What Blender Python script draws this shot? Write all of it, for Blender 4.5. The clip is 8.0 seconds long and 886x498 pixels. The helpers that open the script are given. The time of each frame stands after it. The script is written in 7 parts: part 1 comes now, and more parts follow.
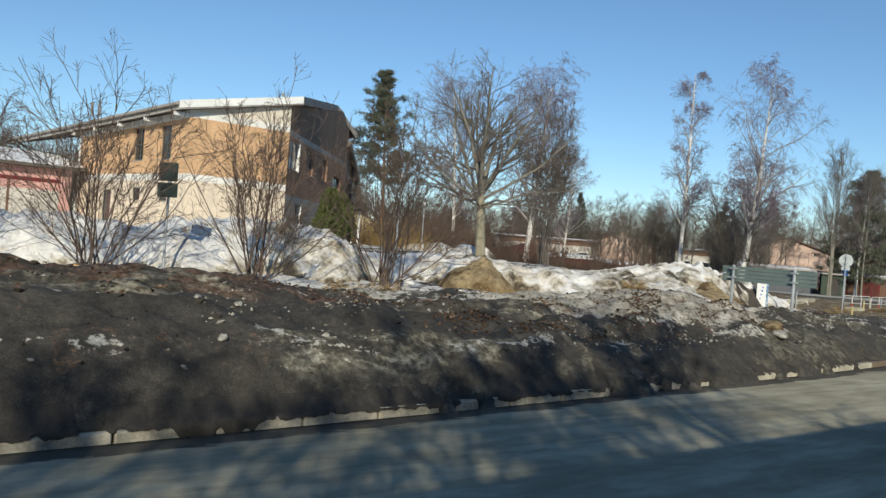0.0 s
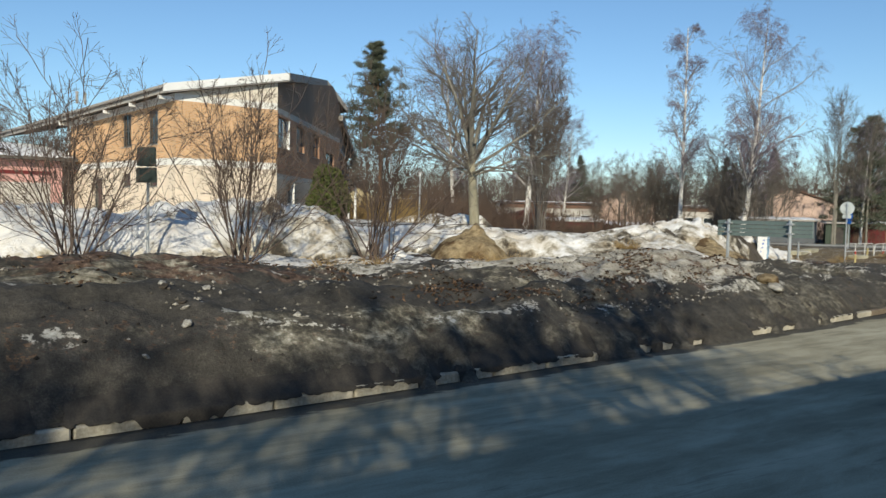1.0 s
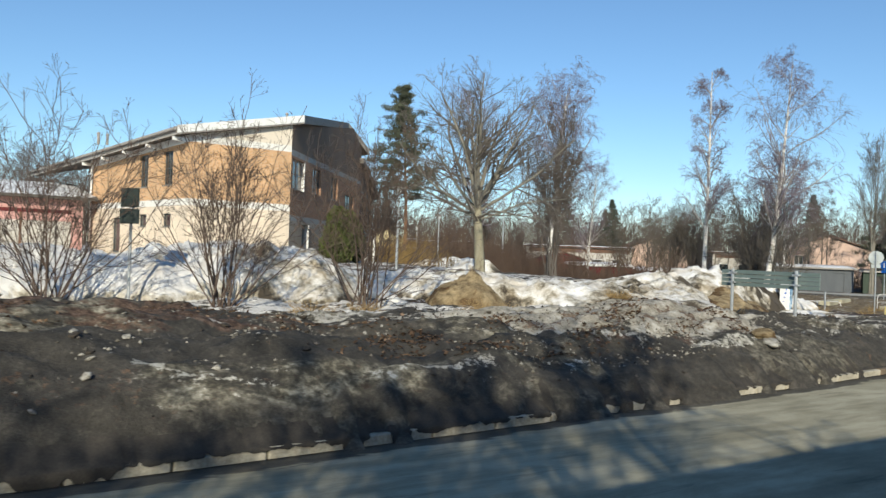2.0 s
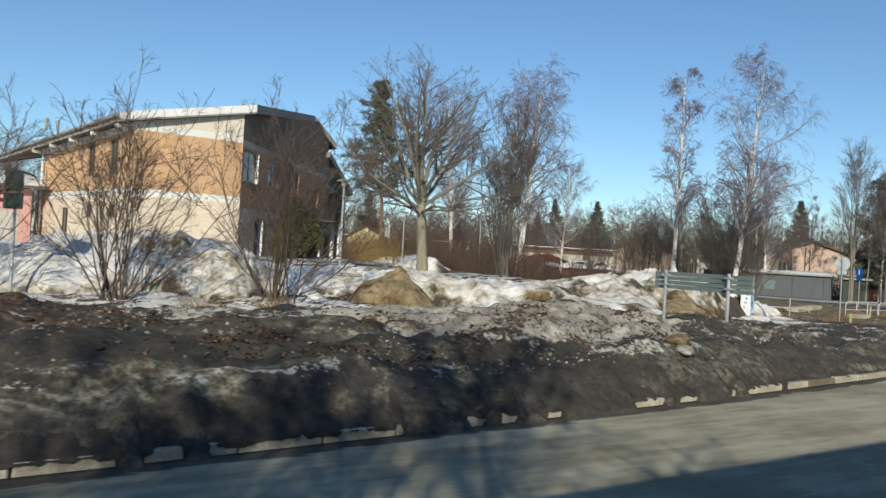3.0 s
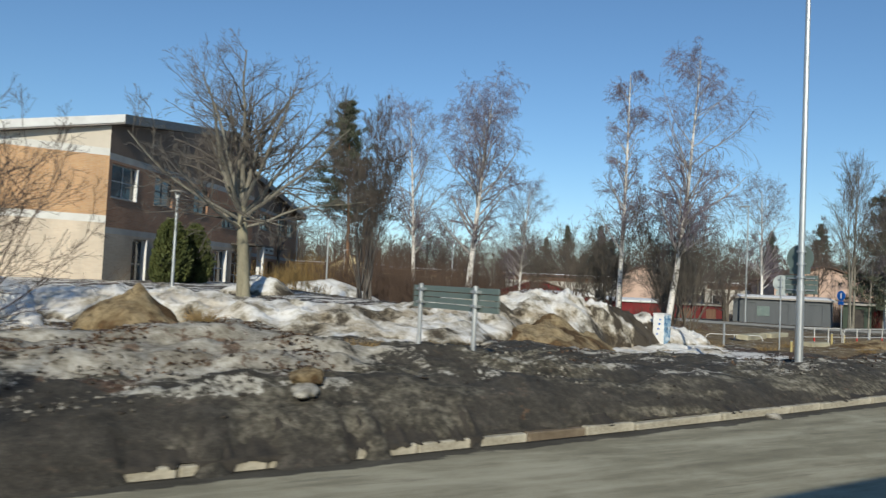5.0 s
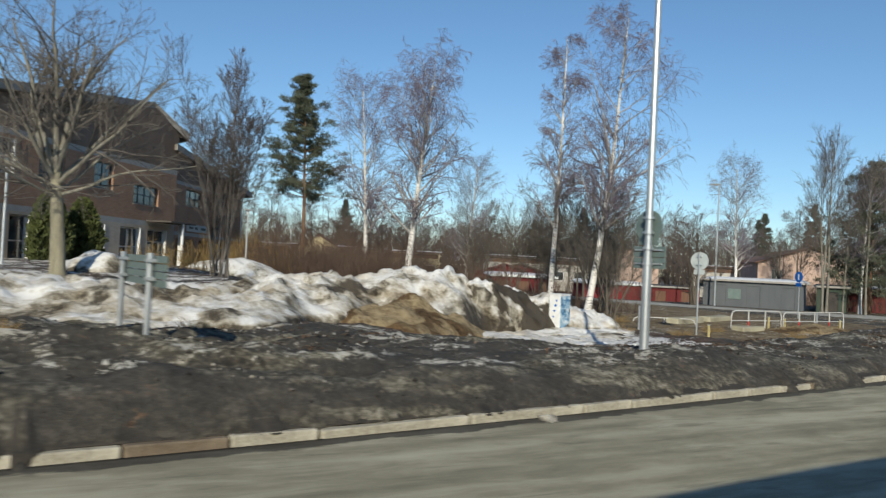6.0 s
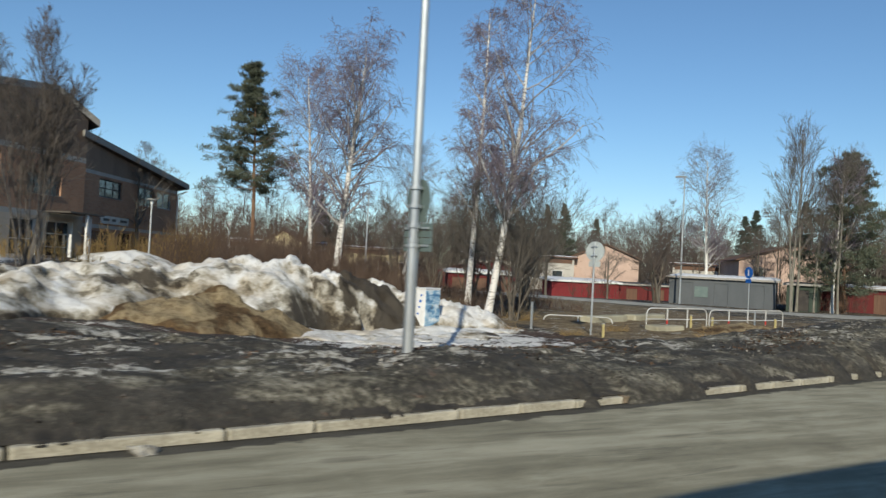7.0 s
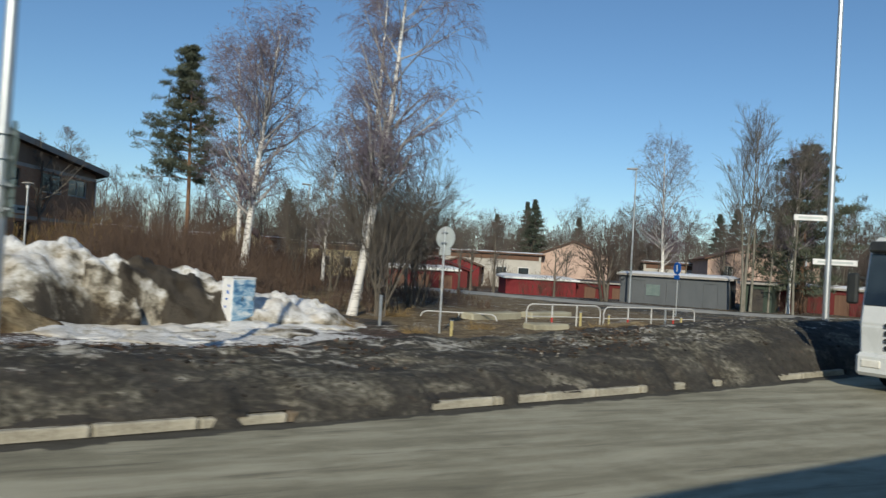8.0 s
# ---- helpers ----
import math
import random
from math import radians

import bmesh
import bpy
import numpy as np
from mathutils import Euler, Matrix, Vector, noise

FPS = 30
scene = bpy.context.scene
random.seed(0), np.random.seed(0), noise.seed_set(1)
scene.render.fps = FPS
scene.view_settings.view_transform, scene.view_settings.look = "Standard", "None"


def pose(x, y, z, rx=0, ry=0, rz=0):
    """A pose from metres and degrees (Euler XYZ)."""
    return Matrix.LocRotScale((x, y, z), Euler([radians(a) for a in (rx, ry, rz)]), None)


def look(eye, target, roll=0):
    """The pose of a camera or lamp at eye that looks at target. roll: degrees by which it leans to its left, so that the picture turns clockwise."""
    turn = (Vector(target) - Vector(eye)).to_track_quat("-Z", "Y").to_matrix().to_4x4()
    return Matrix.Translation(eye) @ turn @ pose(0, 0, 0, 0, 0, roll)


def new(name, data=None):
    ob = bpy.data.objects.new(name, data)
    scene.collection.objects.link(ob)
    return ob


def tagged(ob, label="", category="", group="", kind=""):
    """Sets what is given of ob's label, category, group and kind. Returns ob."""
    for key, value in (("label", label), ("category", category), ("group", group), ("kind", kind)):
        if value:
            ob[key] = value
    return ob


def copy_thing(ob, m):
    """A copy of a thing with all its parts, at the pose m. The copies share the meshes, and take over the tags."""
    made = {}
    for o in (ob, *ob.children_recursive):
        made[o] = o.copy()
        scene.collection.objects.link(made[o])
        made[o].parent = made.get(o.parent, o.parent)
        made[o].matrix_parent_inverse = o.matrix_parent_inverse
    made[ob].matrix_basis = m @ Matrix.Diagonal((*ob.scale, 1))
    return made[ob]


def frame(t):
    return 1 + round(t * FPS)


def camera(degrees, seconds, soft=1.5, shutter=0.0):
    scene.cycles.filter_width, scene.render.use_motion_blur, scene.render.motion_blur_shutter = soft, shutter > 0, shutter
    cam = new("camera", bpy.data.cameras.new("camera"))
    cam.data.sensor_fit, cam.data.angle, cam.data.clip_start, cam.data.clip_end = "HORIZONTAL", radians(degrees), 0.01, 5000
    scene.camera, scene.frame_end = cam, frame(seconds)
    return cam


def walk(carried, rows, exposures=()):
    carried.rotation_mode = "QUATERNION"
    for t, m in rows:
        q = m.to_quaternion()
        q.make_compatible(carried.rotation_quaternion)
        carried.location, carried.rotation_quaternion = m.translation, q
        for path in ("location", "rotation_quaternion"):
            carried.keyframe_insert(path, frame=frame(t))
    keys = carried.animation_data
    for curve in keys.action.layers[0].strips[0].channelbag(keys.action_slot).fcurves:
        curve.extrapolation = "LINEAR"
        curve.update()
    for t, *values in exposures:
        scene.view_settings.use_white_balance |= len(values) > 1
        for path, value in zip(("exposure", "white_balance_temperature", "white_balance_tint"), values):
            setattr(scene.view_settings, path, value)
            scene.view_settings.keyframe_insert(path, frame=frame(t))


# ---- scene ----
cam = camera(60.0, 8.0, soft=1.4, shutter=0.3)
PATH = [
    (0, (2.733, -0.364, 2.162), (3.855, 1.291, 2.143), 4.5),
    (0.5, (2.885, -0.377, 2.167), (4.02, 1.27, 2.137), 4.9),
    (1, (3.265, -0.331, 2.168), (4.378, 1.328, 2.072), 1.3),
    (1.5, (3.85, -0.443, 2.231), (4.841, 1.294, 2.201), -1.0),
    (1.7, (4.125, -0.496, 2.289), (5.144, 1.225, 2.289), 0.8),
    (3, (6.959, -0.444, 2.265), (8.002, 1.263, 2.276), 3.2),
    (3.5, (8.417, -0.481, 2.277), (9.445, 1.234, 2.292), 2.5),
    (4, (10.371, -0.473, 2.255), (11.381, 1.247, 2.396), 3.1),
    (4.5, (12.483, -0.369, 2.254), (13.452, 1.377, 2.364), 2.5),
    (4.7, (13.426, -0.313, 2.227), (14.387, 1.438, 2.327), 2.6),
    (5.8, (19.302, 0.026, 2.175), (20.24, 1.791, 2.227), 2.7),
    (6, (20.432, 0.111, 2.176), (21.368, 1.878, 2.22), 2.8),
    (6.5, (23.173, 0.425, 2.154), (24.1, 2.197, 2.18), 3.1),
    (7, (26.135, 0.686, 2.135), (27.053, 2.462, 2.176), 2.9),
    (7.5, (28.853, 0.904, 2.12), (29.774, 2.678, 2.178), 3.0),
    (8, (31.933, 1.21, 2.081), (32.852, 2.986, 2.119), 3.4),
]
walk(cam, [(t, look(eye, target, roll)) for t, eye, target, roll in PATH], [(0.0, 0.06, 6420, 4.0), (0.5, 0.04, 6450, 4.0), (1.0, 0.12, 6550, 4.0), (1.5, 0.27, 6550, 4.0), (1.7, 0.27, 6500, 4.0), (2.8, 0.10, 6400, 4.0), (3.0, 0.04, 6400, 4.0), (3.5, 0.03, 6400, 4.0), (4.0, -0.02, 6150, 4.0), (4.5, -0.10, 6150, 4.0), (4.7, -0.10, 6200, 4.0), (5.8, -0.04, 6380, 4.0), (6.0, -0.03, 6380, 4.0), (6.5, -0.05, 6420, 4.0), (7.0, -0.06, 6380, 4.0), (7.5, -0.12, 6200, 4.0), (8.0, -0.20, 6320, 4.0)])
SKY, SUN, WALL_H = 0.116, 4.45, 3.97

# ---- light ----
SUN_AZ, SUN_EL = 237.0, 25.0          # direction towards the sun, degrees from +x and above the horizon
sun_dir = Vector((math.cos(radians(SUN_EL)) * math.cos(radians(SUN_AZ)),
                  math.cos(radians(SUN_EL)) * math.sin(radians(SUN_AZ)), math.sin(radians(SUN_EL))))
world = bpy.data.worlds.new("sky")
scene.world = world
world.use_nodes = True
_nt = world.node_tree
_sky = _nt.nodes.new("ShaderNodeTexSky")
_sky.sky_type = "NISHITA"
_sky.sun_disc = False
_sky.sun_elevation = radians(SUN_EL)
_sky.sun_rotation = radians(90 - SUN_AZ)
_sky.air_density, _sky.dust_density, _sky.ozone_density = 1.0, 0.05, 5.0
_nt.nodes["Background"].inputs["Strength"].default_value = SKY
_nt.links.new(_sky.outputs[0], _nt.nodes["Background"].inputs["Color"])
_sun = new("sun", bpy.data.lights.new("sun", "SUN"))
_sun.data.energy, _sun.data.angle, _sun.data.color = SUN, radians(0.55), (1.0, 0.90, 0.75)
_sun.matrix_world = look(sun_dir * 100, (0, 0, 0))


# ---- materials ----
def material(name, colour, rough=0.85, metal=0.0, spec=0.3):
    m = bpy.data.materials.new(name)
    m.use_nodes = True
    b = m.node_tree.nodes["Principled BSDF"]
    b.inputs["Base Color"].default_value = (*colour, 1)
    b.inputs["Roughness"].default_value = rough
    b.inputs["Metallic"].default_value = metal
    b.inputs["Specular IOR Level"].default_value = spec
    return m


class Nodes:
    """Short hand for building node trees."""

    def __init__(self, m):
        self.t = m.node_tree
        self.b = self.t.nodes["Principled BSDF"]

    def put(self, kind, **values):
        n = self.t.nodes.new(kind)
        for k, v in values.items():
            if k in n.inputs:
                n.inputs[k].default_value = v
        return n

    def link(self, a, b):
        self.t.links.new(a, b)
        return self

    def coords(self, scale=(1, 1, 1)):
        c = self.t.nodes.new("ShaderNodeTexCoord")
        mp = self.put("ShaderNodeMapping")
        mp.inputs["Scale"].default_value = scale
        self.link(c.outputs["Object"], mp.inputs["Vector"])
        return mp.outputs[0]

    def noise(self, vec, scale, detail=5.0, rough=0.6, distort=0.0):
        n = self.put("ShaderNodeTexNoise", Scale=scale, Detail=detail, Roughness=rough, Distortion=distort)
        if vec is not None:
            self.link(vec, n.inputs["Vector"])
        return n.outputs["Fac"]

    def ramp(self, fac, stops):
        r = self.t.nodes.new("ShaderNodeValToRGB")
        e = r.color_ramp.elements
        while len(e) < len(stops):
            e.new(0.5)
        for el, (p, c) in zip(e, stops):
            el.position = p
            el.color = (*c, 1) if len(c) == 3 else c
        self.link(fac, r.inputs[0])
        return r.outputs[0]

    def step(self, fac, lo, hi):
        n = self.put("ShaderNodeMapRange")
        n.interpolation_type = "SMOOTHSTEP"
        n.inputs["From Min"].default_value, n.inputs["From Max"].default_value = lo, hi
        self.link(fac, n.inputs["Value"])
        return n.outputs[0]

    def math(self, op, a, b):
        n = self.t.nodes.new("ShaderNodeMath")
        n.operation = op
        for i, v in enumerate((a, b)):
            if isinstance(v, (int, float)):
                n.inputs[i].default_value = v
            else:
                self.link(v, n.inputs[i])
        return n.outputs[0]

    def mix(self, fac, a, b, blend="MIX"):
        n = self.t.nodes.new("ShaderNodeMix")
        n.data_type, n.blend_type = "RGBA", blend
        for s, v in ((n.inputs[0], fac), (n.inputs[6], a), (n.inputs[7], b)):
            if isinstance(v, (int, float)):
                s.default_value = v
            elif isinstance(v, tuple):
                s.default_value = (*v, 1)
            else:
                self.link(v, s)
        return n.outputs[2]

    def attr(self, name):
        n = self.t.nodes.new("ShaderNodeAttribute")
        n.attribute_name = name
        return n.outputs["Fac"]

    def colour(self, out):
        return self.link(out, self.b.inputs["Base Color"])

    def rough(self, out):
        return self.link(out, self.b.inputs["Roughness"])

    def bump(self, fac, strength=0.5, dist=0.02):
        n = self.put("ShaderNodeBump", Strength=strength, Distance=dist)
        self.link(fac, n.inputs["Height"])
        self.link(n.outputs[0], self.b.inputs["Normal"])
        return self


def speckled(name, lo, hi, scale=6.0, rough=0.85, metal=0.0, fine=40.0, bump=0.2, stretch=(1, 1, 1), spec=0.3):
    """A surface that varies between two colours at two scales."""
    m = material(name, lo, rough, metal, spec)
    n = Nodes(m)
    v = n.coords(stretch)
    a, b = n.noise(v, scale), n.noise(v, fine, 3)
    f = n.math("ADD", n.math("MULTIPLY", a, 0.65), n.math("MULTIPLY", b, 0.35))
    n.colour(n.ramp(f, [(0.36, lo), (0.64, hi)]))
    n.rough(n.ramp(a, [(0.3, (rough * 0.85,) * 3), (0.7, (min(1, rough * 1.1),) * 3)]))
    if bump:
        n.bump(f, bump, 0.01)
    return m


def ground_material():
    """Dark grit, brown litter, grey old snow and clean snow, spread by attributes of the sheet."""
    m = material("winter_ground", (0.05, 0.045, 0.04), 0.92, spec=0.2)
    n = Nodes(m)
    v = n.coords()
    vs = n.coords((0.55, 1.0, 1.0))
    big, mid, fine, grit = n.noise(v, 0.55, 4), n.noise(vs, 2.3, 6, 0.68), n.noise(v, 9, 6, 0.7), n.noise(v, 45, 3, 0.7)
    streak = n.noise(n.coords((0.5, 1.0, 0.9)), 1.7, 7, 0.7, 0.7)
    # smooth wet dirt, and stretches of it where gritty grey ice comes through
    zone = n.step(n.math("ADD", n.noise(n.coords((0.4, 1.0, 1.0)), 0.75, 4, 0.55, 0.6), n.math("MULTIPLY", n.math("SUBTRACT", streak, 0.5), 0.35)), 0.47, 0.60)
    wet = n.ramp(n.math("ADD", n.math("MULTIPLY", n.math("ADD", mid, fine), 0.35), n.math("MULTIPLY", grit, 0.3)), [(0.40, (0.030, 0.0285, 0.025)), (0.52, (0.060, 0.055, 0.047)), (0.62, (0.105, 0.095, 0.080))])
    gritty = n.ramp(n.math("ADD", n.math("MULTIPLY", fine, 0.5), n.math("MULTIPLY", streak, 0.5)),
                    [(0.40, (0.03, 0.027, 0.021)), (0.48, (0.085, 0.077, 0.058)), (0.545, (0.22, 0.20, 0.15)), (0.61, (0.42, 0.39, 0.31))])
    zone = n.math("MULTIPLY", zone, n.math("SUBTRACT", 1.0, n.attr("wet")))
    dirt = n.mix(zone, wet, gritty)
    leaf = n.ramp(fine, [(0.35, (0.032, 0.022, 0.017)), (0.52, (0.095, 0.062, 0.045)), (0.68, (0.21, 0.15, 0.11))])
    straw = n.ramp(n.math("ADD", n.math("MULTIPLY", fine, 0.5), n.math("MULTIPLY", mid, 0.5)), [(0.38, (0.07, 0.048, 0.028)), (0.5, (0.17, 0.125, 0.072)), (0.62, (0.34, 0.275, 0.165))])
    dirt = n.mix(n.step(n.math("ADD", n.attr("straw"), n.math("MULTIPLY", n.math("SUBTRACT", n.noise(v, 0.45, 4, 0.6), 0.5), 1.6)), 0.42, 0.62), dirt, straw)
    soil = n.mix(n.step(n.math("ADD", n.attr("litter"), n.math("MULTIPLY", n.math("SUBTRACT", mid, 0.5), 1.6)), 0.42, 0.6), dirt, leaf)
    snow = n.ramp(n.math("ADD", n.math("MULTIPLY", n.math("ADD", mid, streak), 0.3), n.math("MULTIPLY", fine, 0.4)),
                  [(0.35, (0.055, 0.047, 0.036)), (0.445, (0.21, 0.19, 0.15)), (0.53, (0.38, 0.355, 0.30)), (0.66, (0.66, 0.635, 0.57))])
    white = n.ramp(fine, [(0.3, (0.48, 0.455, 0.41)), (0.6, (0.76, 0.74, 0.70))])
    snow = n.mix(n.step(n.attr("clean"), 0.3, 0.7), snow, white)
    spread = n.math("ADD", n.math("MULTIPLY", n.math("SUBTRACT", mid, 0.5), 0.8), n.math("MULTIPLY", n.math("SUBTRACT", fine, 0.5), 0.8))
    spread = n.math("ADD", spread, n.math("MULTIPLY", n.math("SUBTRACT", streak, 0.5), 1.3))
    spread = n.math("ADD", spread, n.math("MULTIPLY", n.math("SUBTRACT", big, 0.5), 0.8))
    cover = n.step(n.math("ADD", n.attr("snow"), spread), 0.44, 0.58)
    # thin ledges of dirty ice left in the folds, and flecks of litter
    ledge = n.step(n.math("MULTIPLY", n.attr("ledge"), n.math("ADD", 0.62, n.math("ADD", n.math("MULTIPLY", n.math("SUBTRACT", fine, 0.5), 3.4), n.math("MULTIPLY", n.math("SUBTRACT", mid, 0.5), 2.6)))), 0.36, 0.52)
    fleck = n.step(n.noise(n.coords((0.6, 1.0, 1.0)), 13, 4, 0.7, 0.4), 0.60, 0.65)
    loose = n.math("SUBTRACT", 1.0, n.attr("wet"))
    soil = n.mix(n.math("MULTIPLY", n.math("MULTIPLY", fleck, 0.6), loose), soil, leaf)
    # crumbs of ice outside the smooth mud, and fallen leaves lying on the crust
    crumb = n.math("MULTIPLY", n.step(n.noise(n.coords((0.6, 1.0, 1.0)), 21, 5, 0.75, 0.5), 0.61, 0.66), n.step(n.noise(vs, 1.1, 5, 0.65, 0.6), 0.52, 0.62))
    soil = n.mix(n.math("MULTIPLY", n.math("MULTIPLY", crumb, 0.5), loose), soil, (0.22, 0.20, 0.17))
    ground = n.mix(cover, soil, snow)
    fall = n.math("ADD", n.attr("leaves"), n.math("ADD", n.math("MULTIPLY", n.math("SUBTRACT", n.noise(v, 1.1, 5, 0.65, 0.6), 0.5), 2.4), n.math("MULTIPLY", n.math("SUBTRACT", fine, 0.5), 1.8)))
    dead = n.ramp(n.noise(v, 16, 4, 0.7, 0.3), [(0.34, (0.04, 0.025, 0.016)), (0.5, (0.105, 0.066, 0.042)), (0.66, (0.2, 0.135, 0.09))])
    ground = n.mix(n.math("MULTIPLY", n.step(fall, 0.50, 0.64), 0.9), ground, dead)
    n.colour(n.mix(n.math("MULTIPLY", ledge, 0.85), ground, n.ramp(fine, [(0.36, (0.16, 0.145, 0.115)), (0.55, (0.46, 0.44, 0.38)), (0.68, (0.66, 0.64, 0.58))])))
    n.bump(n.math("ADD", n.math("MULTIPLY", fine, 0.75), n.math("MULTIPLY", grit, 0.25)), 0.7, 0.05)
    return m


def snow_material(name, dirty):
    """Old ploughed snow: clean crust on top, streaks and lumps of grit; dirty 0..1."""
    m = material(name, (0.8, 0.8, 0.8), 0.75, spec=0.25)
    n = Nodes(m)
    v = n.coords()
    vs = n.coords((1.0, 1.0, 0.45))
    mid, fine, grit = n.noise(vs, 1.3, 7, 0.68, 0.4), n.noise(v, 6, 6, 0.7), n.noise(v, 30, 3, 0.7)
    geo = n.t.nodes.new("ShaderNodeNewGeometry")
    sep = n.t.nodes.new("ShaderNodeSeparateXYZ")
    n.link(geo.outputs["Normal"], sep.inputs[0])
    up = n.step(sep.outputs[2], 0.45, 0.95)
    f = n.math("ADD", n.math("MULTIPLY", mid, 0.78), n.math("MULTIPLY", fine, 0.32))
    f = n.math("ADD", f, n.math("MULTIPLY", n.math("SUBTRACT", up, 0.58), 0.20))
    f = n.math("SUBTRACT", f, n.math("MULTIPLY", n.attr("grime"), 0.14))
    col = n.ramp(f, [(0.37 + 0.12 * dirty, (0.075, 0.062, 0.046)), (0.44 + 0.12 * dirty, (0.27, 0.24, 0.185)),
                     (0.50 + 0.12 * dirty, (0.52, 0.48, 0.40)), (0.60 + 0.12 * dirty, (0.80, 0.78, 0.74))])
    tint = n.step(n.noise(v, 0.55, 5, 0.6, 0.7), 0.50, 0.68)
    col = n.mix(n.math("MULTIPLY", tint, 0.7), col, n.mix(1.0, col, (0.68, 0.59, 0.45), "MULTIPLY"))
    blot = n.math("MULTIPLY", n.step(n.noise(n.coords((1.0, 1.0, 0.7)), 1.5, 4, 0.55, 0.5), 0.47, 0.64), n.math("SUBTRACT", 1.0, n.math("MULTIPLY", up, 0.4)))
    col = n.mix(n.math("MULTIPLY", n.math("MULTIPLY", blot, 0.9), n.step(n.attr("grime"), -0.35, 0.45)), col, n.mix(1.0, col, (0.52, 0.46, 0.37), "MULTIPLY"))
    n.colour(col)
    n.bump(n.math("ADD", n.math("MULTIPLY", fine, 0.8), n.math("MULTIPLY", grit, 0.2)), 0.8, 0.08)
    return m


def soil_material():
    """Dug soil: tan sand with darker brown earth in patches."""
    m = material("sandy_soil", (0.3, 0.22, 0.12), 0.95, spec=0.15)
    n = Nodes(m)
    v = n.coords()
    big, mid, fine = n.noise(v, 0.8, 4, 0.6, 0.5), n.noise(v, 4.0, 6, 0.7), n.noise(v, 20, 4, 0.7)
    tan = n.ramp(mid, [(0.34, (0.17, 0.122, 0.066)), (0.62, (0.42, 0.328, 0.192))])
    brown = n.ramp(mid, [(0.34, (0.045, 0.028, 0.015)), (0.65, (0.18, 0.115, 0.058))])
    n.colour(n.mix(n.step(n.math("ADD", big, n.math("MULTIPLY", n.math("SUBTRACT", mid, 0.5), 0.3)), 0.47, 0.57), tan, brown))
    n.bump(n.math("ADD", n.math("MULTIPLY", mid, 0.6), n.math("MULTIPLY", fine, 0.4)), 1.0, 0.12)
    return m


def asphalt_material():
    m = material("asphalt", (0.1, 0.1, 0.1), 0.9, spec=0.12)
    n = Nodes(m)
    v = n.coords()
    along = n.coords((0.10, 1.4, 1.0))
    worn, patch, fine = n.noise(along, 1.1, 5, 0.6), n.noise(v, 0.35, 4), n.noise(v, 60, 3, 0.75)
    mottle = n.noise(n.coords((0.35, 1.0, 1.0)), 2.2, 6, 0.7, 0.4)
    f = n.math("ADD", n.math("ADD", n.math("MULTIPLY", worn, 0.32), n.math("MULTIPLY", patch, 0.2)), n.math("ADD", n.math("MULTIPLY", fine, 0.2), n.math("MULTIPLY", mottle, 0.28)))
    base = n.ramp(f, [(0.38, (0.18, 0.163, 0.117)), (0.47, (0.285, 0.261, 0.183)), (0.53, (0.395, 0.363, 0.263)), (0.62, (0.50, 0.465, 0.345))])
    crack = n.step(n.noise(n.coords((0.11, 1.1, 1.0)), 3.2, 6, 0.72, 0.5), 0.585, 0.645)
    base = n.mix(n.math("MULTIPLY", crack, 0.30), base, (0.055, 0.05, 0.043))
    # wet grit gathers in the gutter
    edge = n.math("ADD", n.attr("gutter"), n.math("MULTIPLY", n.math("SUBTRACT", n.noise(n.coords((0.45, 1.2, 1.0)), 2.6, 6, 0.68, 0.4), 0.5), 1.5))
    base = n.mix(n.math("MULTIPLY", n.step(edge, 0.46, 0.66), 0.92), base, n.ramp(n.math("ADD", n.math("MULTIPLY", fine, 0.5), n.math("MULTIPLY", mottle, 0.5)), [(0.35, (0.025, 0.023, 0.020)), (0.65, (0.11, 0.10, 0.083))]))
    n.colour(base)
    n.rough(n.ramp(fine, [(0.3, (0.85,) * 3), (0.7, (1.0,) * 3)]))
    n.bump(fine, 0.5, 0.008)
    return m


def brick_material(name, a, b, mortar, size=(0.27, 0.075)):
    """Brick courses laid along the wall; the u attribute runs along the wall and z up."""
    m = material(name, a, 0.9, spec=0.2)
    n = Nodes(m)
    c = n.t.nodes.new("ShaderNodeTexCoord")
    sep = n.t.nodes.new("ShaderNodeSeparateXYZ")
    n.link(c.outputs["Object"], sep.inputs[0])
    comb = n.t.nodes.new("ShaderNodeCombineXYZ")
    n.link(n.attr("along"), comb.inputs[0])
    n.link(sep.outputs[2], comb.inputs[1])
    br = n.put("ShaderNodeTexBrick", Scale=1.0)
    br.inputs["Color1"].default_value, br.inputs["Color2"].default_value = (*a, 1), (*b, 1)
    br.inputs["Mortar"].default_value = (*mortar, 1)
    br.inputs["Mortar Size"].default_value = 0.007
    br.inputs["Brick Width"].default_value, br.inputs["Row Height"].default_value = size
    n.link(comb.outputs[0], br.inputs["Vector"])
    stain = n.noise(n.coords((1, 1, 0.35)), 0.7, 5)
    n.colour(n.mix(0.55, br.outputs["Color"], n.ramp(stain, [(0.3, (0.62, 0.62, 0.62)), (0.7, (1.15, 1.12, 1.08))]), "MULTIPLY"))
    n.bump(br.outputs["Fac"], -0.4, 0.008)
    return m


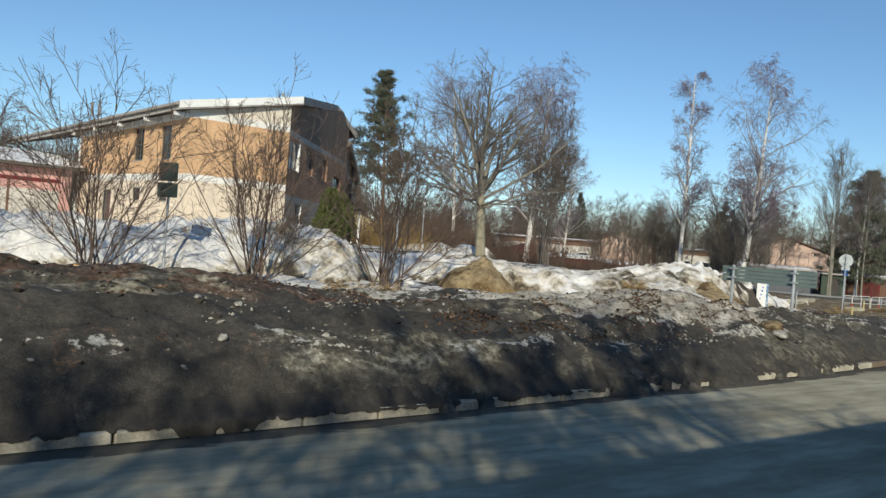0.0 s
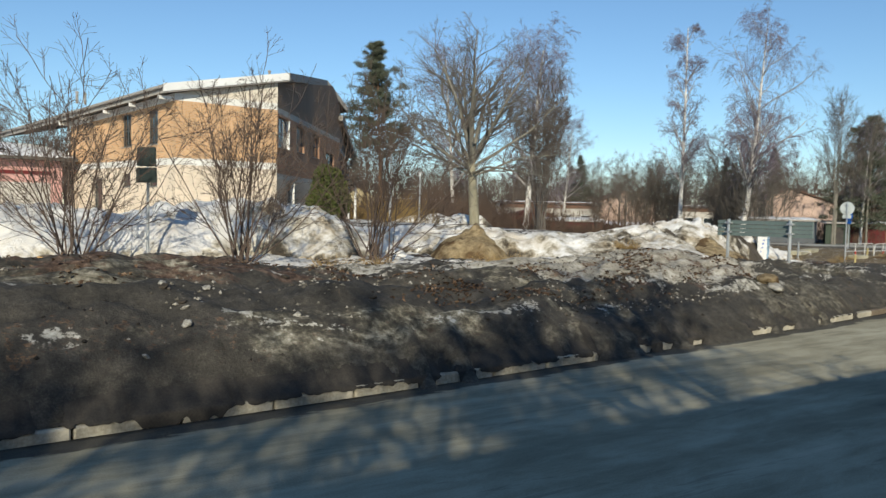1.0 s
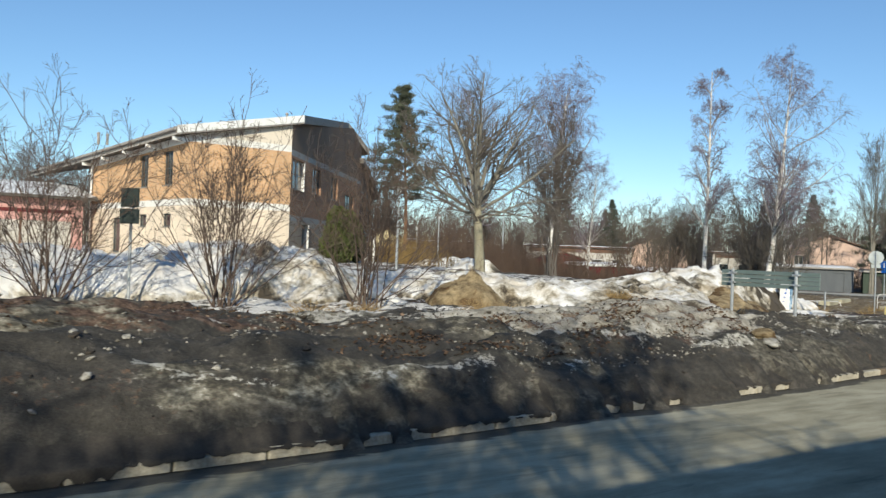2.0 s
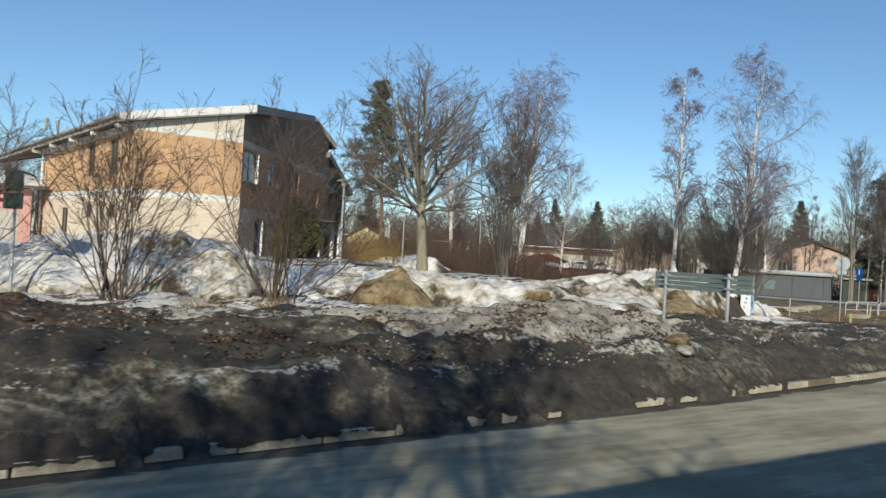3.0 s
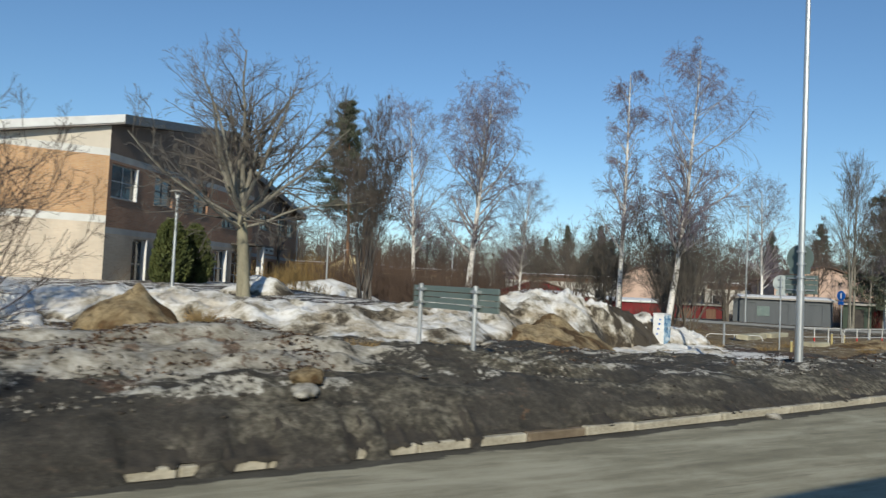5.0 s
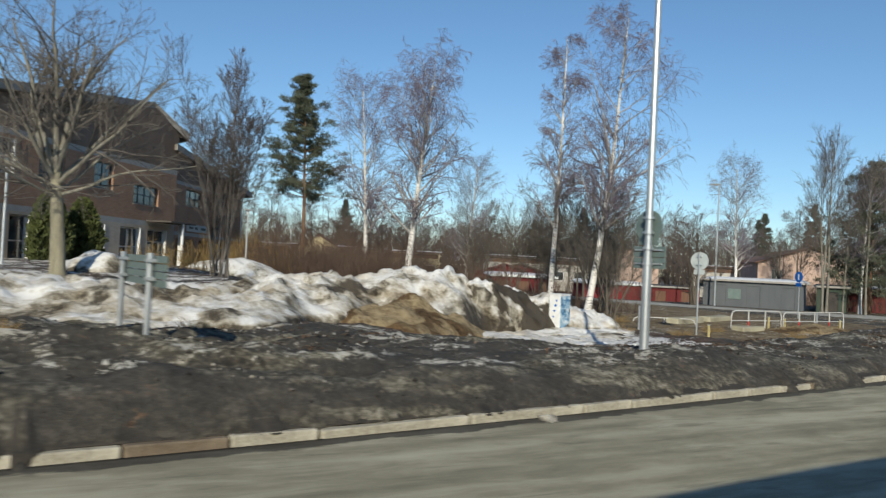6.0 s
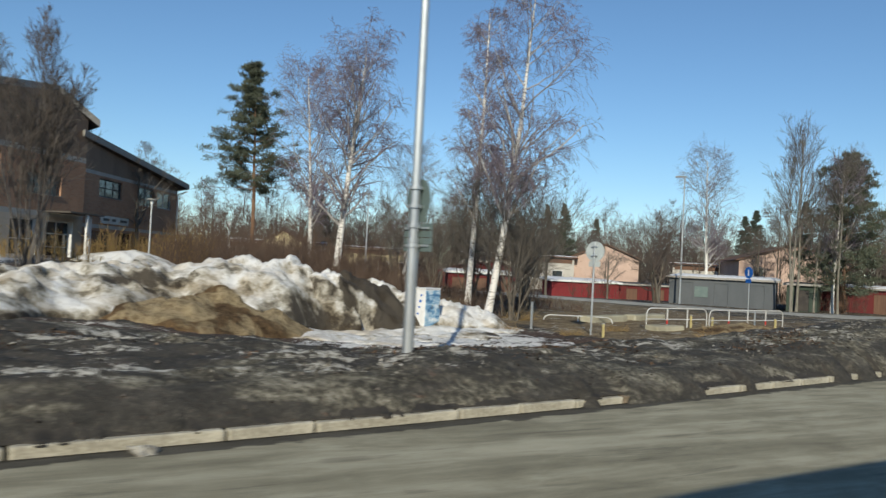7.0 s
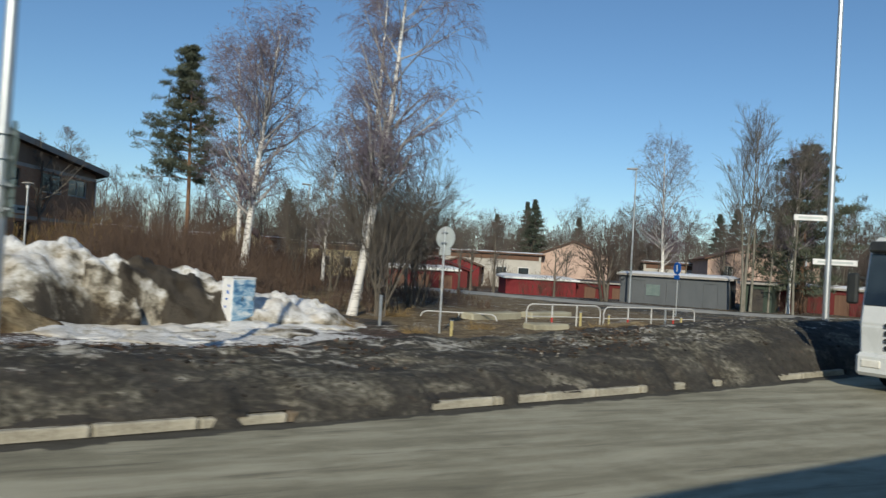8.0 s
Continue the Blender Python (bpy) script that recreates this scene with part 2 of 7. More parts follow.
def bark_birch(name):
    m = material(name, (0.7, 0.68, 0.64), 0.8, spec=0.2)
    n = Nodes(m)
    f = n.noise(n.coords((1, 1, 3.2)), 3.5, 5, 0.7)
    g = n.noise(n.coords((1, 1, 0.5)), 2.0, 4)
    col = n.ramp(f, [(0.35, (0.07, 0.06, 0.05)), (0.41, (0.38, 0.35, 0.31)), (0.48, (0.72, 0.69, 0.64))])
    n.colour(n.mix(n.math("MULTIPLY", n.step(g, 0.60, 0.72), 0.6), col, (0.30, 0.24, 0.18)))
    n.bump(f, 0.4, 0.02)
    return m


def glass_material():
    m = material("window_glass", (0.02, 0.03, 0.035), 0.06, spec=0.9)
    n = Nodes(m)
    n.colour(n.ramp(n.noise(n.coords(), 0.8, 2), [(0.35, (0.012, 0.016, 0.018)), (0.65, (0.05, 0.065, 0.07))]))
    return m


M = {
    "ground": ground_material(),
    "snow": snow_material("ploughed_snow", -0.02),
    "roof_snow": speckled("roof_snow", (0.66, 0.66, 0.66), (0.82, 0.82, 0.82), 0.8, 0.8),
    "asphalt": asphalt_material(),
    "kerb": speckled("kerb_granite", (0.25, 0.226, 0.172), (0.54, 0.50, 0.40), 3.5, 0.9, fine=30, bump=0.6),
    "kerb_dirty": speckled("kerb_stained", (0.10, 0.075, 0.05), (0.26, 0.21, 0.15), 2.5, 0.85, fine=50),
    "sand": soil_material(),
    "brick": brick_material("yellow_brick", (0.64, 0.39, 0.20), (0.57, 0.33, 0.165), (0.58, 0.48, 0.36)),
    # the yellow brick again, darkened for the sides that lie in shade
    "brick_shaded": brick_material("shaded_brick", (0.42, 0.24, 0.15), (0.34, 0.185, 0.115), (0.35, 0.28, 0.21)),
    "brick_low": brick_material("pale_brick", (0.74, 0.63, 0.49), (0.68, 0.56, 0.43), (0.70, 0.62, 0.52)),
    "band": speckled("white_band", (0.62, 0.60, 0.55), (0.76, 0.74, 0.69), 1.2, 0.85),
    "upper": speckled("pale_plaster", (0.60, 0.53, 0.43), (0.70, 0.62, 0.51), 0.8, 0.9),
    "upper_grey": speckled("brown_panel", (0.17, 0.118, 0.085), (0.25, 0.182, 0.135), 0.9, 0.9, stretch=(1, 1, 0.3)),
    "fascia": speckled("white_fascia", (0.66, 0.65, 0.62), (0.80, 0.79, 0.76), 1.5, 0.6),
    # grey of white boards in shade; plain grey fittings use it too
    "fascia_grey": speckled("shaded_fascia", (0.26, 0.24, 0.215), (0.38, 0.355, 0.32), 2.0, 0.8, stretch=(1, 1, 4)),
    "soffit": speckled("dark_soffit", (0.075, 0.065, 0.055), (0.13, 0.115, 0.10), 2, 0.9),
    "roof": speckled("roofing_felt", (0.05, 0.05, 0.05), (0.09, 0.088, 0.085), 1, 0.9),
    "frame_dark": speckled("dark_frame", (0.05, 0.055, 0.055), (0.09, 0.095, 0.09), 4, 0.6),
    "frame_white": speckled("white_frame", (0.68, 0.67, 0.64), (0.8, 0.79, 0.77), 3, 0.5),
    "glass": glass_material(),
    "door": speckled("dark_door", (0.035, 0.03, 0.028), (0.07, 0.06, 0.05), 2, 0.6),
    "red_board": speckled("red_board", (0.095, 0.016, 0.017), (0.15, 0.028, 0.027), 1.5, 0.85, stretch=(6, 6, 0.4)),
    "red_bright": speckled("fresh_red_board", (0.155, 0.018, 0.022), (0.215, 0.032, 0.034), 1.5, 0.85, stretch=(6, 6, 0.4)),
    "pink_board": speckled("faded_red_board", (0.47, 0.24, 0.21), (0.60, 0.37, 0.33), 1.2, 0.85, stretch=(6, 6, 0.4)),
    "pink_plaster": speckled("pink_plaster", (0.47, 0.335, 0.265), (0.57, 0.42, 0.34), 0.7, 0.9),
    "yellow_plaster": speckled("yellow_plaster", (0.55, 0.46, 0.27), (0.66, 0.56, 0.35), 0.7, 0.9),
    "white_plaster": speckled("white_plaster", (0.40, 0.375, 0.33), (0.54, 0.51, 0.455), 0.7, 0.9),
    "brown_board": speckled("brown_board", (0.11, 0.06, 0.04), (0.18, 0.105, 0.07), 1.5, 0.85, stretch=(6, 6, 0.4)),
    "grey_board": speckled("grey_board", (0.085, 0.093, 0.10), (0.125, 0.133, 0.14), 0.8, 0.8, stretch=(1, 1, 0.3)),
    "green_board": speckled("green_board", (0.04, 0.055, 0.042), (0.065, 0.085, 0.062), 1, 0.85, stretch=(6, 6, 0.4)),
    "galv": speckled("galvanised_steel", (0.42, 0.44, 0.45), (0.58, 0.60, 0.60), 3, 0.45, 0.7, stretch=(1, 1, 0.2)),
    "sign_back": speckled("sign_back", (0.12, 0.165, 0.155), (0.18, 0.225, 0.21), 2, 0.55, 0.2),
    "sign_grey": speckled("sign_grey_back", (0.38, 0.41, 0.40), (0.50, 0.53, 0.51), 2, 0.5, 0.2),
    "sign_dark": speckled("sign_dark_back", (0.03, 0.04, 0.036), (0.055, 0.07, 0.062), 2, 0.6, 0.2),
    "sign_blue": speckled("sign_blue", (0.01, 0.10, 0.42), (0.02, 0.14, 0.50), 3, 0.4),
    "paint_white": speckled("white_paint", (0.66, 0.65, 0.62), (0.82, 0.81, 0.79), 4, 0.5),
    "paint_red": speckled("red_reflector", (0.42, 0.035, 0.03), (0.5, 0.06, 0.05), 4, 0.5),
    "paint_yellow": speckled("faded_yellow_paint", (0.42, 0.34, 0.14), (0.58, 0.49, 0.24), 4, 0.6),
    "concrete": speckled("concrete", (0.27, 0.245, 0.17), (0.46, 0.425, 0.31), 1.5, 0.9, bump=0.4),
    "rubber": speckled("tyre_rubber", (0.012, 0.012, 0.012), (0.025, 0.025, 0.025), 8, 0.8),
    "truck_white": speckled("truck_paint", (0.56, 0.57, 0.55), (0.70, 0.70, 0.68), 1.2, 0.3, spec=0.5),
    "truck_dark": speckled("truck_plastic", (0.02, 0.022, 0.022), (0.04, 0.042, 0.04), 3, 0.5),
    "lens": speckled("headlight_lens", (0.65, 0.62, 0.55), (0.8, 0.78, 0.7), 6, 0.15, spec=0.8),
    "bark": speckled("grey_bark", (0.075, 0.064, 0.050), (0.175, 0.15, 0.118), 3, 0.95, fine=25, bump=0.6, stretch=(2, 2, 0.4)),
    "bark_limb": speckled("lichen_limb", (0.13, 0.118, 0.094), (0.28, 0.26, 0.21), 3, 0.95, fine=25, bump=0.5, stretch=(2, 2, 0.6)),
    "bark_trunk": speckled("lichen_bark", (0.18, 0.162, 0.11), (0.32, 0.29, 0.205), 2, 0.95, fine=22, bump=0.6, stretch=(2, 2, 0.5)),
    "twig_grey": speckled("grey_twig", (0.092, 0.08, 0.067), (0.185, 0.162, 0.137), 1.5, 0.9, bump=0),
    "twig_brown": speckled("brown_twig", (0.062, 0.045, 0.036), (0.145, 0.105, 0.082), 1.2, 0.9, bump=0),
    "twig_birch": speckled("birch_twig", (0.125, 0.102, 0.122), (0.25, 0.21, 0.245), 0.8, 0.9, bump=0),
    "twig_far": speckled("far_twig", (0.085, 0.067, 0.056), (0.16, 0.128, 0.108), 0.3, 0.95, bump=0),
    "birch": bark_birch("birch_bark"),
    "pine_bark": speckled("pine_bark", (0.14, 0.085, 0.055), (0.30, 0.17, 0.10), 2.5, 0.95, bump=0.5),
    "needles": speckled("pine_needles", (0.058, 0.068, 0.045), (0.12, 0.132, 0.088), 0.7, 0.8, bump=0),
    "spruce": speckled("spruce_needles", (0.042, 0.052, 0.037), (0.078, 0.093, 0.064), 0.6, 0.85, bump=0),
    "thuja": speckled("thuja_leaves", (0.034, 0.045, 0.014), (0.105, 0.118, 0.036), 1.2, 0.8, bump=0),
    "scrub": speckled("russet_scrub", (0.078, 0.052, 0.039), (0.16, 0.11, 0.08), 0.35, 0.95, bump=0),
    "scrub_gold": speckled("golden_scrub", (0.20, 0.13, 0.05), (0.34, 0.23, 0.09), 0.35, 0.95, bump=0),
    "dry_grass": speckled("dry_grass", (0.24, 0.16, 0.07), (0.42, 0.30, 0.14), 2, 0.95, bump=0),
}


# ---- helpers of the scene ----
def bevel_box(bm, lo, hi, bevel=0.0, m=None):
    """A box between two corners, added to bm, its edges rounded by bevel."""
    r = bmesh.ops.create_cube(bm, size=1.0)
    c = [(a + b) / 2 for a, b in zip(lo, hi)]
    s = [abs(b - a) for a, b in zip(lo, hi)]
    mat = Matrix.Translation(c) @ Matrix.Diagonal((*s, 1))
    if m is not None:
        mat = m @ mat
    bmesh.ops.transform(bm, matrix=mat, verts=r["verts"])
    if bevel > 0:
        edges = list({e for v in r["verts"] for e in v.link_edges})
        bmesh.ops.bevel(bm, geom=edges, offset=bevel, segments=1, affect="EDGES")
    return bm


def tube(bm, a, b, r0, r1=None, sides=10):
    """A closed round bar from a to b."""
    a, b = Vector(a), Vector(b)
    r1 = r0 if r1 is None else r1
    d = b - a
    m = Matrix.Translation((a + b) / 2) @ d.to_track_quat("Z", "Y").to_matrix().to_4x4()
    bmesh.ops.create_cone(bm, cap_ends=True, segments=sides, radius1=r0, radius2=r1, depth=d.length, matrix=m)
    return bm


def part(name, bm, mat, parent=None, label="", smooth=False):
    """Links a bmesh as one mesh object, under a thing or a part."""
    me = bpy.data.meshes.new(name)
    bm.normal_update()
    bm.to_mesh(me)
    bm.free()
    for x in mat if isinstance(mat, (list, tuple)) else [mat]:
        me.materials.append(x)
    if smooth:
        me.polygons.foreach_set("use_smooth", [True] * len(me.polygons))
    ob = new(name, me)
    if parent is not None:
        ob.parent = parent
    return tagged(ob, label)


def mesh_from(name, verts, faces, mat, parent=None, label="", smooth=True, attrs=None):
    """A mesh object from arrays of places and faces (all quads or all triangles)."""
    verts, faces = np.asarray(verts, np.float32), np.asarray(faces, np.int32)
    me = bpy.data.meshes.new(name)
    k = faces.shape[1]
    me.vertices.add(len(verts))
    me.vertices.foreach_set("co", verts.ravel())
    me.loops.add(faces.size)
    me.loops.foreach_set("vertex_index", faces.ravel())
    me.polygons.add(len(faces))
    me.polygons.foreach_set("loop_start", np.arange(0, faces.size, k, dtype=np.int32))
    me.polygons.foreach_set("use_smooth", np.full(len(faces), smooth))
    me.update(calc_edges=True)
    for key, values in (attrs or {}).items():
        at = me.attributes.new(key, "FLOAT", "POINT")
        at.data.foreach_set("value", np.asarray(values, np.float32).ravel())
    me.materials.append(mat)
    ob = new(name, me)
    if parent is not None:
        ob.parent = parent
    return tagged(ob, label)


def thing(name, label, category, at=(0, 0, 0), turn=0.0, group="", kind=""):
    """An Empty at the base of a thing."""
    ob = new(name)
    ob.matrix_basis = pose(*at, 0, 0, turn)
    return tagged(ob, label, category, group, kind)


def smooth01(x, lo, hi):
    t = np.clip((np.asarray(x, float) - lo) / (hi - lo), 0, 1)
    return t * t * (3 - 2 * t)


def lattice(seed):
    return np.random.default_rng(seed).random((256, 256))


_LAT = [lattice(s) for s in range(8)]


def vnoise(x, y, seed=0):
    """Smooth value noise in 0..1."""
    lat = _LAT[seed % 8]
    xi, yi = np.floor(x).astype(int), np.floor(y).astype(int)
    fx, fy = x - xi, y - yi
    fx, fy = fx * fx * (3 - 2 * fx), fy * fy * (3 - 2 * fy)
    g = lambda a, b: lat[a % 256, b % 256]
    return (g(xi, yi) * (1 - fx) + g(xi + 1, yi) * fx) * (1 - fy) + (g(xi, yi + 1) * (1 - fx) + g(xi + 1, yi + 1) * fx) * fy


def fbm(x, y, octaves=4, seed=0, gain=0.5):
    """Noise about zero, in about -1..1."""
    x, y = np.asarray(x, float), np.asarray(y, float)
    out, amp, total = 0, 1.0, 0.0
    for i in range(octaves):
        out = out + amp * (2 * vnoise(x * 2 ** i + 17.3 * i, y * 2 ** i - 9.1 * i, seed + i) - 1)
        total += amp
        amp *= gain
    return out / total


def kerb_y(x):
    """The line of the kerb's road edge."""
    x = np.clip(np.asarray(x, float), -40, 90)
    return 7.10 + 0.0464 * x + 0.00153 * x * x


def base_z(x, y):
    """The lie of the land without the ploughed bank."""
    left = 0.75 + 0.75 * smooth01(y, 18, 25) + 0.1 * smooth01(y, 30, 40)
    right = 0.10 + 0.75 * smooth01(y, 27, 45) * (1 - smooth01(x, 40, 52)) - 0.3 * smooth01(x, 55, 80) - 0.35 * smooth01(y, 52, 66) * smooth01(x, 50, 65)
    w = smooth01(x, 25, 34)
    return left * (1 - w) + right * w


BARE = ((-9.0, -6.0), (-4.5, -1.0), (0.6, 2.4), (3.2, 8.25), (8.5, 8.9), (9.15, 11.58), (12.6, 12.92), (13.2, 13.5),
        (14.05, 14.35), (15.95, 16.7), (17.1, 17.6), (18.6, 18.75), (19.05, 20.3), (20.5, 33.85), (34.1, 34.85), (36.9, 38.2), (38.55, 41.6), (42.4, 42.7),
        (43.6, 43.9), (46.0, 49.0), (53.0, 60.0))


def covered(x):
    """1 where ploughed dirt lies over the kerb, 0 where its stones are bare."""
    x = np.asarray(x, float)
    bare = np.zeros_like(x)
    for a, b in BARE:
        bare = np.maximum(bare, smooth01(x, a - 0.06, a + 0.02) * (1 - smooth01(x, b - 0.02, b + 0.06)))
    return 1 - bare


def land_z(x, y):
    """The height of the ground, with the ploughed bank of dirt and snow along the kerb."""
    x, y = np.asarray(x, float), np.asarray(y, float)
    u = y - kerb_y(x)
    crest = np.interp(x, (-30, 3, 6, 8, 10, 12, 14, 16, 18.5, 20, 22, 24, 28, 34, 40, 44, 48, 53, 60), (1.33, 1.33, 1.22, 1.06, 1.0, 0.97, 1.08, 1.18, 1.18, 1.04, 0.86, 0.74, 0.62, 0.55, 0.56, 0.86, 1.05, 1.02, 0.9))
    cov = covered(x + 0.10 * fbm(x * 5, y * 5, 2, 4))
    start = (0.15 - 0.13 * np.clip(fbm(x * 3.1, x * 0 + 2.0, 4, 7) + 0.15, 0, 1)) * (1 - cov)
    near = 1 - smooth01(u, 0.12, 0.9)
    rise = crest * (1 - np.exp(-np.maximum(u - start * near, 0) / (0.75 + 0.4 * smooth01(x, 10, 14) * (1 - smooth01(x, 19, 22))))) + 0.13 + 0.05 * cov * near
    back = base_z(x, y)
    rough = fbm(x * 0.9, y * 0.9, 4, 1) * 0.16 + np.abs(fbm(x * 2.1, y * 2.6, 4, 3)) * 0.13 - 0.04
    rough = rough + (np.abs(fbm(x * 0.28 + 3, u * 1.15, 4, 6)) - 0.22) * 0.55 * (1 - smooth01(u, 5, 9))
    rough = rough * smooth01(u, 0.3, 1.3) * (1 - 0.6 * smooth01(u, 8, 16)) * (1 - 0.75 * smooth01(u, 22, 40))
    rough = rough * (1 - 0.55 * smooth01(x, 22, 28))
    w = smooth01(u, 3.9 - 1.7 * smooth01(x, 21, 28), 7.2 - 1.7 * smooth01(x, 21, 28))
    z = rise * (1 - w) + back * w + rough + fbm(x * 5, y * 5, 3, 5) * 0.028 * smooth01(u, 0.15, 0.6) * (1 - smooth01(u, 20, 30))
    toe = cov * np.interp(u, (-0.24, -0.1, 0.0), (-0.06, 0.05, 0.15)) + (1 - cov) * (-0.06)
    toe = np.where(u < -0.24, -0.06, toe) + cov * fbm(x * 3, y * 3, 3, 2) * 0.05 * smooth01(u, -0.24, -0.05)
    z = np.where(u < start + 1e-6, toe, z)
    far = np.hypot(x - 20, y - 20)
    return z * (1 - smooth01(far, 250, 800)) + 0.3 * smooth01(far, 250, 800) * (u > 5)


# ---- ground, road, kerb ----
def grow_lines(start, step, end, factor=1.25):
    out, p = [], start
    while abs(p - start) < abs(end - start):
        p += step
        out.append(p)
        step *= factor
    return out


def ground_sheet():
    xs = np.concatenate([grow_lines(-8, -0.3, -3000)[::-1], np.arange(-8, 58, 0.115), np.arange(58, 76, 0.35), grow_lines(76, 0.5, 3000)])
    us = np.concatenate([grow_lines(-0.5, -0.4, -3000, 1.4)[::-1], np.arange(-0.5, 0.6, 0.045), np.arange(0.6, 4, 0.08), np.arange(4, 14, 0.14), np.arange(14, 42, 0.45), grow_lines(42, 0.7, 3000)])
    x, u = np.meshgrid(xs, us, indexing="ij")
    y = kerb_y(x) + u
    z = land_z(x, y)
    bank = smooth01(u, 0.5, 1.4) * (1 - smooth01(u, 5.0, 7.0))
    mid = smooth01(x, 11.5, 14) * (1 - smooth01(x, 17.5, 21.5))
    snow = 0.08 + bank * (0.25 - 0.15 * (1 - smooth01(x, 7, 10)) + 0.60 * mid * smooth01(u, 1.0, 2.1) + 0.05 * smooth01(x, 22, 28))
    flat = smooth01(u, 5.5, 7.5) * (1 - smooth01(x, 24, 31))
    snow = snow + 0.22 * mid * smooth01(u, 2.3, 3.2) * (1 - smooth01(u, 5.0, 7.0))
    snow = snow * (1 - flat) + flat * (0.56 - 0.12 * smooth01(x, 14, 18) + 0.05 * smooth01(y, 26, 30))
    snow = np.maximum(snow, 0.8 * smooth01(1 - np.hypot((x - 11.0) / 4.0, (u - 7.2) / 2.0), 0, 0.5))
    rest = smooth01(u, 5.5, 7.5) * smooth01(x, 24, 31)
    snow = snow * (1 - rest) + rest * (0.30 + 0.06 * smooth01(y, 40, 60))
    apron = smooth01(x, 18, 21) * (1 - smooth01(x, 38.5, 41.5)) * smooth01(u, 4.2, 5.2) * (1 - smooth01(u, 11.5, 12.5))
    apron = apron * (0.35 + 0.65 * smooth01(x, 30, 33))
    snow = np.maximum(snow, 0.62 * apron)
    clean = np.maximum(0.75 * flat, apron)
    litter = 0.20 + 0.22 * mid * bank + 0.30 * flat + 0.42 * rest + 0.34 * smooth01(u, 1.9, 2.7) * bank * (1 - smooth01(x, 7, 10))
    # splashed by the traffic and soaked near the kerb
    wet = 0.62 * (1 - smooth01(u + 0.35 * fbm(x * 0.7, u * 0.7, 3, 5), 0.7, 1.7)) * (1 - 0.4 * smooth01(x, 20, 26))
    # a smooth scraped face above a rough gritty band, where the plough has cut the bank
    cut = 1 - smooth01(x, 11, 13.5)
    wavy = u + 0.22 * fbm(x * 0.9, u * 0.5, 4, 8)
    lo, hi = np.interp(x, (3, 5, 6.5, 8, 12), (0.72, 0.95, 0.95, 0.86, 0.95)), np.interp(x, (2, 4, 5, 6.5, 8, 12), (1.3, 1.35, 1.7, 2.2, 2.7, 1.9))
    face = smooth01(wavy, lo, lo + 0.12) * (1 - smooth01(wavy, hi, hi + 0.22))
    band = smooth01(wavy, 0.36, 0.5) * (1 - smooth01(wavy, lo - 0.02, lo + 0.1)) * cut
    wet = wet * (1 - cut) + cut * np.maximum(face, 0.8 * (1 - smooth01(wavy, 0.32, 0.5)))
    snow = snow - 0.1 * wet - 0.2 * face * cut + 0.14 * band
    straw = 0.85 * smooth01(x, 40, 43) * smooth01(u, 3.6, 5.5) * (1 - 0.5 * smooth01(x, 56, 64)) * (1 - smooth01(y, 40, 60))
    litter = litter - 0.6 * straw
    leaves = 0.40 * mid * smooth01(u, 1.1, 1.8) * (1 - smooth01(u, 2.7, 3.6)) + 0.12 * mid * smooth01(u, 2.7, 3.6) * (1 - smooth01(u, 5.5, 7)) + 0.34 * band * (1 - smooth01(x, 6, 7.5)) + 0.26 * (1 - smooth01(x, 6.5, 9)) * smooth01(wavy, hi, hi + 0.3) * (1 - smooth01(u, 5, 6.5))
    # ice left along the folds of the ploughed bank
    ledge = 0 * x
    for lo, hi, line, wide, seed in ((-6, 4.8, lambda x: 0.68 - 0.03 * (x - 3.9), 0.065, 1), (4.5, 6.4, lambda x: 0.5 + 0 * x, 0.08, 4), (8.5, 13.5, lambda x: 0.68 + 0.03 * (x - 8.5), 0.1, 3),
                                     (5.6, 8.8, lambda x: np.interp(x, (5.6, 5.85, 6.43, 7.93, 8.8), (1.2, 1.13, 0.79, 0.64, 0.62)), 0.08, 2), (12, 22, lambda x: 0.95 + 0.02 * (x - 12), 0.16, 6)):
        off = (u - line(x) - 0.16 * fbm(x * 0.7, x * 0 + seed, 3, seed)) / (wide * (0.55 + 0.9 * np.clip(fbm(x * 1.1, x * 0 + 3.0 + seed, 3, seed + 1) + 0.35, 0, 1)))
        ledge = np.maximum(ledge, np.exp(-off * off) * smooth01(x, lo, lo + 0.6) * (1 - smooth01(x, hi - 0.6, hi)) * smooth01(fbm(x * 0.5, x * 0 + 7.0 * seed, 2, seed + 2), -0.35, 0.1))
    nx, nu = len(xs), len(us)
    i = np.arange(nx * nu).reshape(nx, nu)
    faces = np.stack([i[:-1, :-1], i[1:, :-1], i[1:, 1:], i[:-1, 1:]], -1).reshape(-1, 4)
    ob = mesh_from("ground", np.stack([x, y, z], -1).reshape(-1, 3), faces, M["ground"], attrs={"snow": snow, "clean": clean, "litter": litter, "wet": wet, "straw": straw, "ledge": ledge, "leaves": leaves})
    return tagged(ob, "dark gritty ploughed bank, old snow and brown winter ground", "ground", kind="structure")


ground_sheet()


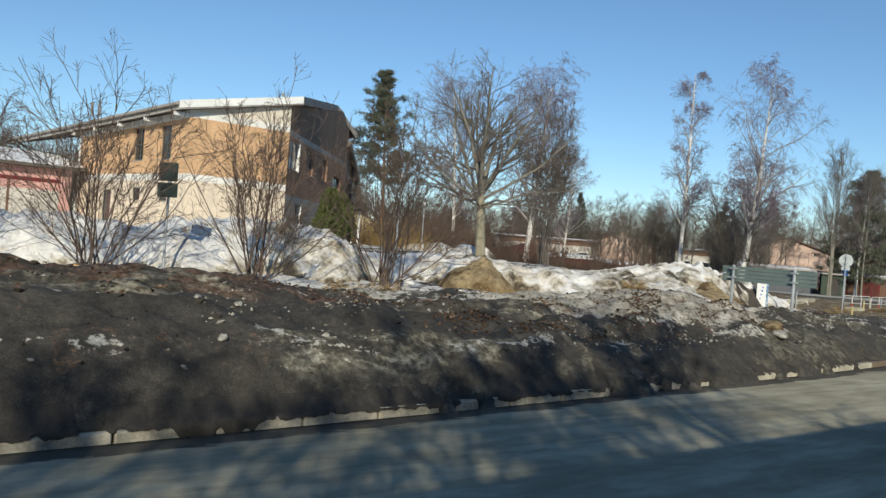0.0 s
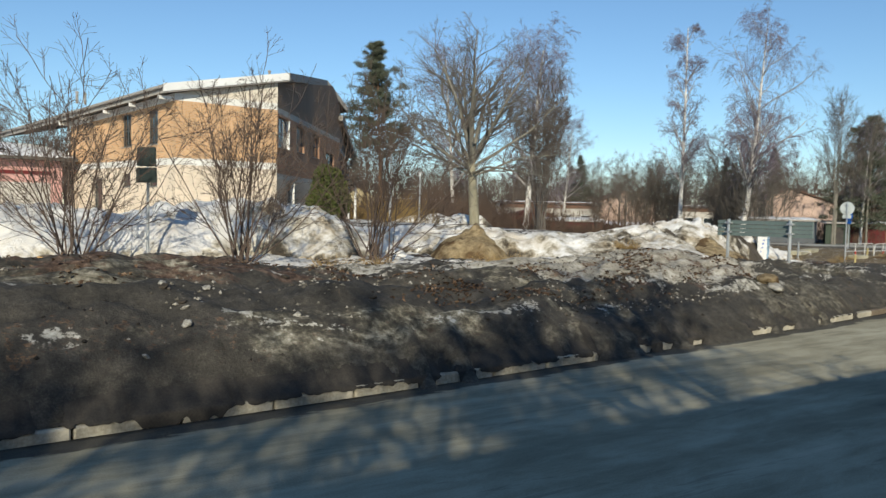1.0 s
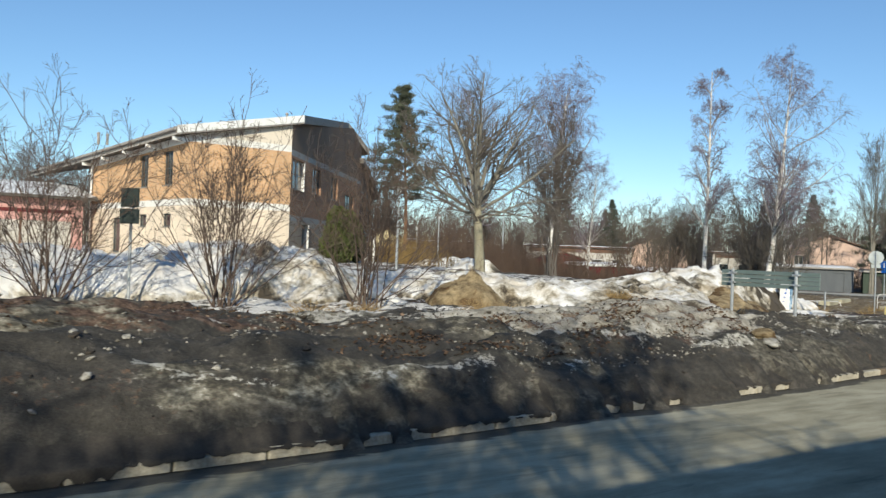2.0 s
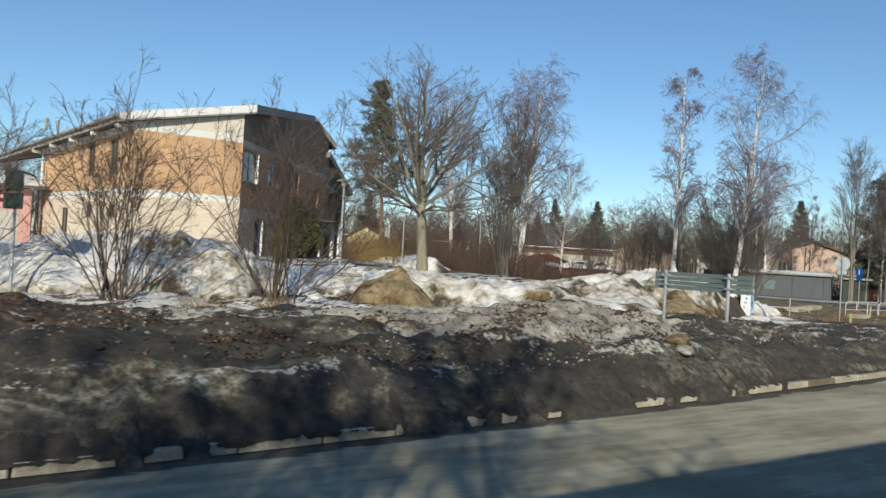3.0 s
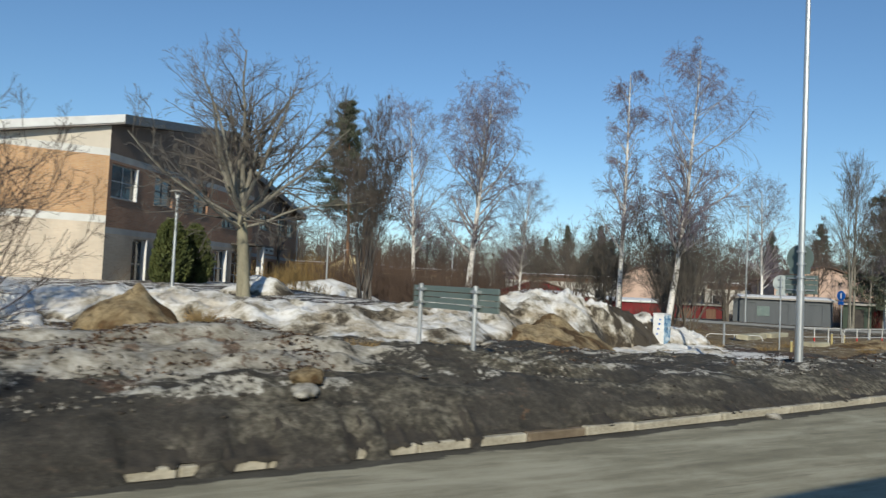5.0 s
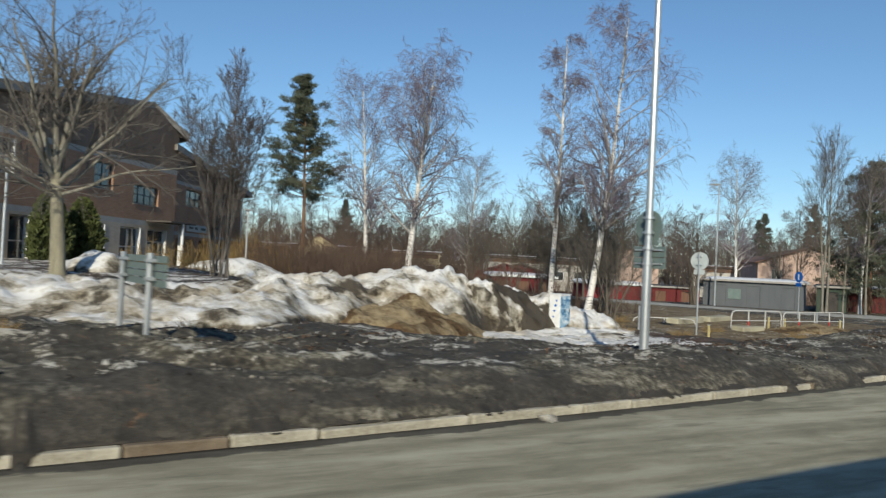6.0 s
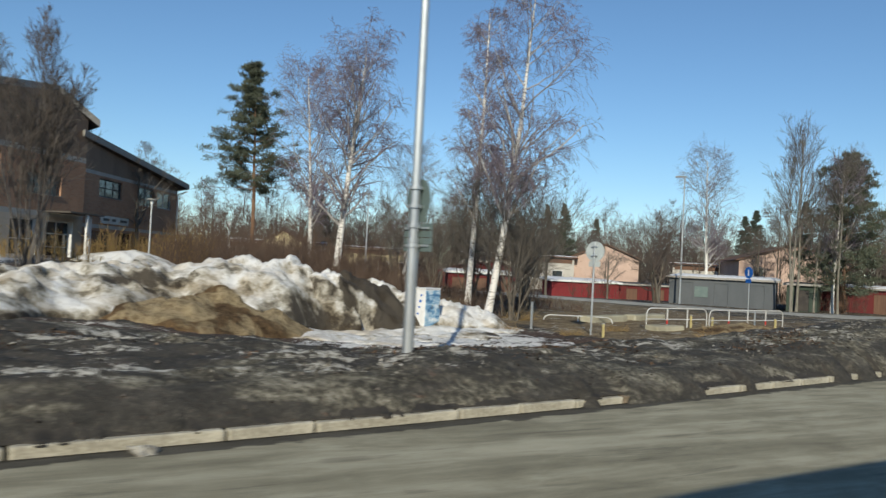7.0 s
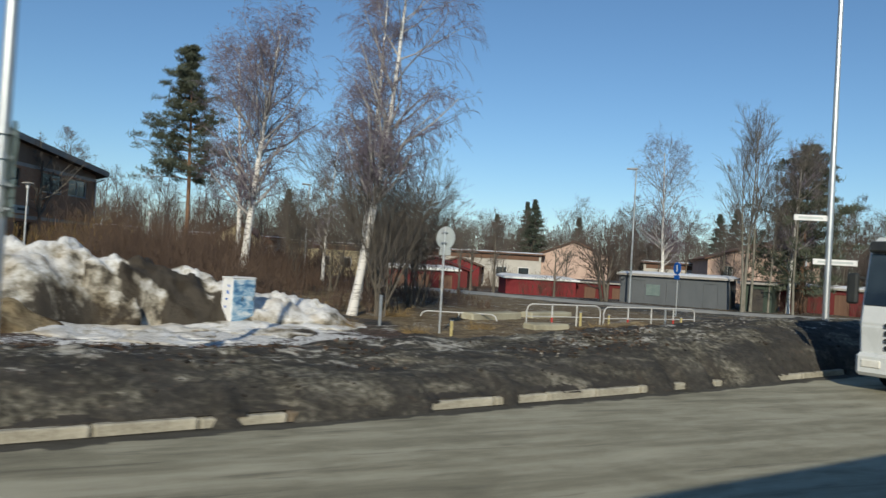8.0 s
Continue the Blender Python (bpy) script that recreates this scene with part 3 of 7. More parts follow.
def road():
    xs = np.arange(-60, 90.01, 0.5)
    us = np.array([-13.0, -9, -6, -4, -2.5, -1.2, -0.95, -0.8, -0.65, -0.55, -0.45, -0.35, -0.25, -0.12, 0.0, 0.02])
    x, u = np.meshgrid(xs, us, indexing="ij")
    y = kerb_y(x) + u
    z = 0.0 * x + 0.02 * np.minimum(0, -u - 6.0) * 0.0
    z[:, -1] = -0.1
    gutter = smooth01(u, -0.66, -0.08)
    n = len(us)
    i = np.arange(x.size).reshape(len(xs), n)
    faces = np.stack([i[:-1, :-1], i[1:, :-1], i[1:, 1:], i[:-1, 1:]], -1).reshape(-1, 4)
    ob = mesh_from("road", np.stack([x, y, z], -1).reshape(-1, 3), faces, M["asphalt"], attrs={"gutter": gutter})
    return tagged(ob, "worn grey asphalt road with dusty wheel tracks", "road", kind="structure")


road()


def lane():
    """A narrow asphalt lane that bends away in front of the garages."""
    pts = [(56, 56), (58.5, 51.5), (61, 47.5), (64.5, 43.4), (70, 39.6), (77, 36.6), (88, 33.4), (100, 31)]
    t = np.linspace(0, len(pts) - 1, 64)
    cx, cy = np.interp(t, range(len(pts)), [p[0] for p in pts]), np.interp(t, range(len(pts)), [p[1] for p in pts])
    dx, dy = np.gradient(cx), np.gradient(cy)
    ln = np.hypot(dx, dy)
    w = np.linspace(-1, 1, 7)[None] * (2.5 + 0.2 * fbm(cx, cy, 3, 2))[:, None]
    x, y = cx[:, None] - w * (dy / ln)[:, None], cy[:, None] + w * (dx / ln)[:, None]
    z = land_z(x, y) + 0.10 - 0.16 * (np.abs(np.linspace(-1, 1, 7)) > 0.99)[None]
    i = np.arange(x.size).reshape(x.shape)
    f = np.stack([i[:-1, :-1], i[1:, :-1], i[1:, 1:], i[:-1, 1:]], -1).reshape(-1, 4)
    ob = mesh_from("footpath", np.stack([x, y, z], -1).reshape(-1, 3), f, M["lane"], attrs={"gutter": 0 * x})
    tagged(ob, "narrow grey asphalt lane in front of the garages", "footpath", kind="structure")


M["lane"] = speckled("salted_asphalt", (0.26, 0.25, 0.215), (0.42, 0.40, 0.35), 1.2, 0.9, fine=30, bump=0.3)
lane()


def kerb():
    """The row of granite kerb stones, each a part of its own."""
    row = tagged(new("kerb"), "pale granite kerb stones, partly under ploughed dirt", "kerb", kind="structure")
    rnd = random.Random(4)
    bm = bmesh.new()
    bevel_box(bm, (-0.495, 0.0, -0.12), (0.495, 0.15, 0.12), 0.018)
    stone = part("kerb_stone", bm, M["kerb"], row)
    stained = stone.data.copy()
    stained.materials.clear()
    stained.materials.append(M["kerb_dirty"])
    x, first = -9.5, True
    while x < 62:
        length = rnd.choice((0.85, 1.0, 1.0, 1.15)) if x < 22.0 else rnd.choice((2.2, 2.3, 1.15, 1.1))
        c = x + length / 2
        slope = (float(kerb_y(c + 0.5)) - float(kerb_y(c - 0.5)))
        ob = stone if first else stone.copy()
        if not first:
            scene.collection.objects.link(ob)
        first = False
        brown = 20.9 < c < 22.4 or 34.9 < c < 36.8 or 4.95 < c < 5.75
        ob.data = stained if brown else stone.data
        ob.matrix_basis = pose(c, float(kerb_y(c)), rnd.uniform(-0.012, 0.008), rnd.uniform(-1, 1), rnd.uniform(-0.5, 0.5), math.degrees(math.atan(slope)) + rnd.uniform(-0.5, 0.5)) @ Matrix.Diagonal((length - 0.015, 1, 1, 1))
        x += length
    return row


kerb()


def kerb_dirt():
    """A ragged fringe of brown dirt that hangs over the top edge of the kerb."""
    xs = np.arange(-6, 50, 0.022)
    cov = covered(xs + 0.04 * fbm(xs * 9, xs * 0 + 5.0, 3, 6))
    drip = 0.02 + 0.05 * fbm(xs * 1.7, xs * 0 + 1.0, 3, 2) + 0.05 * fbm(xs * 9, xs * 0 + 3.0, 3, 3)
    drip = drip + 0.13 * smooth01(xs, 4.85, 5.05) * (1 - smooth01(xs, 5.6, 5.85)) * (0.5 + fbm(xs * 12, xs * 0 + 8.0, 2, 5))
    drip = drip - 0.05 * smooth01(xs, 19.5, 21.5) + 0.35 * cov
    lip = np.clip(0.06 - drip * 1.6, -0.012, 0.11)
    low = np.clip(drip, 0.0, 0.21)
    cols = [(0.42 + 0 * xs, 0.0, None), (0.28 + 0 * xs, 0.02, None), (lip + 0.05, 0.148, 1), (lip + 0.012, 0.143, 1), (lip, 0.126, 1)]
    rows = []
    for u, z, flag in cols:
        y = kerb_y(xs) + u
        zz = land_z(xs, y) + z - 0.03 if flag is None else z + 0 * xs + 0.006 * fbm(xs * 20, u * 30, 2, 1)
        rows.append(np.c_[xs, y, zz])
    for k in (0.4, 1.0):
        out = -0.014 - 0.02 * cov * k
        on = low > 0.004
        rows.append(np.c_[xs, kerb_y(xs) + np.where(on, out + 0.004 * fbm(xs * 25, xs * 0 + k, 2, 4), lip), np.where(on, 0.12 - low * k, 0.124)])
    v = np.stack(rows, 1)
    i = np.arange(v.shape[0] * v.shape[1]).reshape(v.shape[:2])
    f = np.stack([i[:-1, :-1], i[:-1, 1:], i[1:, 1:], i[1:, :-1]], -1).reshape(-1, 4)
    ob = mesh_from("kerb_dirt", v.reshape(-1, 3), f, M["fringe"])
    tagged(ob, "ragged fringe of brown dirt hanging over the kerb", "dirt", kind="stuff")


M["fringe"] = speckled("kerb_fringe", (0.026, 0.0235, 0.0205), (0.066, 0.058, 0.048), 4, 0.95, fine=40, bump=0.5)
kerb_dirt()


def shadow_wall():
    """An unseen wall on the near side of the road, behind the camera, added to cast the bus shadow."""
    bm = bmesh.new()
    pts = [(-45, -2.5), (2, -2.02), (8.4, -1.84), (14.4, -1.74), (17.4, -1.64), (21.4, -1.32), (24, -1.07), (26.4, -0.91), (28.4, -0.70), (31.4, -0.51), (35.4, -0.06), (42, 0.7)]
    for (ax, ay), (bx, by) in zip(pts, pts[1:]):
        v = [bm.verts.new(p) for p in ((ax, ay, -0.1), (bx, by, -0.1), (bx, by, WALL_H), (ax, ay, WALL_H),
                                       (ax, ay - 0.25, -0.1), (bx, by - 0.25, -0.1), (bx, by - 0.25, WALL_H), (ax, ay - 0.25, WALL_H))]
        for f in ((0, 1, 2, 3), (5, 4, 7, 6), (3, 2, 6, 7), (1, 5, 6, 2), (4, 0, 3, 7)):
            bm.faces.new([v[k] for k in f])
    tagged(part("bus_shadow_wall", bm, M["upper_grey"]), "unseen plain wall added to cast the bus shadow on the road", "wall", kind="structure")


shadow_wall()


# ---- heaps of snow and soil ----
def heap(name, label, category, x0, x1, y0, y1, step, height, mat, grime=None):
    """A heap as a height field; height(x, y) gives its top, below the ground at the rim."""
    xs, ys = np.arange(x0, x1 + step, step), np.arange(y0, y1 + step, step)
    x, y = np.meshgrid(xs, ys, indexing="ij")
    g = land_z(x, y)
    h = height(x, y)
    z = np.where(h > 0.01, g + h, g - 0.25)
    rim = (x < x0 + step * 1.5) | (x > x1 - step * 1.5) | (y < y0 + step * 1.5) | (y > y1 - step * 1.5)
    z = np.where(rim, g - 0.25, z)
    i = np.arange(x.size).reshape(x.shape)
    faces = np.stack([i[:-1, :-1], i[1:, :-1], i[1:, 1:], i[:-1, 1:]], -1).reshape(-1, 4)
    hh = h.reshape(-1)
    faces = faces[(hh[faces] > 0.005).any(1)]
    used = np.unique(faces)
    back = np.zeros(x.size, int)
    back[used] = np.arange(len(used))
    gr = (np.zeros_like(x) if grime is None else grime(x, y)).reshape(-1)[used]
    ob = mesh_from(name, np.stack([x, y, z], -1).reshape(-1, 3)[used], back[faces], mat, attrs={"grime": gr})
    return tagged(ob, label, category, kind="stuff" if "snow" in name else "")


def lumps(x, y, seed):
    a = np.abs(fbm(x * 0.75, y * 0.75, 4, seed))
    b = np.abs(fbm(x * 1.9 + 5, y * 1.9, 4, seed + 2))
    return a, b


def bank_height(x, y, line, width, top, seed):
    """Ploughed bank along a line y = line(x): steep, broken front and a lumpy crown."""
    d = (y - line(x)) / width(x) + fbm(x * 0.45, y * 0.45, 3, seed + 1) * 0.35
    prof = np.clip(1 - np.abs(d) ** 1.8, 0, None) ** 0.85
    a, b = lumps(x, y, seed)
    t = np.maximum(top(x) - land_z(x, y), 0)
    t = t * (1.1 + 0.12 * fbm(x * 0.5, y * 0.2, 3, seed + 3))
    fine = 0.19 * fbm(x * 2.6, y * 2.6, 4, seed + 2) - 0.10 * np.abs(fbm(x * 4.5, y * 4.5, 3, seed + 4))
    return prof * (t - 0.60 * a * np.minimum(t, 1.0) - 0.26 * b + fine * np.minimum(1, t)) * (prof > 0.02)


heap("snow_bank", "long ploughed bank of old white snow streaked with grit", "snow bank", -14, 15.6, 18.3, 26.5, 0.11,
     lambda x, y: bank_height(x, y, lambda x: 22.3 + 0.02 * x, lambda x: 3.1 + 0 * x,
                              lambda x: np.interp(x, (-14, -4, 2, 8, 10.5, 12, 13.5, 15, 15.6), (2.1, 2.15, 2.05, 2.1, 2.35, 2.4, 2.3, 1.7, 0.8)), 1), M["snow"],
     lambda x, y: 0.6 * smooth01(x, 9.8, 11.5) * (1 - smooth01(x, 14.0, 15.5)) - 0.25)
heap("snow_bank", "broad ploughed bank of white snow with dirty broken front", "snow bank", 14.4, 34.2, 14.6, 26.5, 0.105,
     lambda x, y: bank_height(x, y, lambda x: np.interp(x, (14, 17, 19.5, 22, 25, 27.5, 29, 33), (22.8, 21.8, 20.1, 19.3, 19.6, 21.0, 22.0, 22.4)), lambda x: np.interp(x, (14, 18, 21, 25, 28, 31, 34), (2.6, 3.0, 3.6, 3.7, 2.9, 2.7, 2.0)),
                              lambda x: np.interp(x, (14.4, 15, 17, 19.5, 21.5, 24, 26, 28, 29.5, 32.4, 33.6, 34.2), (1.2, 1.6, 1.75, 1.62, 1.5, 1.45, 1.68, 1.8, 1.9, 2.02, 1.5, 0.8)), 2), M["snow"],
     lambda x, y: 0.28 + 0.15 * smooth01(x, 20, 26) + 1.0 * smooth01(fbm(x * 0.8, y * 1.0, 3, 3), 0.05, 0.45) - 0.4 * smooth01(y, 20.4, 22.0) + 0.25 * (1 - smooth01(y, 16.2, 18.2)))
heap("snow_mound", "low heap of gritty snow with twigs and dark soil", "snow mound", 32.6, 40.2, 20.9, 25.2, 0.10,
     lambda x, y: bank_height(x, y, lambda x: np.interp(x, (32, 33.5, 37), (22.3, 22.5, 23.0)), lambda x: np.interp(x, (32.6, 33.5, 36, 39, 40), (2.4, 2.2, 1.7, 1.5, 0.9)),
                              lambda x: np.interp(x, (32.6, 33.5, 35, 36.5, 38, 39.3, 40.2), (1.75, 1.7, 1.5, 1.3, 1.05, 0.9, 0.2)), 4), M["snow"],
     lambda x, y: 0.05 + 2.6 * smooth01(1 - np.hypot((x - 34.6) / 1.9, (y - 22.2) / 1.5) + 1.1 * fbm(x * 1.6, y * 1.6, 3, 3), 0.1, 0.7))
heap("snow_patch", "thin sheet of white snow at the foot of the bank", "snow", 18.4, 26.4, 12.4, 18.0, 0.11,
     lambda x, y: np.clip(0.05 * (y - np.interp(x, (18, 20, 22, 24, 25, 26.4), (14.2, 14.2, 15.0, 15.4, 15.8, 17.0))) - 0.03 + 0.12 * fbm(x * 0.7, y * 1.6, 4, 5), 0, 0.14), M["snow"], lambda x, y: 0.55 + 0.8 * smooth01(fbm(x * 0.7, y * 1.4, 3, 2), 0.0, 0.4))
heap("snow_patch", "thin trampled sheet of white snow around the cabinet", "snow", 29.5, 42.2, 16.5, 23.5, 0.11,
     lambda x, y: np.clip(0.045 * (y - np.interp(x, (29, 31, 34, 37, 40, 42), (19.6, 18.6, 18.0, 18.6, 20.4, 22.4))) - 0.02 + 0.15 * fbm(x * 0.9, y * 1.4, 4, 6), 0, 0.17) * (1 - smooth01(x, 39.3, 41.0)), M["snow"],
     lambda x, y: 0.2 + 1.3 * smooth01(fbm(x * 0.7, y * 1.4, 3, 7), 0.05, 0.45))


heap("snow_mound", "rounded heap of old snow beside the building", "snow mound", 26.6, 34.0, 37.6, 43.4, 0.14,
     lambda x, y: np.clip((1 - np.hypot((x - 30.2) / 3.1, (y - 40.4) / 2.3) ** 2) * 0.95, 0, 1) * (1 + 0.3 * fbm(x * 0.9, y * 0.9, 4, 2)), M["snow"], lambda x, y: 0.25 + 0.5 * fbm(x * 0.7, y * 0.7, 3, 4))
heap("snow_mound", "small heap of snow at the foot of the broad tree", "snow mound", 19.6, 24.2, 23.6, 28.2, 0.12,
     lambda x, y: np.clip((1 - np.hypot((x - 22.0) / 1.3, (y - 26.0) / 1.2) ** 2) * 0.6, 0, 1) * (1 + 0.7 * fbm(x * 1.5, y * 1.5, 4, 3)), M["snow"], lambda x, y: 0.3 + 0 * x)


def cone_height(x, y, cx, cy, rx, ry, h, seed, turn=0.0):
    c, s = math.cos(turn), math.sin(turn)
    px, py = (x - cx) * c + (y - cy) * s, -(x - cx) * s + (y - cy) * c
    d = np.hypot(px / rx, py / ry) * (1 + 0.22 * fbm(x * 0.9, y * 0.9, 3, seed))
    return np.where(d < 1, h * np.clip(1 - d, 0, 1) ** 0.8 * (1 + 0.3 * fbm(x * 1.3, y * 1.3, 4, seed + 1)), 0)


heap("sand_mound", "heap of pale sandy soil beside the snow bank", "soil mound", 13.8, 20.2, 16.6, 21.2, 0.09,
     lambda x, y: (1 + 0.25 * fbm(x * 2.6, y * 2.6, 4, 2)) * cone_height(x, y, 17.28, 18.75, 1.25, 1.25, 1.12, 3), M["sand"])
heap("sand_mound", "wide heap of tan soil in front of the snow bank", "soil mound", 26.2, 34.6, 16.8, 23.6, 0.09,
     lambda x, y: np.maximum((1 + 0.35 * fbm(x * 2.4, y * 2.4, 4, 2)) * cone_height(x, y, 30.2, 19.9, 2.5, 2.0, 0.8, 5, 0.5), (1 + 0.3 * fbm(x * 3, y * 3, 4, 1)) * cone_height(x, y, 28.8, 18.9, 2.0, 1.4, 0.58, 6)), M["sand"])
heap("sand_mound", "small mound of dug soil in the rough ground", "soil mound", 47.0, 54.0, 20.0, 24.0, 0.12,
     lambda x, y: cone_height(x, y, 50.5, 22.0, 2.6, 1.4, 0.34, 2), M["sand"])


# ---- buildings ----
def wall_cells(bm, p0, p1, thick, z0, top, levels, openings, along0=0.0):
    """A wall from p0 to p1 (its outside to the right), cut by openings (s0, s1, z0, z1) and coloured by levels (z, material index)."""
    lay = bm.verts.layers.float.get("along") or bm.verts.layers.float.new("along")
    p0, p1 = Vector((*p0, 0)), Vector((*p1, 0))
    length = (p1 - p0).length
    d = (p1 - p0) / length
    inward = Vector((-d.y, d.x, 0))
    ss = sorted({0.0, length, *[v for o in openings for v in o[:2]], *[length * k / 6 for k in range(1, 6)]})
    zs = sorted({z0, *[z for z, _ in levels if z > z0], *[v for o in openings for v in o[2:]], 30.0})
    for sa, sb in zip(ss, ss[1:]):
        if sb - sa < 1e-4:
            continue
        for za, zb in zip(zs, zs[1:]):
            mid_s, mid_z = (sa + sb) / 2, (za + zb) / 2
            if any(o[0] < mid_s < o[1] and o[2] < mid_z < o[3] for o in openings):
                continue
            ta, tb = min(zb, top(sa)), min(zb, top(sb))
            if max(ta, tb) <= za + 1e-3:
                continue
            ta, tb = max(ta, za + 1e-3), max(tb, za + 1e-3)
            idx = [i for z, i in levels if z <= (za + min(zb, max(ta, tb))) / 2 + 1e-6][-1]
            vs = []
            for off in (0, thick):
                for s, z in ((sa, za), (sb, za), (sb, tb), (sa, ta)):
                    v = bm.verts.new(p0 + d * s + inward * off + Vector((0, 0, z)))
                    v[lay] = along0 + s
                    vs.append(v)
            for f in ((0, 1, 2, 3), (5, 4, 7, 6), (3, 2, 6, 7), (1, 0, 4, 5), (2, 1, 5, 6), (0, 3, 7, 4)):
                bm.faces.new([vs[k] for k in f]).material_index = idx
    bmesh.ops.remove_doubles(bm, verts=bm.verts[:], dist=1e-4)
    return d, inward


def window_in(parent, p0, d, inward, s0, s1, z0, z1, frame_mat, bars=1, cross=0, name="window", depth=0.10, fw=0.07, sill=True):
    """A framed window set into an opening: frame, pane and sill."""
    o = Vector((*p0, 0)) + inward * depth
    basis = Matrix(((d.x, inward.x, 0, o.x), (d.y, inward.y, 0, o.y), (0, 0, 1, 0), (0, 0, 0, 1)))
    bm = bmesh.new()
    for lo, hi in (((s0, 0, z0), (s0 + fw, 0.08, z1)), ((s1 - fw, 0, z0), (s1, 0.08, z1)), ((s0 + fw, 0, z0), (s1 - fw, 0.08, z0 + fw)), ((s0 + fw, 0, z1 - fw), (s1 - fw, 0.08, z1))):
        bevel_box(bm, lo, hi, 0.008, basis)
    for k in range(bars):
        c = s0 + (s1 - s0) * (k + 1) / (bars + 1)
        bevel_box(bm, (c - fw * 0.4, 0.004, z0 + fw), (c + fw * 0.4, 0.07, z1 - fw), 0, basis)
    for k in range(cross):
        c = z0 + (z1 - z0) * (k + 1) / (cross + 1)
        bevel_box(bm, (s0 + fw, 0.008, c - fw * 0.35), (s1 - fw, 0.066, c + fw * 0.35), 0, basis)
    w = part(name, bm, frame_mat, parent)
    bm = bmesh.new()
    bevel_box(bm, (s0 + fw * 0.6, 0.035, z0 + fw * 0.6), (s1 - fw * 0.6, 0.047, z1 - fw * 0.6), 0, basis)
    part("pane", bm, M["glass"], w)
    if sill:
        bm = bmesh.new()
        bevel_box(bm, (s0 - 0.04, -depth - 0.05, z0 - 0.035), (s1 + 0.04, 0.0, z0), 0.006, basis)
        part("sill", bm, M["fascia_grey"], w)
    return w


def slab(bm, pts, thick, idx_top=0, idx_side=1, idx_low=2):
    """A roof slab from its upper corners in turn, anticlockwise seen from above."""
    up = [bm.verts.new(p) for p in pts]
    lo = [bm.verts.new((p[0], p[1], p[2] - thick)) for p in pts]
    bm.faces.new(up).material_index = idx_top
    bm.faces.new(lo[::-1]).material_index = idx_low
    n = len(pts)
    for k in range(n):
        bm.faces.new((up[k], lo[k], lo[(k + 1) % n], up[(k + 1) % n])).material_index = idx_side


def board(bm, a, b, height, thick, out):
    """A plank from a to b along its upper edge, hanging down; out: the way it sticks out."""
    a, b, out = Vector(a), Vector(b), Vector(out).normalized() * thick
    dz = Vector((0, 0, height))
    v = [bm.verts.new(p) for p in (a, b, b - dz, a - dz, a + out, b + out, b - dz + out, a - dz + out)]
    for f in ((0, 1, 2, 3), (5, 4, 7, 6), (0, 4, 5, 1), (2, 6, 7, 3), (1, 5, 6, 2), (0, 3, 7, 4)):
        bm.faces.new([v[k] for k in f])


M["frame_side"] = speckled("pale_frame", (0.42, 0.41, 0.39), (0.55, 0.54, 0.51), 3, 0.6)
M["frame_brown"] = speckled("brown_frame", (0.14, 0.075, 0.05), (0.22, 0.12, 0.08), 3, 0.6)
# darker copies of the white band and pale brick, for the shaded sides
M["band_shaded"] = speckled("shaded_band", (0.33, 0.31, 0.28), (0.45, 0.43, 0.39), 1.2, 0.85)
M["plinth"] = brick_material("shaded_pale_brick", (0.52, 0.44, 0.345), (0.46, 0.385, 0.30), (0.48, 0.42, 0.35))


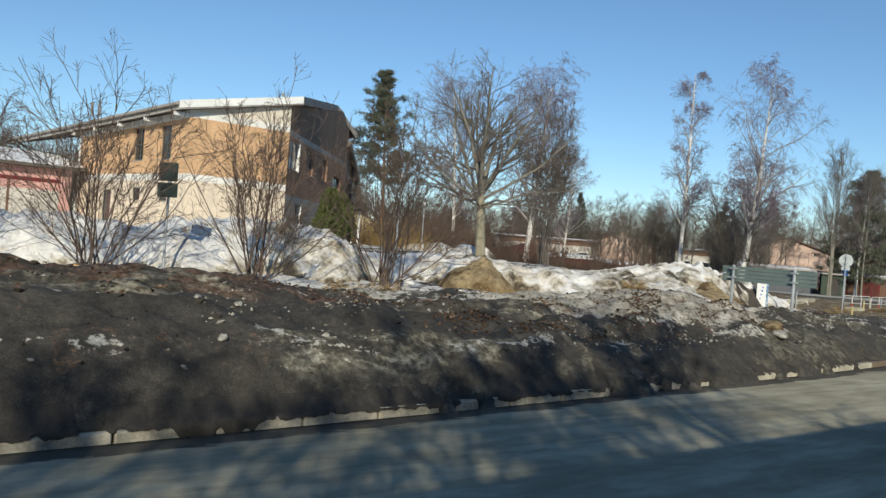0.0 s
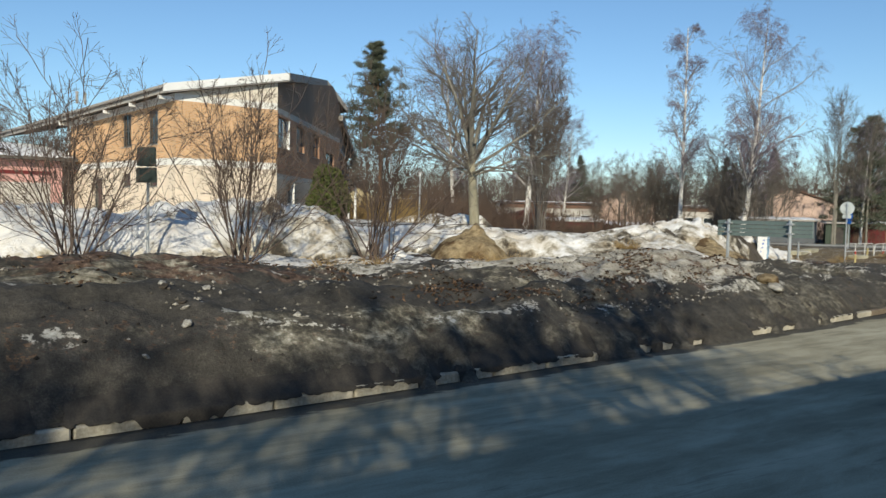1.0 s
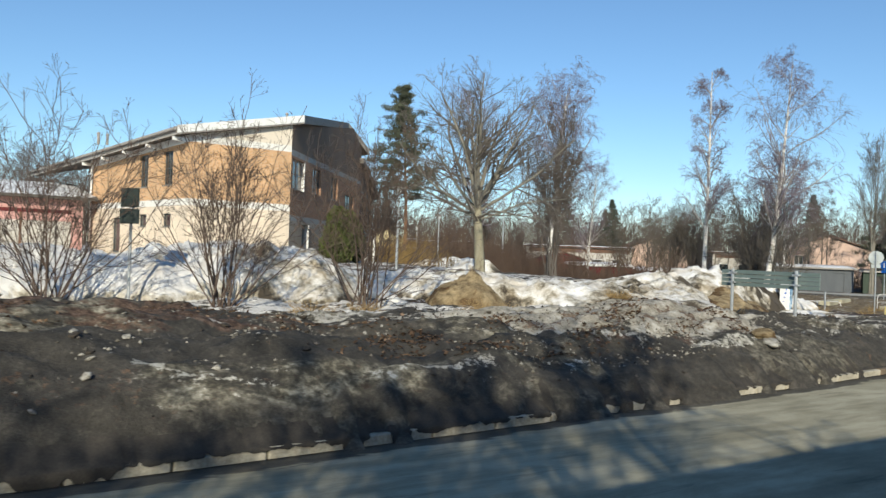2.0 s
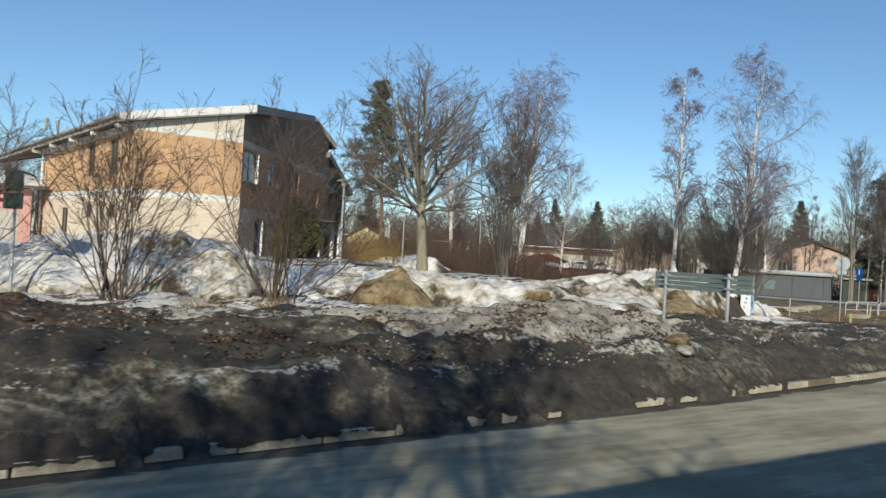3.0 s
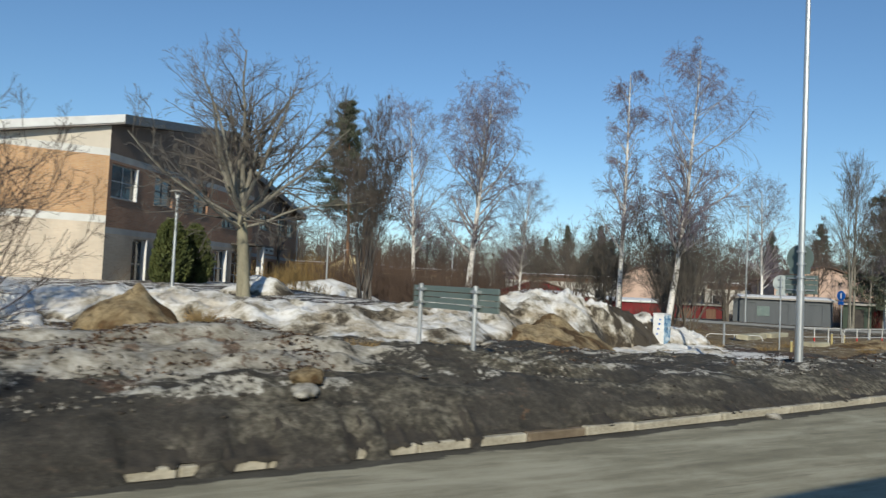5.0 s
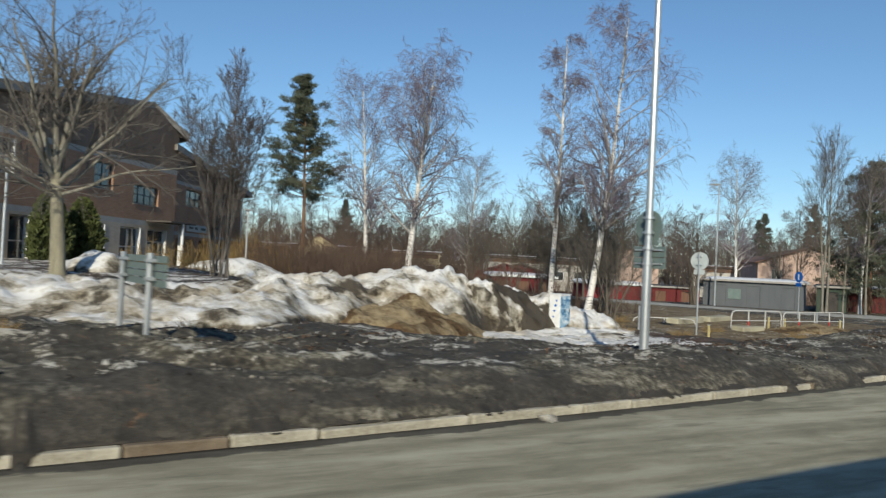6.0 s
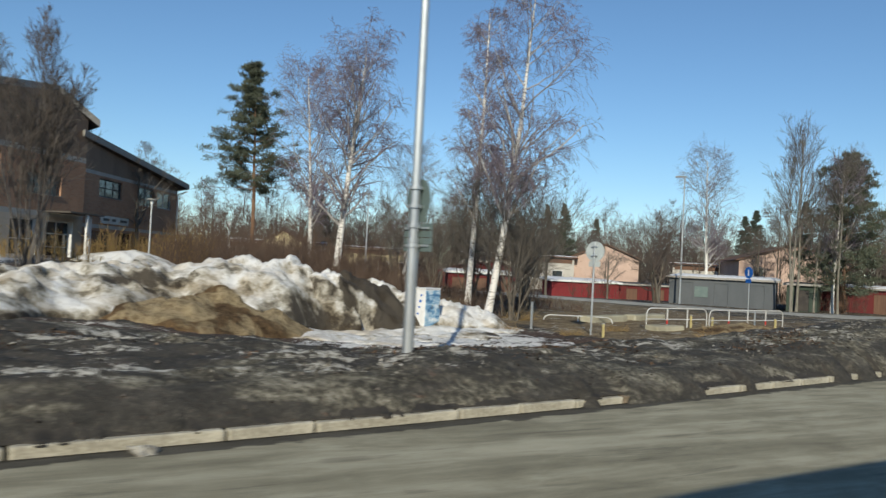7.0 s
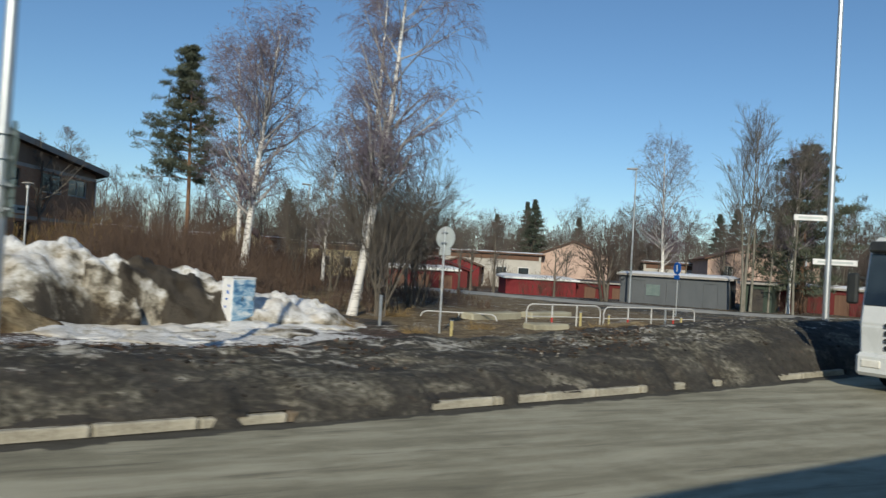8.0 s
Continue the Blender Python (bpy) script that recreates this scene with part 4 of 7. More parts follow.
def big_house():
    h = thing("brick_building", "two-storey yellow brick building with sloping roof and white fascia", "building")
    back = Vector((math.cos(radians(102)), math.sin(radians(102)), 0))
    nrm = Vector((math.cos(radians(12)), math.sin(radians(12)), 0))
    e0 = Vector((12.2, 36.2, 0))
    dist = lambda x, y: (x - e0.x) * nrm.x + (y - e0.y) * nrm.y
    rise = lambda x, y: 7.72 + 0.205 * dist(x, y)
    fall = lambda x, y: 11.08 - 0.60 * (dist(x, y) - 16.4)
    roof_z = lambda x, y: min(rise(x, y), fall(x, y))
    wing_z = lambda x, y: 8.85 - 0.145 * (dist(x, y) - 18.0)
    p0, p1, p2, p3 = (12.9, 36.75), (17.95, 36.84), (27.95, 50.15), (34.9, 62.7)
    p4 = tuple((Vector((*p0, 0)) + back * 13.0)[:2])
    mats = [M["brick_low"], M["band"], M["brick"], M["upper"], M["upper_grey"], M["brick_shaded"], M["band_shaded"], M["plinth"]]

    def line_top(a, b, fn, drop):
        a, b = Vector(a), Vector(b)
        length = (b - a).length
        return lambda s: fn(*(a + (b - a) * (s / length))) - drop

    # front
    bm = bmesh.new()
    wall_cells(bm, p0, p1, 0.35, 0.6, line_top(p0, p1, roof_z, 0.42), [(0, 0), (4.12, 1), (4.45, 2), (7.12, 1), (7.45, 3)], [])
    part("wall", bm, mats, h)
    # flank with tall windows
    opens = [(13.0 - 2.9, 13.0 - 1.8, 5.15, 6.85), (13.0 - 5.9, 13.0 - 4.8, 5.15, 6.85), (13.0 - 2.85, 13.0 - 1.85, 3.1, 3.75), (13.0 - 5.85, 13.0 - 4.85, 3.1, 3.75), (13.0 - 9.6, 13.0 - 8.4, 1.7, 3.6)]
    bm = bmesh.new()
    d, inw = wall_cells(bm, p4, p0, 0.35, 0.6, lambda s: line_top(p4, p0, roof_z, 0.42)(s) - 0.036 * (13.0 - s), [(0, 0), (4.12, 1), (4.45, 2)], opens)
    part("wall", bm, mats, h)
    for o in opens:
        window_in(h, p4, d, inw, *o, M["frame_dark"], bars=0 if o[3] < 4 else 1, cross=1 if o[3] > 5 else 0)
    # pale board under the eave of the flank
    bm = bmesh.new()
    top = lambda p, q: Vector((p[0], p[1], roof_z(p[0], p[1]) - 0.44 - 0.036 * q))
    board(bm, top(p0, 0.0), top(p4, 13.0), 0.34, 0.035, (-math.cos(radians(12)), -math.sin(radians(12)), 0))
    part("eave_board", bm, M["fascia"], h)
    # shaded long side, its shade put into darker brick, plinth and band
    length = (Vector(p2) - Vector(p1)).length
    ups = [(0.25, 2.4, 5.3, 6.85), (4.0, 5.85, 5.35, 6.8), (8.2, 9.9, 5.35, 6.75), (11.9, 14.6, 4.85, 5.95)]
    lows = [(2.3, 3.6, 1.2, 3.55), (7.6, 9.4, 1.3, 3.5), (10.8, 12.85, 1.3, 3.5), (13.6, 15.75, 1.3, 3.5)]
    bm = bmesh.new()
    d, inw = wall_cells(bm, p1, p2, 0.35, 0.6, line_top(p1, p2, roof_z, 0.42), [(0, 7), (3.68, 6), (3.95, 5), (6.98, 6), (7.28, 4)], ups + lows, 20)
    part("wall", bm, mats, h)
    for k, o in enumerate(ups):
        window_in(h, p1, d, inw, *o, M["frame_dark"] if k else M["frame_side"], bars=1 if k < 3 else 3, cross=1, depth=0.12)
    for o in lows:
        window_in(h, p1, d, inw, *o, M["frame_side"], bars=1 if o[0] > 3 else 0, cross=2 if o[0] > 12 else 1, sill=False, depth=0.22, fw=0.09)
    # white reveals beside the tall ground-floor windows and the first upper one
    for s1, z0, z1 in ((2.4, 5.3, 6.85), (3.6, 1.2, 3.55), (9.4, 1.3, 3.5), (12.85, 1.3, 3.5), (15.75, 1.3, 3.5)):
        bm = bmesh.new()
        m = pose(p1[0], p1[1], 0, 0, 0, math.degrees(math.atan2(d.y, d.x)))
        bevel_box(bm, (s1 - 0.06, -0.03, z0), (s1 + 0.025, 0.215, z1), 0.008, m)
        part("window_trim", bm, M["fascia"], h, "white painted window trim")
    # wing, in the same shade-darkened brick and band
    ups = [(1.8, 4.9, 5.25, 6.35), (7.3, 9.9, 5.15, 6.4), (10.6, 13.2, 5.2, 6.4)]
    lows = [(0.4, 3.6, 1.3, 3.15), (4.6, 6.6, 1.1, 3.15), (8.0, 10.4, 1.6, 3.1)]
    bm = bmesh.new()
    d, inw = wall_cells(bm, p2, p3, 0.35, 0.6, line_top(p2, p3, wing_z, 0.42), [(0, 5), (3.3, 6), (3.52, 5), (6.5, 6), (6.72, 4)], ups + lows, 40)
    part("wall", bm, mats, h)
    for k, o in enumerate(ups):
        window_in(h, p2, d, inw, *o, M["frame_dark"] if k == 0 else M["frame_side"], bars=2 if k == 0 else 1, cross=0 if k else 1)
    for o in lows:
        window_in(h, p2, d, inw, *o, M["frame_brown"], bars=2, cross=1, sill=False)
    # plain walls that close the block
    q3, q2 = Vector((*p3, 0)) + back * 16, Vector((*p2, 0)) + back * 24
    bm = bmesh.new()
    wall_cells(bm, p3, q3[:2], 0.35, 0.6, line_top(p3, q3[:2], wing_z, 0.42), [(0, 2), (6.9, 4)], [], 60)
    wall_cells(bm, q3[:2], p4, 0.35, 0.6, lambda s: 7.2, [(0, 0), (4.12, 1), (4.45, 2)], [], 80)
    part("wall", bm, mats, h)
    bm = bmesh.new()
    up_end = Vector((*p2, 0)) + back * 16
    wall_cells(bm, p2, up_end[:2], 0.3, 7.0, line_top(p2, up_end[:2], roof_z, 0.42), [(0, 4)], [])
    part("wall", bm, mats, h)
    # roof
    r0, r1, tip = Vector((18.45, 36.6, 0)), Vector((26.3, 48.9, 0)), Vector((28.55, 50.2, 0))
    at = lambda v, fn: (v.x, v.y, fn(v.x, v.y))
    sunk = lambda v: (v.x, v.y, rise(v.x, v.y) - 0.86)
    bm = bmesh.new()
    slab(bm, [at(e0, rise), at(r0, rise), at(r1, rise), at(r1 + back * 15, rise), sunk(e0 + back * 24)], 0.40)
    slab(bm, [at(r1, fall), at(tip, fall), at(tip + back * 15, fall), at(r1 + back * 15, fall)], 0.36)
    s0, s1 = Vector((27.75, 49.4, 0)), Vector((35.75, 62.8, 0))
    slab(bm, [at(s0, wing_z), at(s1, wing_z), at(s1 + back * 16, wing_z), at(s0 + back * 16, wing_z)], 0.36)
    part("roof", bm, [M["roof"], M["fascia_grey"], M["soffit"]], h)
    lift = Vector((0, 0, 0.03))
    bm = bmesh.new()
    board(bm, Vector(at(e0, rise)) + lift, Vector(at(r0, rise)) + lift, 0.36, 0.04, (0.07, -1, 0))
    part("fascia", bm, M["fascia"], h, "white painted fascia board")
    side = Vector((0.8, -0.6, 0))
    # white boards on the shaded side, the shade put into their grey
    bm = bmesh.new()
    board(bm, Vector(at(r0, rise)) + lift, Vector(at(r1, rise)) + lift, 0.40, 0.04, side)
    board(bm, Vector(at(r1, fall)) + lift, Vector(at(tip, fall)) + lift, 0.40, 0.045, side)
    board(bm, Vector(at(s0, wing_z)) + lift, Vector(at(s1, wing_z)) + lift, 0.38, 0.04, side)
    part("fascia", bm, M["fascia_grey"], h, "white fascia board greyed for the shaded side")
    # eave on the flank: gutter and projecting purlin ends
    bm = bmesh.new()
    a, b = Vector(at(e0, rise)), Vector(sunk(e0 + back * 24))
    tube(bm, a + Vector((-0.12, 0, -0.14)), b + Vector((-0.12, 0, -0.14)), 0.075, sides=8)
    part("gutter", bm, M["fascia_grey"], h)
    for k in range(5):
        c = e0 + back * (0.5 + 3.1 * k)
        bm = bmesh.new()
        m = Matrix.Translation((c.x, c.y, 7.20 - 0.036 * (0.5 + 3.1 * k))) @ pose(0, 0, 0, 0, 0, 12)
        bevel_box(bm, (0.0, -0.06, -0.08), (0.75, 0.06, 0.10), 0.01, m)
        part("purlin_end", bm, M["fascia"], h)
    bm = bmesh.new()
    c = Vector((*p4, 0)) - back * 0.25
    tube(bm, (c.x - 0.16, c.y, 0.8), (c.x - 0.16, c.y, 7.0), 0.055, sides=8)
    part("downpipe", bm, M["fascia"], h)
    # white posts and a downpipe at the inner corner
    m = pose(p1[0], p1[1], 0, 0, 0, math.degrees(math.atan2(p2[1] - p1[1], p2[0] - p1[0])))
    for s, off, wide in ((16.15, -0.75, 0.24), (14.9, -1.5, 0.14)):
        bm = bmesh.new()
        bevel_box(bm, (s - wide / 2, off - wide / 2, 0.7), (s + wide / 2, off + wide / 2, 4.0), 0.012, m)
        part("post", bm, M["fascia"], h, "white timber porch post")
    bm = bmesh.new()
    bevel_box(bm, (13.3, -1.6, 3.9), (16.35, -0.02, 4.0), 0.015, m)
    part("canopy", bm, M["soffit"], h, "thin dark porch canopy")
    c3 = Vector((*p3, 0)) - Vector((p3[0] - p2[0], p3[1] - p2[1], 0)).normalized() * 0.15
    bm = bmesh.new()
    tube(bm, (c3.x + 0.10, c3.y - 0.07, 0.8), (c3.x + 0.10, c3.y - 0.07, 6.5), 0.05, sides=8)
    tube(bm, (c3.x + 0.10, c3.y - 0.07, 6.48), (c3.x + 0.75, c3.y - 0.3, 6.75), 0.05, sides=8)
    part("downpipe", bm, M["fascia"], h)
    # name board with unreadable writing
    bm = bmesh.new()
    m = pose(p2[0], p2[1], 0, 0, 0, math.degrees(math.atan2(p3[1] - p2[1], p3[0] - p2[0])))
    bevel_box(bm, (2.0, -0.10, 3.62), (5.9, -0.03, 4.1), 0.01, m)
    sign = part("name_board", bm, M["sign_grey"], h, "pale name board with dark bars")
    for k, w in enumerate((0.9, 0.6, 1.1)):
        x0 = 2.35 + k * 1.15
        bm = bmesh.new()
        bevel_box(bm, (x0, -0.112, 3.79), (x0 + w * 0.9, -0.099, 3.95), 0, m)
        part("bar", bm, M["frame_dark"], sign)
    # flue pipes and a roof hatch
    for x, y, hgt in ((18.9, 40.5, 0.4), (9.9, 45.0, 0.45), (10.6, 47.0, 0.45)):
        bm = bmesh.new()
        z = roof_z(x, y)
        tube(bm, (x, y, z - 0.1), (x, y, z + hgt), 0.07, sides=8)
        tube(bm, (x, y, z + hgt), (x, y, z + hgt + 0.1), 0.11, 0.06, sides=8)
        part("flue", bm, M["fascia_grey"], h)
    return h


big_house()


def gable_house(name, label, x, y, turn, width, depth, wall_h, roof_h, wall, roof, z0, windows=(), gable="", snow=False, eave=0.45):
    """A small house: its gable end faces local -y, width along x, depth along y. windows: (x0, x1, z0, z1) on the gable end."""
    h = thing(name, label, "house" if wall_h > 2.6 else "shed", (x, y, z0), turn)
    lo = -0.8
    top = lambda s: wall_h + roof_h * (1 - abs(2 * s / width - 1))
    mats = [M[wall], M[gable or wall]]
    bm = bmesh.new()
    opens = [(w[0] + width / 2, w[1] + width / 2, w[2], w[3]) for w in windows]
    d, inw = wall_cells(bm, (-width / 2, 0), (width / 2, 0), 0.25, lo, top, [(lo - 1, 0), (wall_h, 1)], opens)
    wall_cells(bm, (width / 2, 0.25), (width / 2, depth), 0.25, lo, lambda s: wall_h, [(lo - 1, 0)], [])
    wall_cells(bm, (width / 2 - 0.25, depth), (-width / 2 + 0.25, depth), 0.25, lo, lambda s: top(width - s - 0.25), [(lo - 1, 0)], [])
    sides = [(1.2 + 3.2 * k, 2.5 + 3.2 * k, 1.1, 2.2) for k in range(int((depth - 1.5) / 3.2))] if wall_h > 2.4 else []
    d2, inw2 = wall_cells(bm, (-width / 2, depth), (-width / 2, 0.25), 0.25, lo, lambda s: wall_h, [(lo - 1, 0)], sides)
    part("wall", bm, mats, h)
    for o in opens:
        window_in(h, (-width / 2, 0), d, inw, *o, M["frame_white"], bars=1)
    for o in sides:
        window_in(h, (-width / 2, depth), d2, inw2, *o, M["frame_white"], bars=1)
    slope = roof_h / (width / 2)
    e = eave
    ze = wall_h - slope * e + 0.06
    zr = wall_h + roof_h + 0.06
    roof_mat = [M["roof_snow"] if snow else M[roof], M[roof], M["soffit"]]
    for s in (-1, 1):
        pts = [(s * (width / 2 + e), -e, ze), (0, -e, zr), (0, depth + e, zr), (s * (width / 2 + e), depth + e, ze)]
        bm = bmesh.new()
        slab(bm, [(p[0], p[1], p[2] + 0.14) for p in (pts if s < 0 else pts[::-1])], 0.16)
        bmesh.ops.recalc_face_normals(bm, faces=bm.faces[:])
        part("roof", bm, roof_mat, h)
    return h


def flat_shed(name, label, ax, ay, bx, by, depth, z0, height, wall, roof="roof_snow", doors=0, door_mat="door", overhang=0.3, fascia="fascia_grey", rise=0.13):
    """A low flat-roofed row: its front runs from a to b, its outside to the right of that way."""
    length = math.hypot(bx - ax, by - ay)
    h = thing(name, label, "shed", (ax, ay, z0), math.degrees(math.atan2(by - ay, bx - ax)))
    bm = bmesh.new()
    opens = [(length * (k + 0.5) / doors - 0.55, length * (k + 0.5) / doors + 0.55, 0.05, height - 0.35) for k in range(doors)]
    d, inw = wall_cells(bm, (0, 0), (length, 0), 0.2, -0.8, lambda s: height, [(-2, 0)], opens)
    wall_cells(bm, (length, 0.2), (length, depth), 0.2, -0.8, lambda s: height + rise * 0.9 * s / depth, [(-2, 0)], [])
    wall_cells(bm, (length - 0.2, depth), (0, depth), 0.2, -0.8, lambda s: height + rise * 0.9, [(-2, 0)], [])
    wall_cells(bm, (0, depth - 0.2), (0, 0.2), 0.2, -0.8, lambda s: height + rise * 0.9 * (1 - s / depth), [(-2, 0)], [])
    part("wall", bm, M[wall], h)
    for o in opens:
        bm = bmesh.new()
        bevel_box(bm, (o[0], 0.06, o[2]), (o[1], 0.12, o[3]), 0.01)
        part("door", bm, M[door_mat], h)
    bm = bmesh.new()
    g = overhang
    slab(bm, [(-g, -g, height + 0.17), (length + g, -g, height + 0.17), (length + g, depth + g, height + 0.17 + rise), (-g, depth + g, height + 0.17 + rise)], 0.17)
    part("roof", bm, [M["roof"], M[fascia], M["soffit"]], h)
    if roof == "roof_snow":
        nx, ny = int(length * 2) + 3, 14
        x, y = np.meshgrid(np.linspace(-g + 0.02, length + g - 0.02, nx), np.linspace(-g + 0.02, depth + g - 0.02, ny), indexing="ij")
        rim = smooth01(np.minimum(np.minimum(x + g, length + g - x), np.minimum(y + g, depth + g - y)), 0.0, 0.25)
        z = height + 0.165 + rise * (y + g) / (depth + 2 * g) + rim * (0.14 + 0.05 * fbm(x + ax, y + ay, 3, 2))
        i = np.arange(x.size).reshape(nx, ny)
        f = np.stack([i[:-1, :-1], i[1:, :-1], i[1:, 1:], i[:-1, 1:]], -1).reshape(-1, 4)
        mesh_from("snow_cover", np.stack([x, y, z], -1).reshape(-1, 3), f, M["roof_snow"], h, "white snow lying on the roof")
    return h


# low red building beside the brick block
def red_annex():
    h = flat_shed("red_annex", "long low faded red building with snow on its roof", -22.0, 47.6, 9.6, 48.2, 9.0, 1.0, 3.55, "pink_board", doors=0, overhang=0.7, fascia="soffit", rise=1.3)
    bm = bmesh.new()
    bevel_box(bm, (0.0, -0.03, 0.3), (31.0, -0.003, 2.3), 0.0)
    part("white_panel", bm, M["white_plaster"], h)
    bm = bmesh.new()
    bevel_box(bm, (0.0, -0.05, 2.75), (31.0, -0.004, 2.95), 0.0)
    part("trim_board", bm, M["red_board"], h)
    for k in range(9):
        x = 2.0 + 3.3 * k
        bm = bmesh.new()
        bevel_box(bm, (x, -0.07, 0.0), (x + 0.12, -0.002, 2.75), 0.0)
        part("pilaster", bm, M["brown_board"], h)
    for k in range(4):
        x = 5.0 + 6.6 * k
        bm = bmesh.new()
        bevel_box(bm, (x, -0.045, 0.7), (x + 1.6, -0.008, 2.3), 0.01)
        w = part("window", bm, M["frame_white"], h)
        bm = bmesh.new()
        bevel_box(bm, (x + 0.1, -0.06, 0.8), (x + 1.5, -0.04, 2.2), 0.0)
        part("pane", bm, M["glass"], w)


red_annex()

garage = flat_shed("garage", "long grey garage with snow on its flat roof", 74.2, 50.7, 79.4, 44.0, 6.5, -0.25, 2.3, "grey_board", doors=3, door_mat="grey_board")
bm = bmesh.new()
bevel_box(bm, (2.1, -0.05, 0.75), (3.2, -0.004, 1.65), 0.01)
part("hatch", bm, M["sign_back"], garage, "pale grey wall hatch")
flat_shed("green_shed", "dark green timber shed beside the grey garage", 79.8, 43.3, 81.0, 41.4, 4.0, -0.2, 2.1, "green_board", roof="none", doors=1)
flat_shed("red_shed", "low red shed with snow along its white-edged roof", 72.2, 65.2, 78.6, 62.4, 5.0, -0.7, 1.75, "red_bright", doors=2, door_mat="red_bright", fascia="fascia")
flat_shed("red_shed", "dark red shed with a bare dark roof", 79.4, 63.4, 84.0, 60.4, 4.0, -0.7, 1.7, "red_board", roof="none", doors=2, door_mat="brown_board")
flat_shed("red_shed", "low dark red shed among the bare trees", 86.8, 45.3, 93.5, 35.0, 5.0, -0.3, 2.1, "red_board", doors=4, door_mat="brown_board")
flat_shed("red_shed", "row of dark red sheds in the thicket", 57.4, 60.0, 62.6, 57.6, 4.5, -0.2, 1.7, "red_board", doors=3, door_mat="brown_board", fascia="fascia")
gable_house("red_shed", "red gabled shed with brown roof between the row houses", 79.3, 88.1, -34, 5.4, 6.0, 2.3, 0.95, "red_bright", "brown_board", -0.3, snow=False, eave=0.35)
gable_house("red_shed", "red gabled garage with dark red roof", 71.5, 79.9, -32, 8.0, 6.0, 1.9, 1.3, "red_board", "red_board", -0.5, eave=0.4)
gable_house("row_house", "pink plastered house with brown gabled roof", 94.7, 84.4, -36, 9.0, 17.0, 4.75, 1.85, "pink_plaster", "brown_board", -0.6)
gable_house("row_house", "peach plastered house with brown gabled roof", 107.5, 64.5, -38, 12.6, 16.0, 5.0, 2.0, "pink_plaster", "brown_board", -0.4, windows=((-4.6, -3.4, 2.6, 4.2),))
gable_house("row_house", "pale yellow gabled house with brown roof", 52.0, 93.5, -24, 5.0, 9.0, 3.3, 1.5, "yellow_plaster", "brown_board", 0.5, windows=((-0.6, 0.5, 1.0, 2.1),))
for x, y, turn, w, wall, lab in ((84.0, 90.5, -36, 16.0, "white_plaster", "long pale row house with snowy roof"), (66.0, 103.0, -28, 15.0, "yellow_plaster", "long cream row house among bare trees"),
                                 (52.0, 97.0, -22, 12.0, "white_plaster", "pale row house in the thicket"), (98.0, 93.0, -40, 14.0, "white_plaster", "long white row house with snowy roof"),
                                 (34.5, 92.0, -14, 10.0, "yellow_plaster", "cream house among bare trees"), (112.0, 78.0, -44, 16.0, "white_plaster", "pale row house among bare trees")):
    L = w / 2
    c, s = math.cos(radians(turn)), math.sin(radians(turn))
    h = flat_shed("row_house", lab, x - L * c, y - L * s, x + L * c, y + L * s, 8.0, 0.0, 3.9, wall, doors=0, overhang=0.5, fascia="brown_board")
    h["category"] = "house"
    for k in range(int(w // 3)):
        for z in (0.9,):
            bm = bmesh.new()
            bevel_box(bm, (1.0 + 3 * k, -0.04, z), (2.5 + 3 * k, 0.02, z + 1.3), 0.01)
            win = part("window", bm, M["frame_white"], h)
            bm = bmesh.new()
            bevel_box(bm, (1.08 + 3 * k, -0.05, z + 0.08), (2.42 + 3 * k, -0.035, z + 1.22), 0)
            part("pane", bm, M["glass"], win)
    bm = bmesh.new()
    bevel_box(bm, (0.3, -0.03, 3.15), (w - 0.3, -0.004, 3.75), 0)
    part("gable_board", bm, M["brown_board"], h)


# ---- trees and shrubs ----
def tubes(paths, radii, sides):
    """Open tubes round many paths at once. paths (n, k, 3), radii (n, k). Returns places and quads."""
    n, k, _ = paths.shape
    tan = np.gradient(paths, axis=1)
    tan /= np.linalg.norm(tan, axis=2, keepdims=True) + 1e-9
    ref = np.where(np.abs(tan[..., 2:3]) > 0.9, np.array([1.0, 0, 0]), np.array([0, 0, 1.0]))
    a = np.cross(tan, ref)
    a /= np.linalg.norm(a, axis=2, keepdims=True) + 1e-9
    b = np.cross(tan, a)
    ang = np.arange(sides) * 2 * np.pi / sides
    ring = a[:, :, None] * np.cos(ang)[None, None, :, None] + b[:, :, None] * np.sin(ang)[None, None, :, None]
    v = (paths[:, :, None] + ring * radii[:, :, None, None]).reshape(-1, 3)
    i = np.arange(n * k * sides).reshape(n, k, sides)
    j = np.roll(i, -1, axis=2)
    f = np.stack([i[:, :-1], j[:, :-1], j[:, 1:], i[:, 1:]], -1).reshape(-1, 4)
    return v, f


def blades(paths, radii, rng):
    """Thin twigs seen from far off: one narrow blade for each."""
    a, b = paths[:, 0], paths[:, -1]
    side = np.cross(b - a, rng.normal(0, 1, a.shape))
    side /= np.linalg.norm(side, axis=1, keepdims=True) + 1e-9
    r0, r1 = radii[:, :1], radii[:, -1:]
    v = np.stack([a - side * r0, a + side * r0, b + side * r1, b - side * r1], 1).reshape(-1, 3)
    return v, np.arange(len(v)).reshape(-1, 4)


def unit(v):
    return v / (np.linalg.norm(v, axis=-1, keepdims=True) + 1e-9)


def bend_paths(rng, start, way, length, k, wobble, lift):
    """Paths of k points from start that set out along way; lift bends them up (or down) as they go."""
    n = len(start)
    pts = np.empty((n, k, 3))
    pts[:, 0] = start
    d = unit(way)
    step = (length / (k - 1))[:, None]
    for i in range(1, k):
        up = lift[i - 1] if np.ndim(lift) else lift
        d = unit(d + rng.normal(0, wobble, (n, 3)) + np.array([0, 0, up]))
        pts[:, i] = pts[:, i - 1] + d * step
    return pts


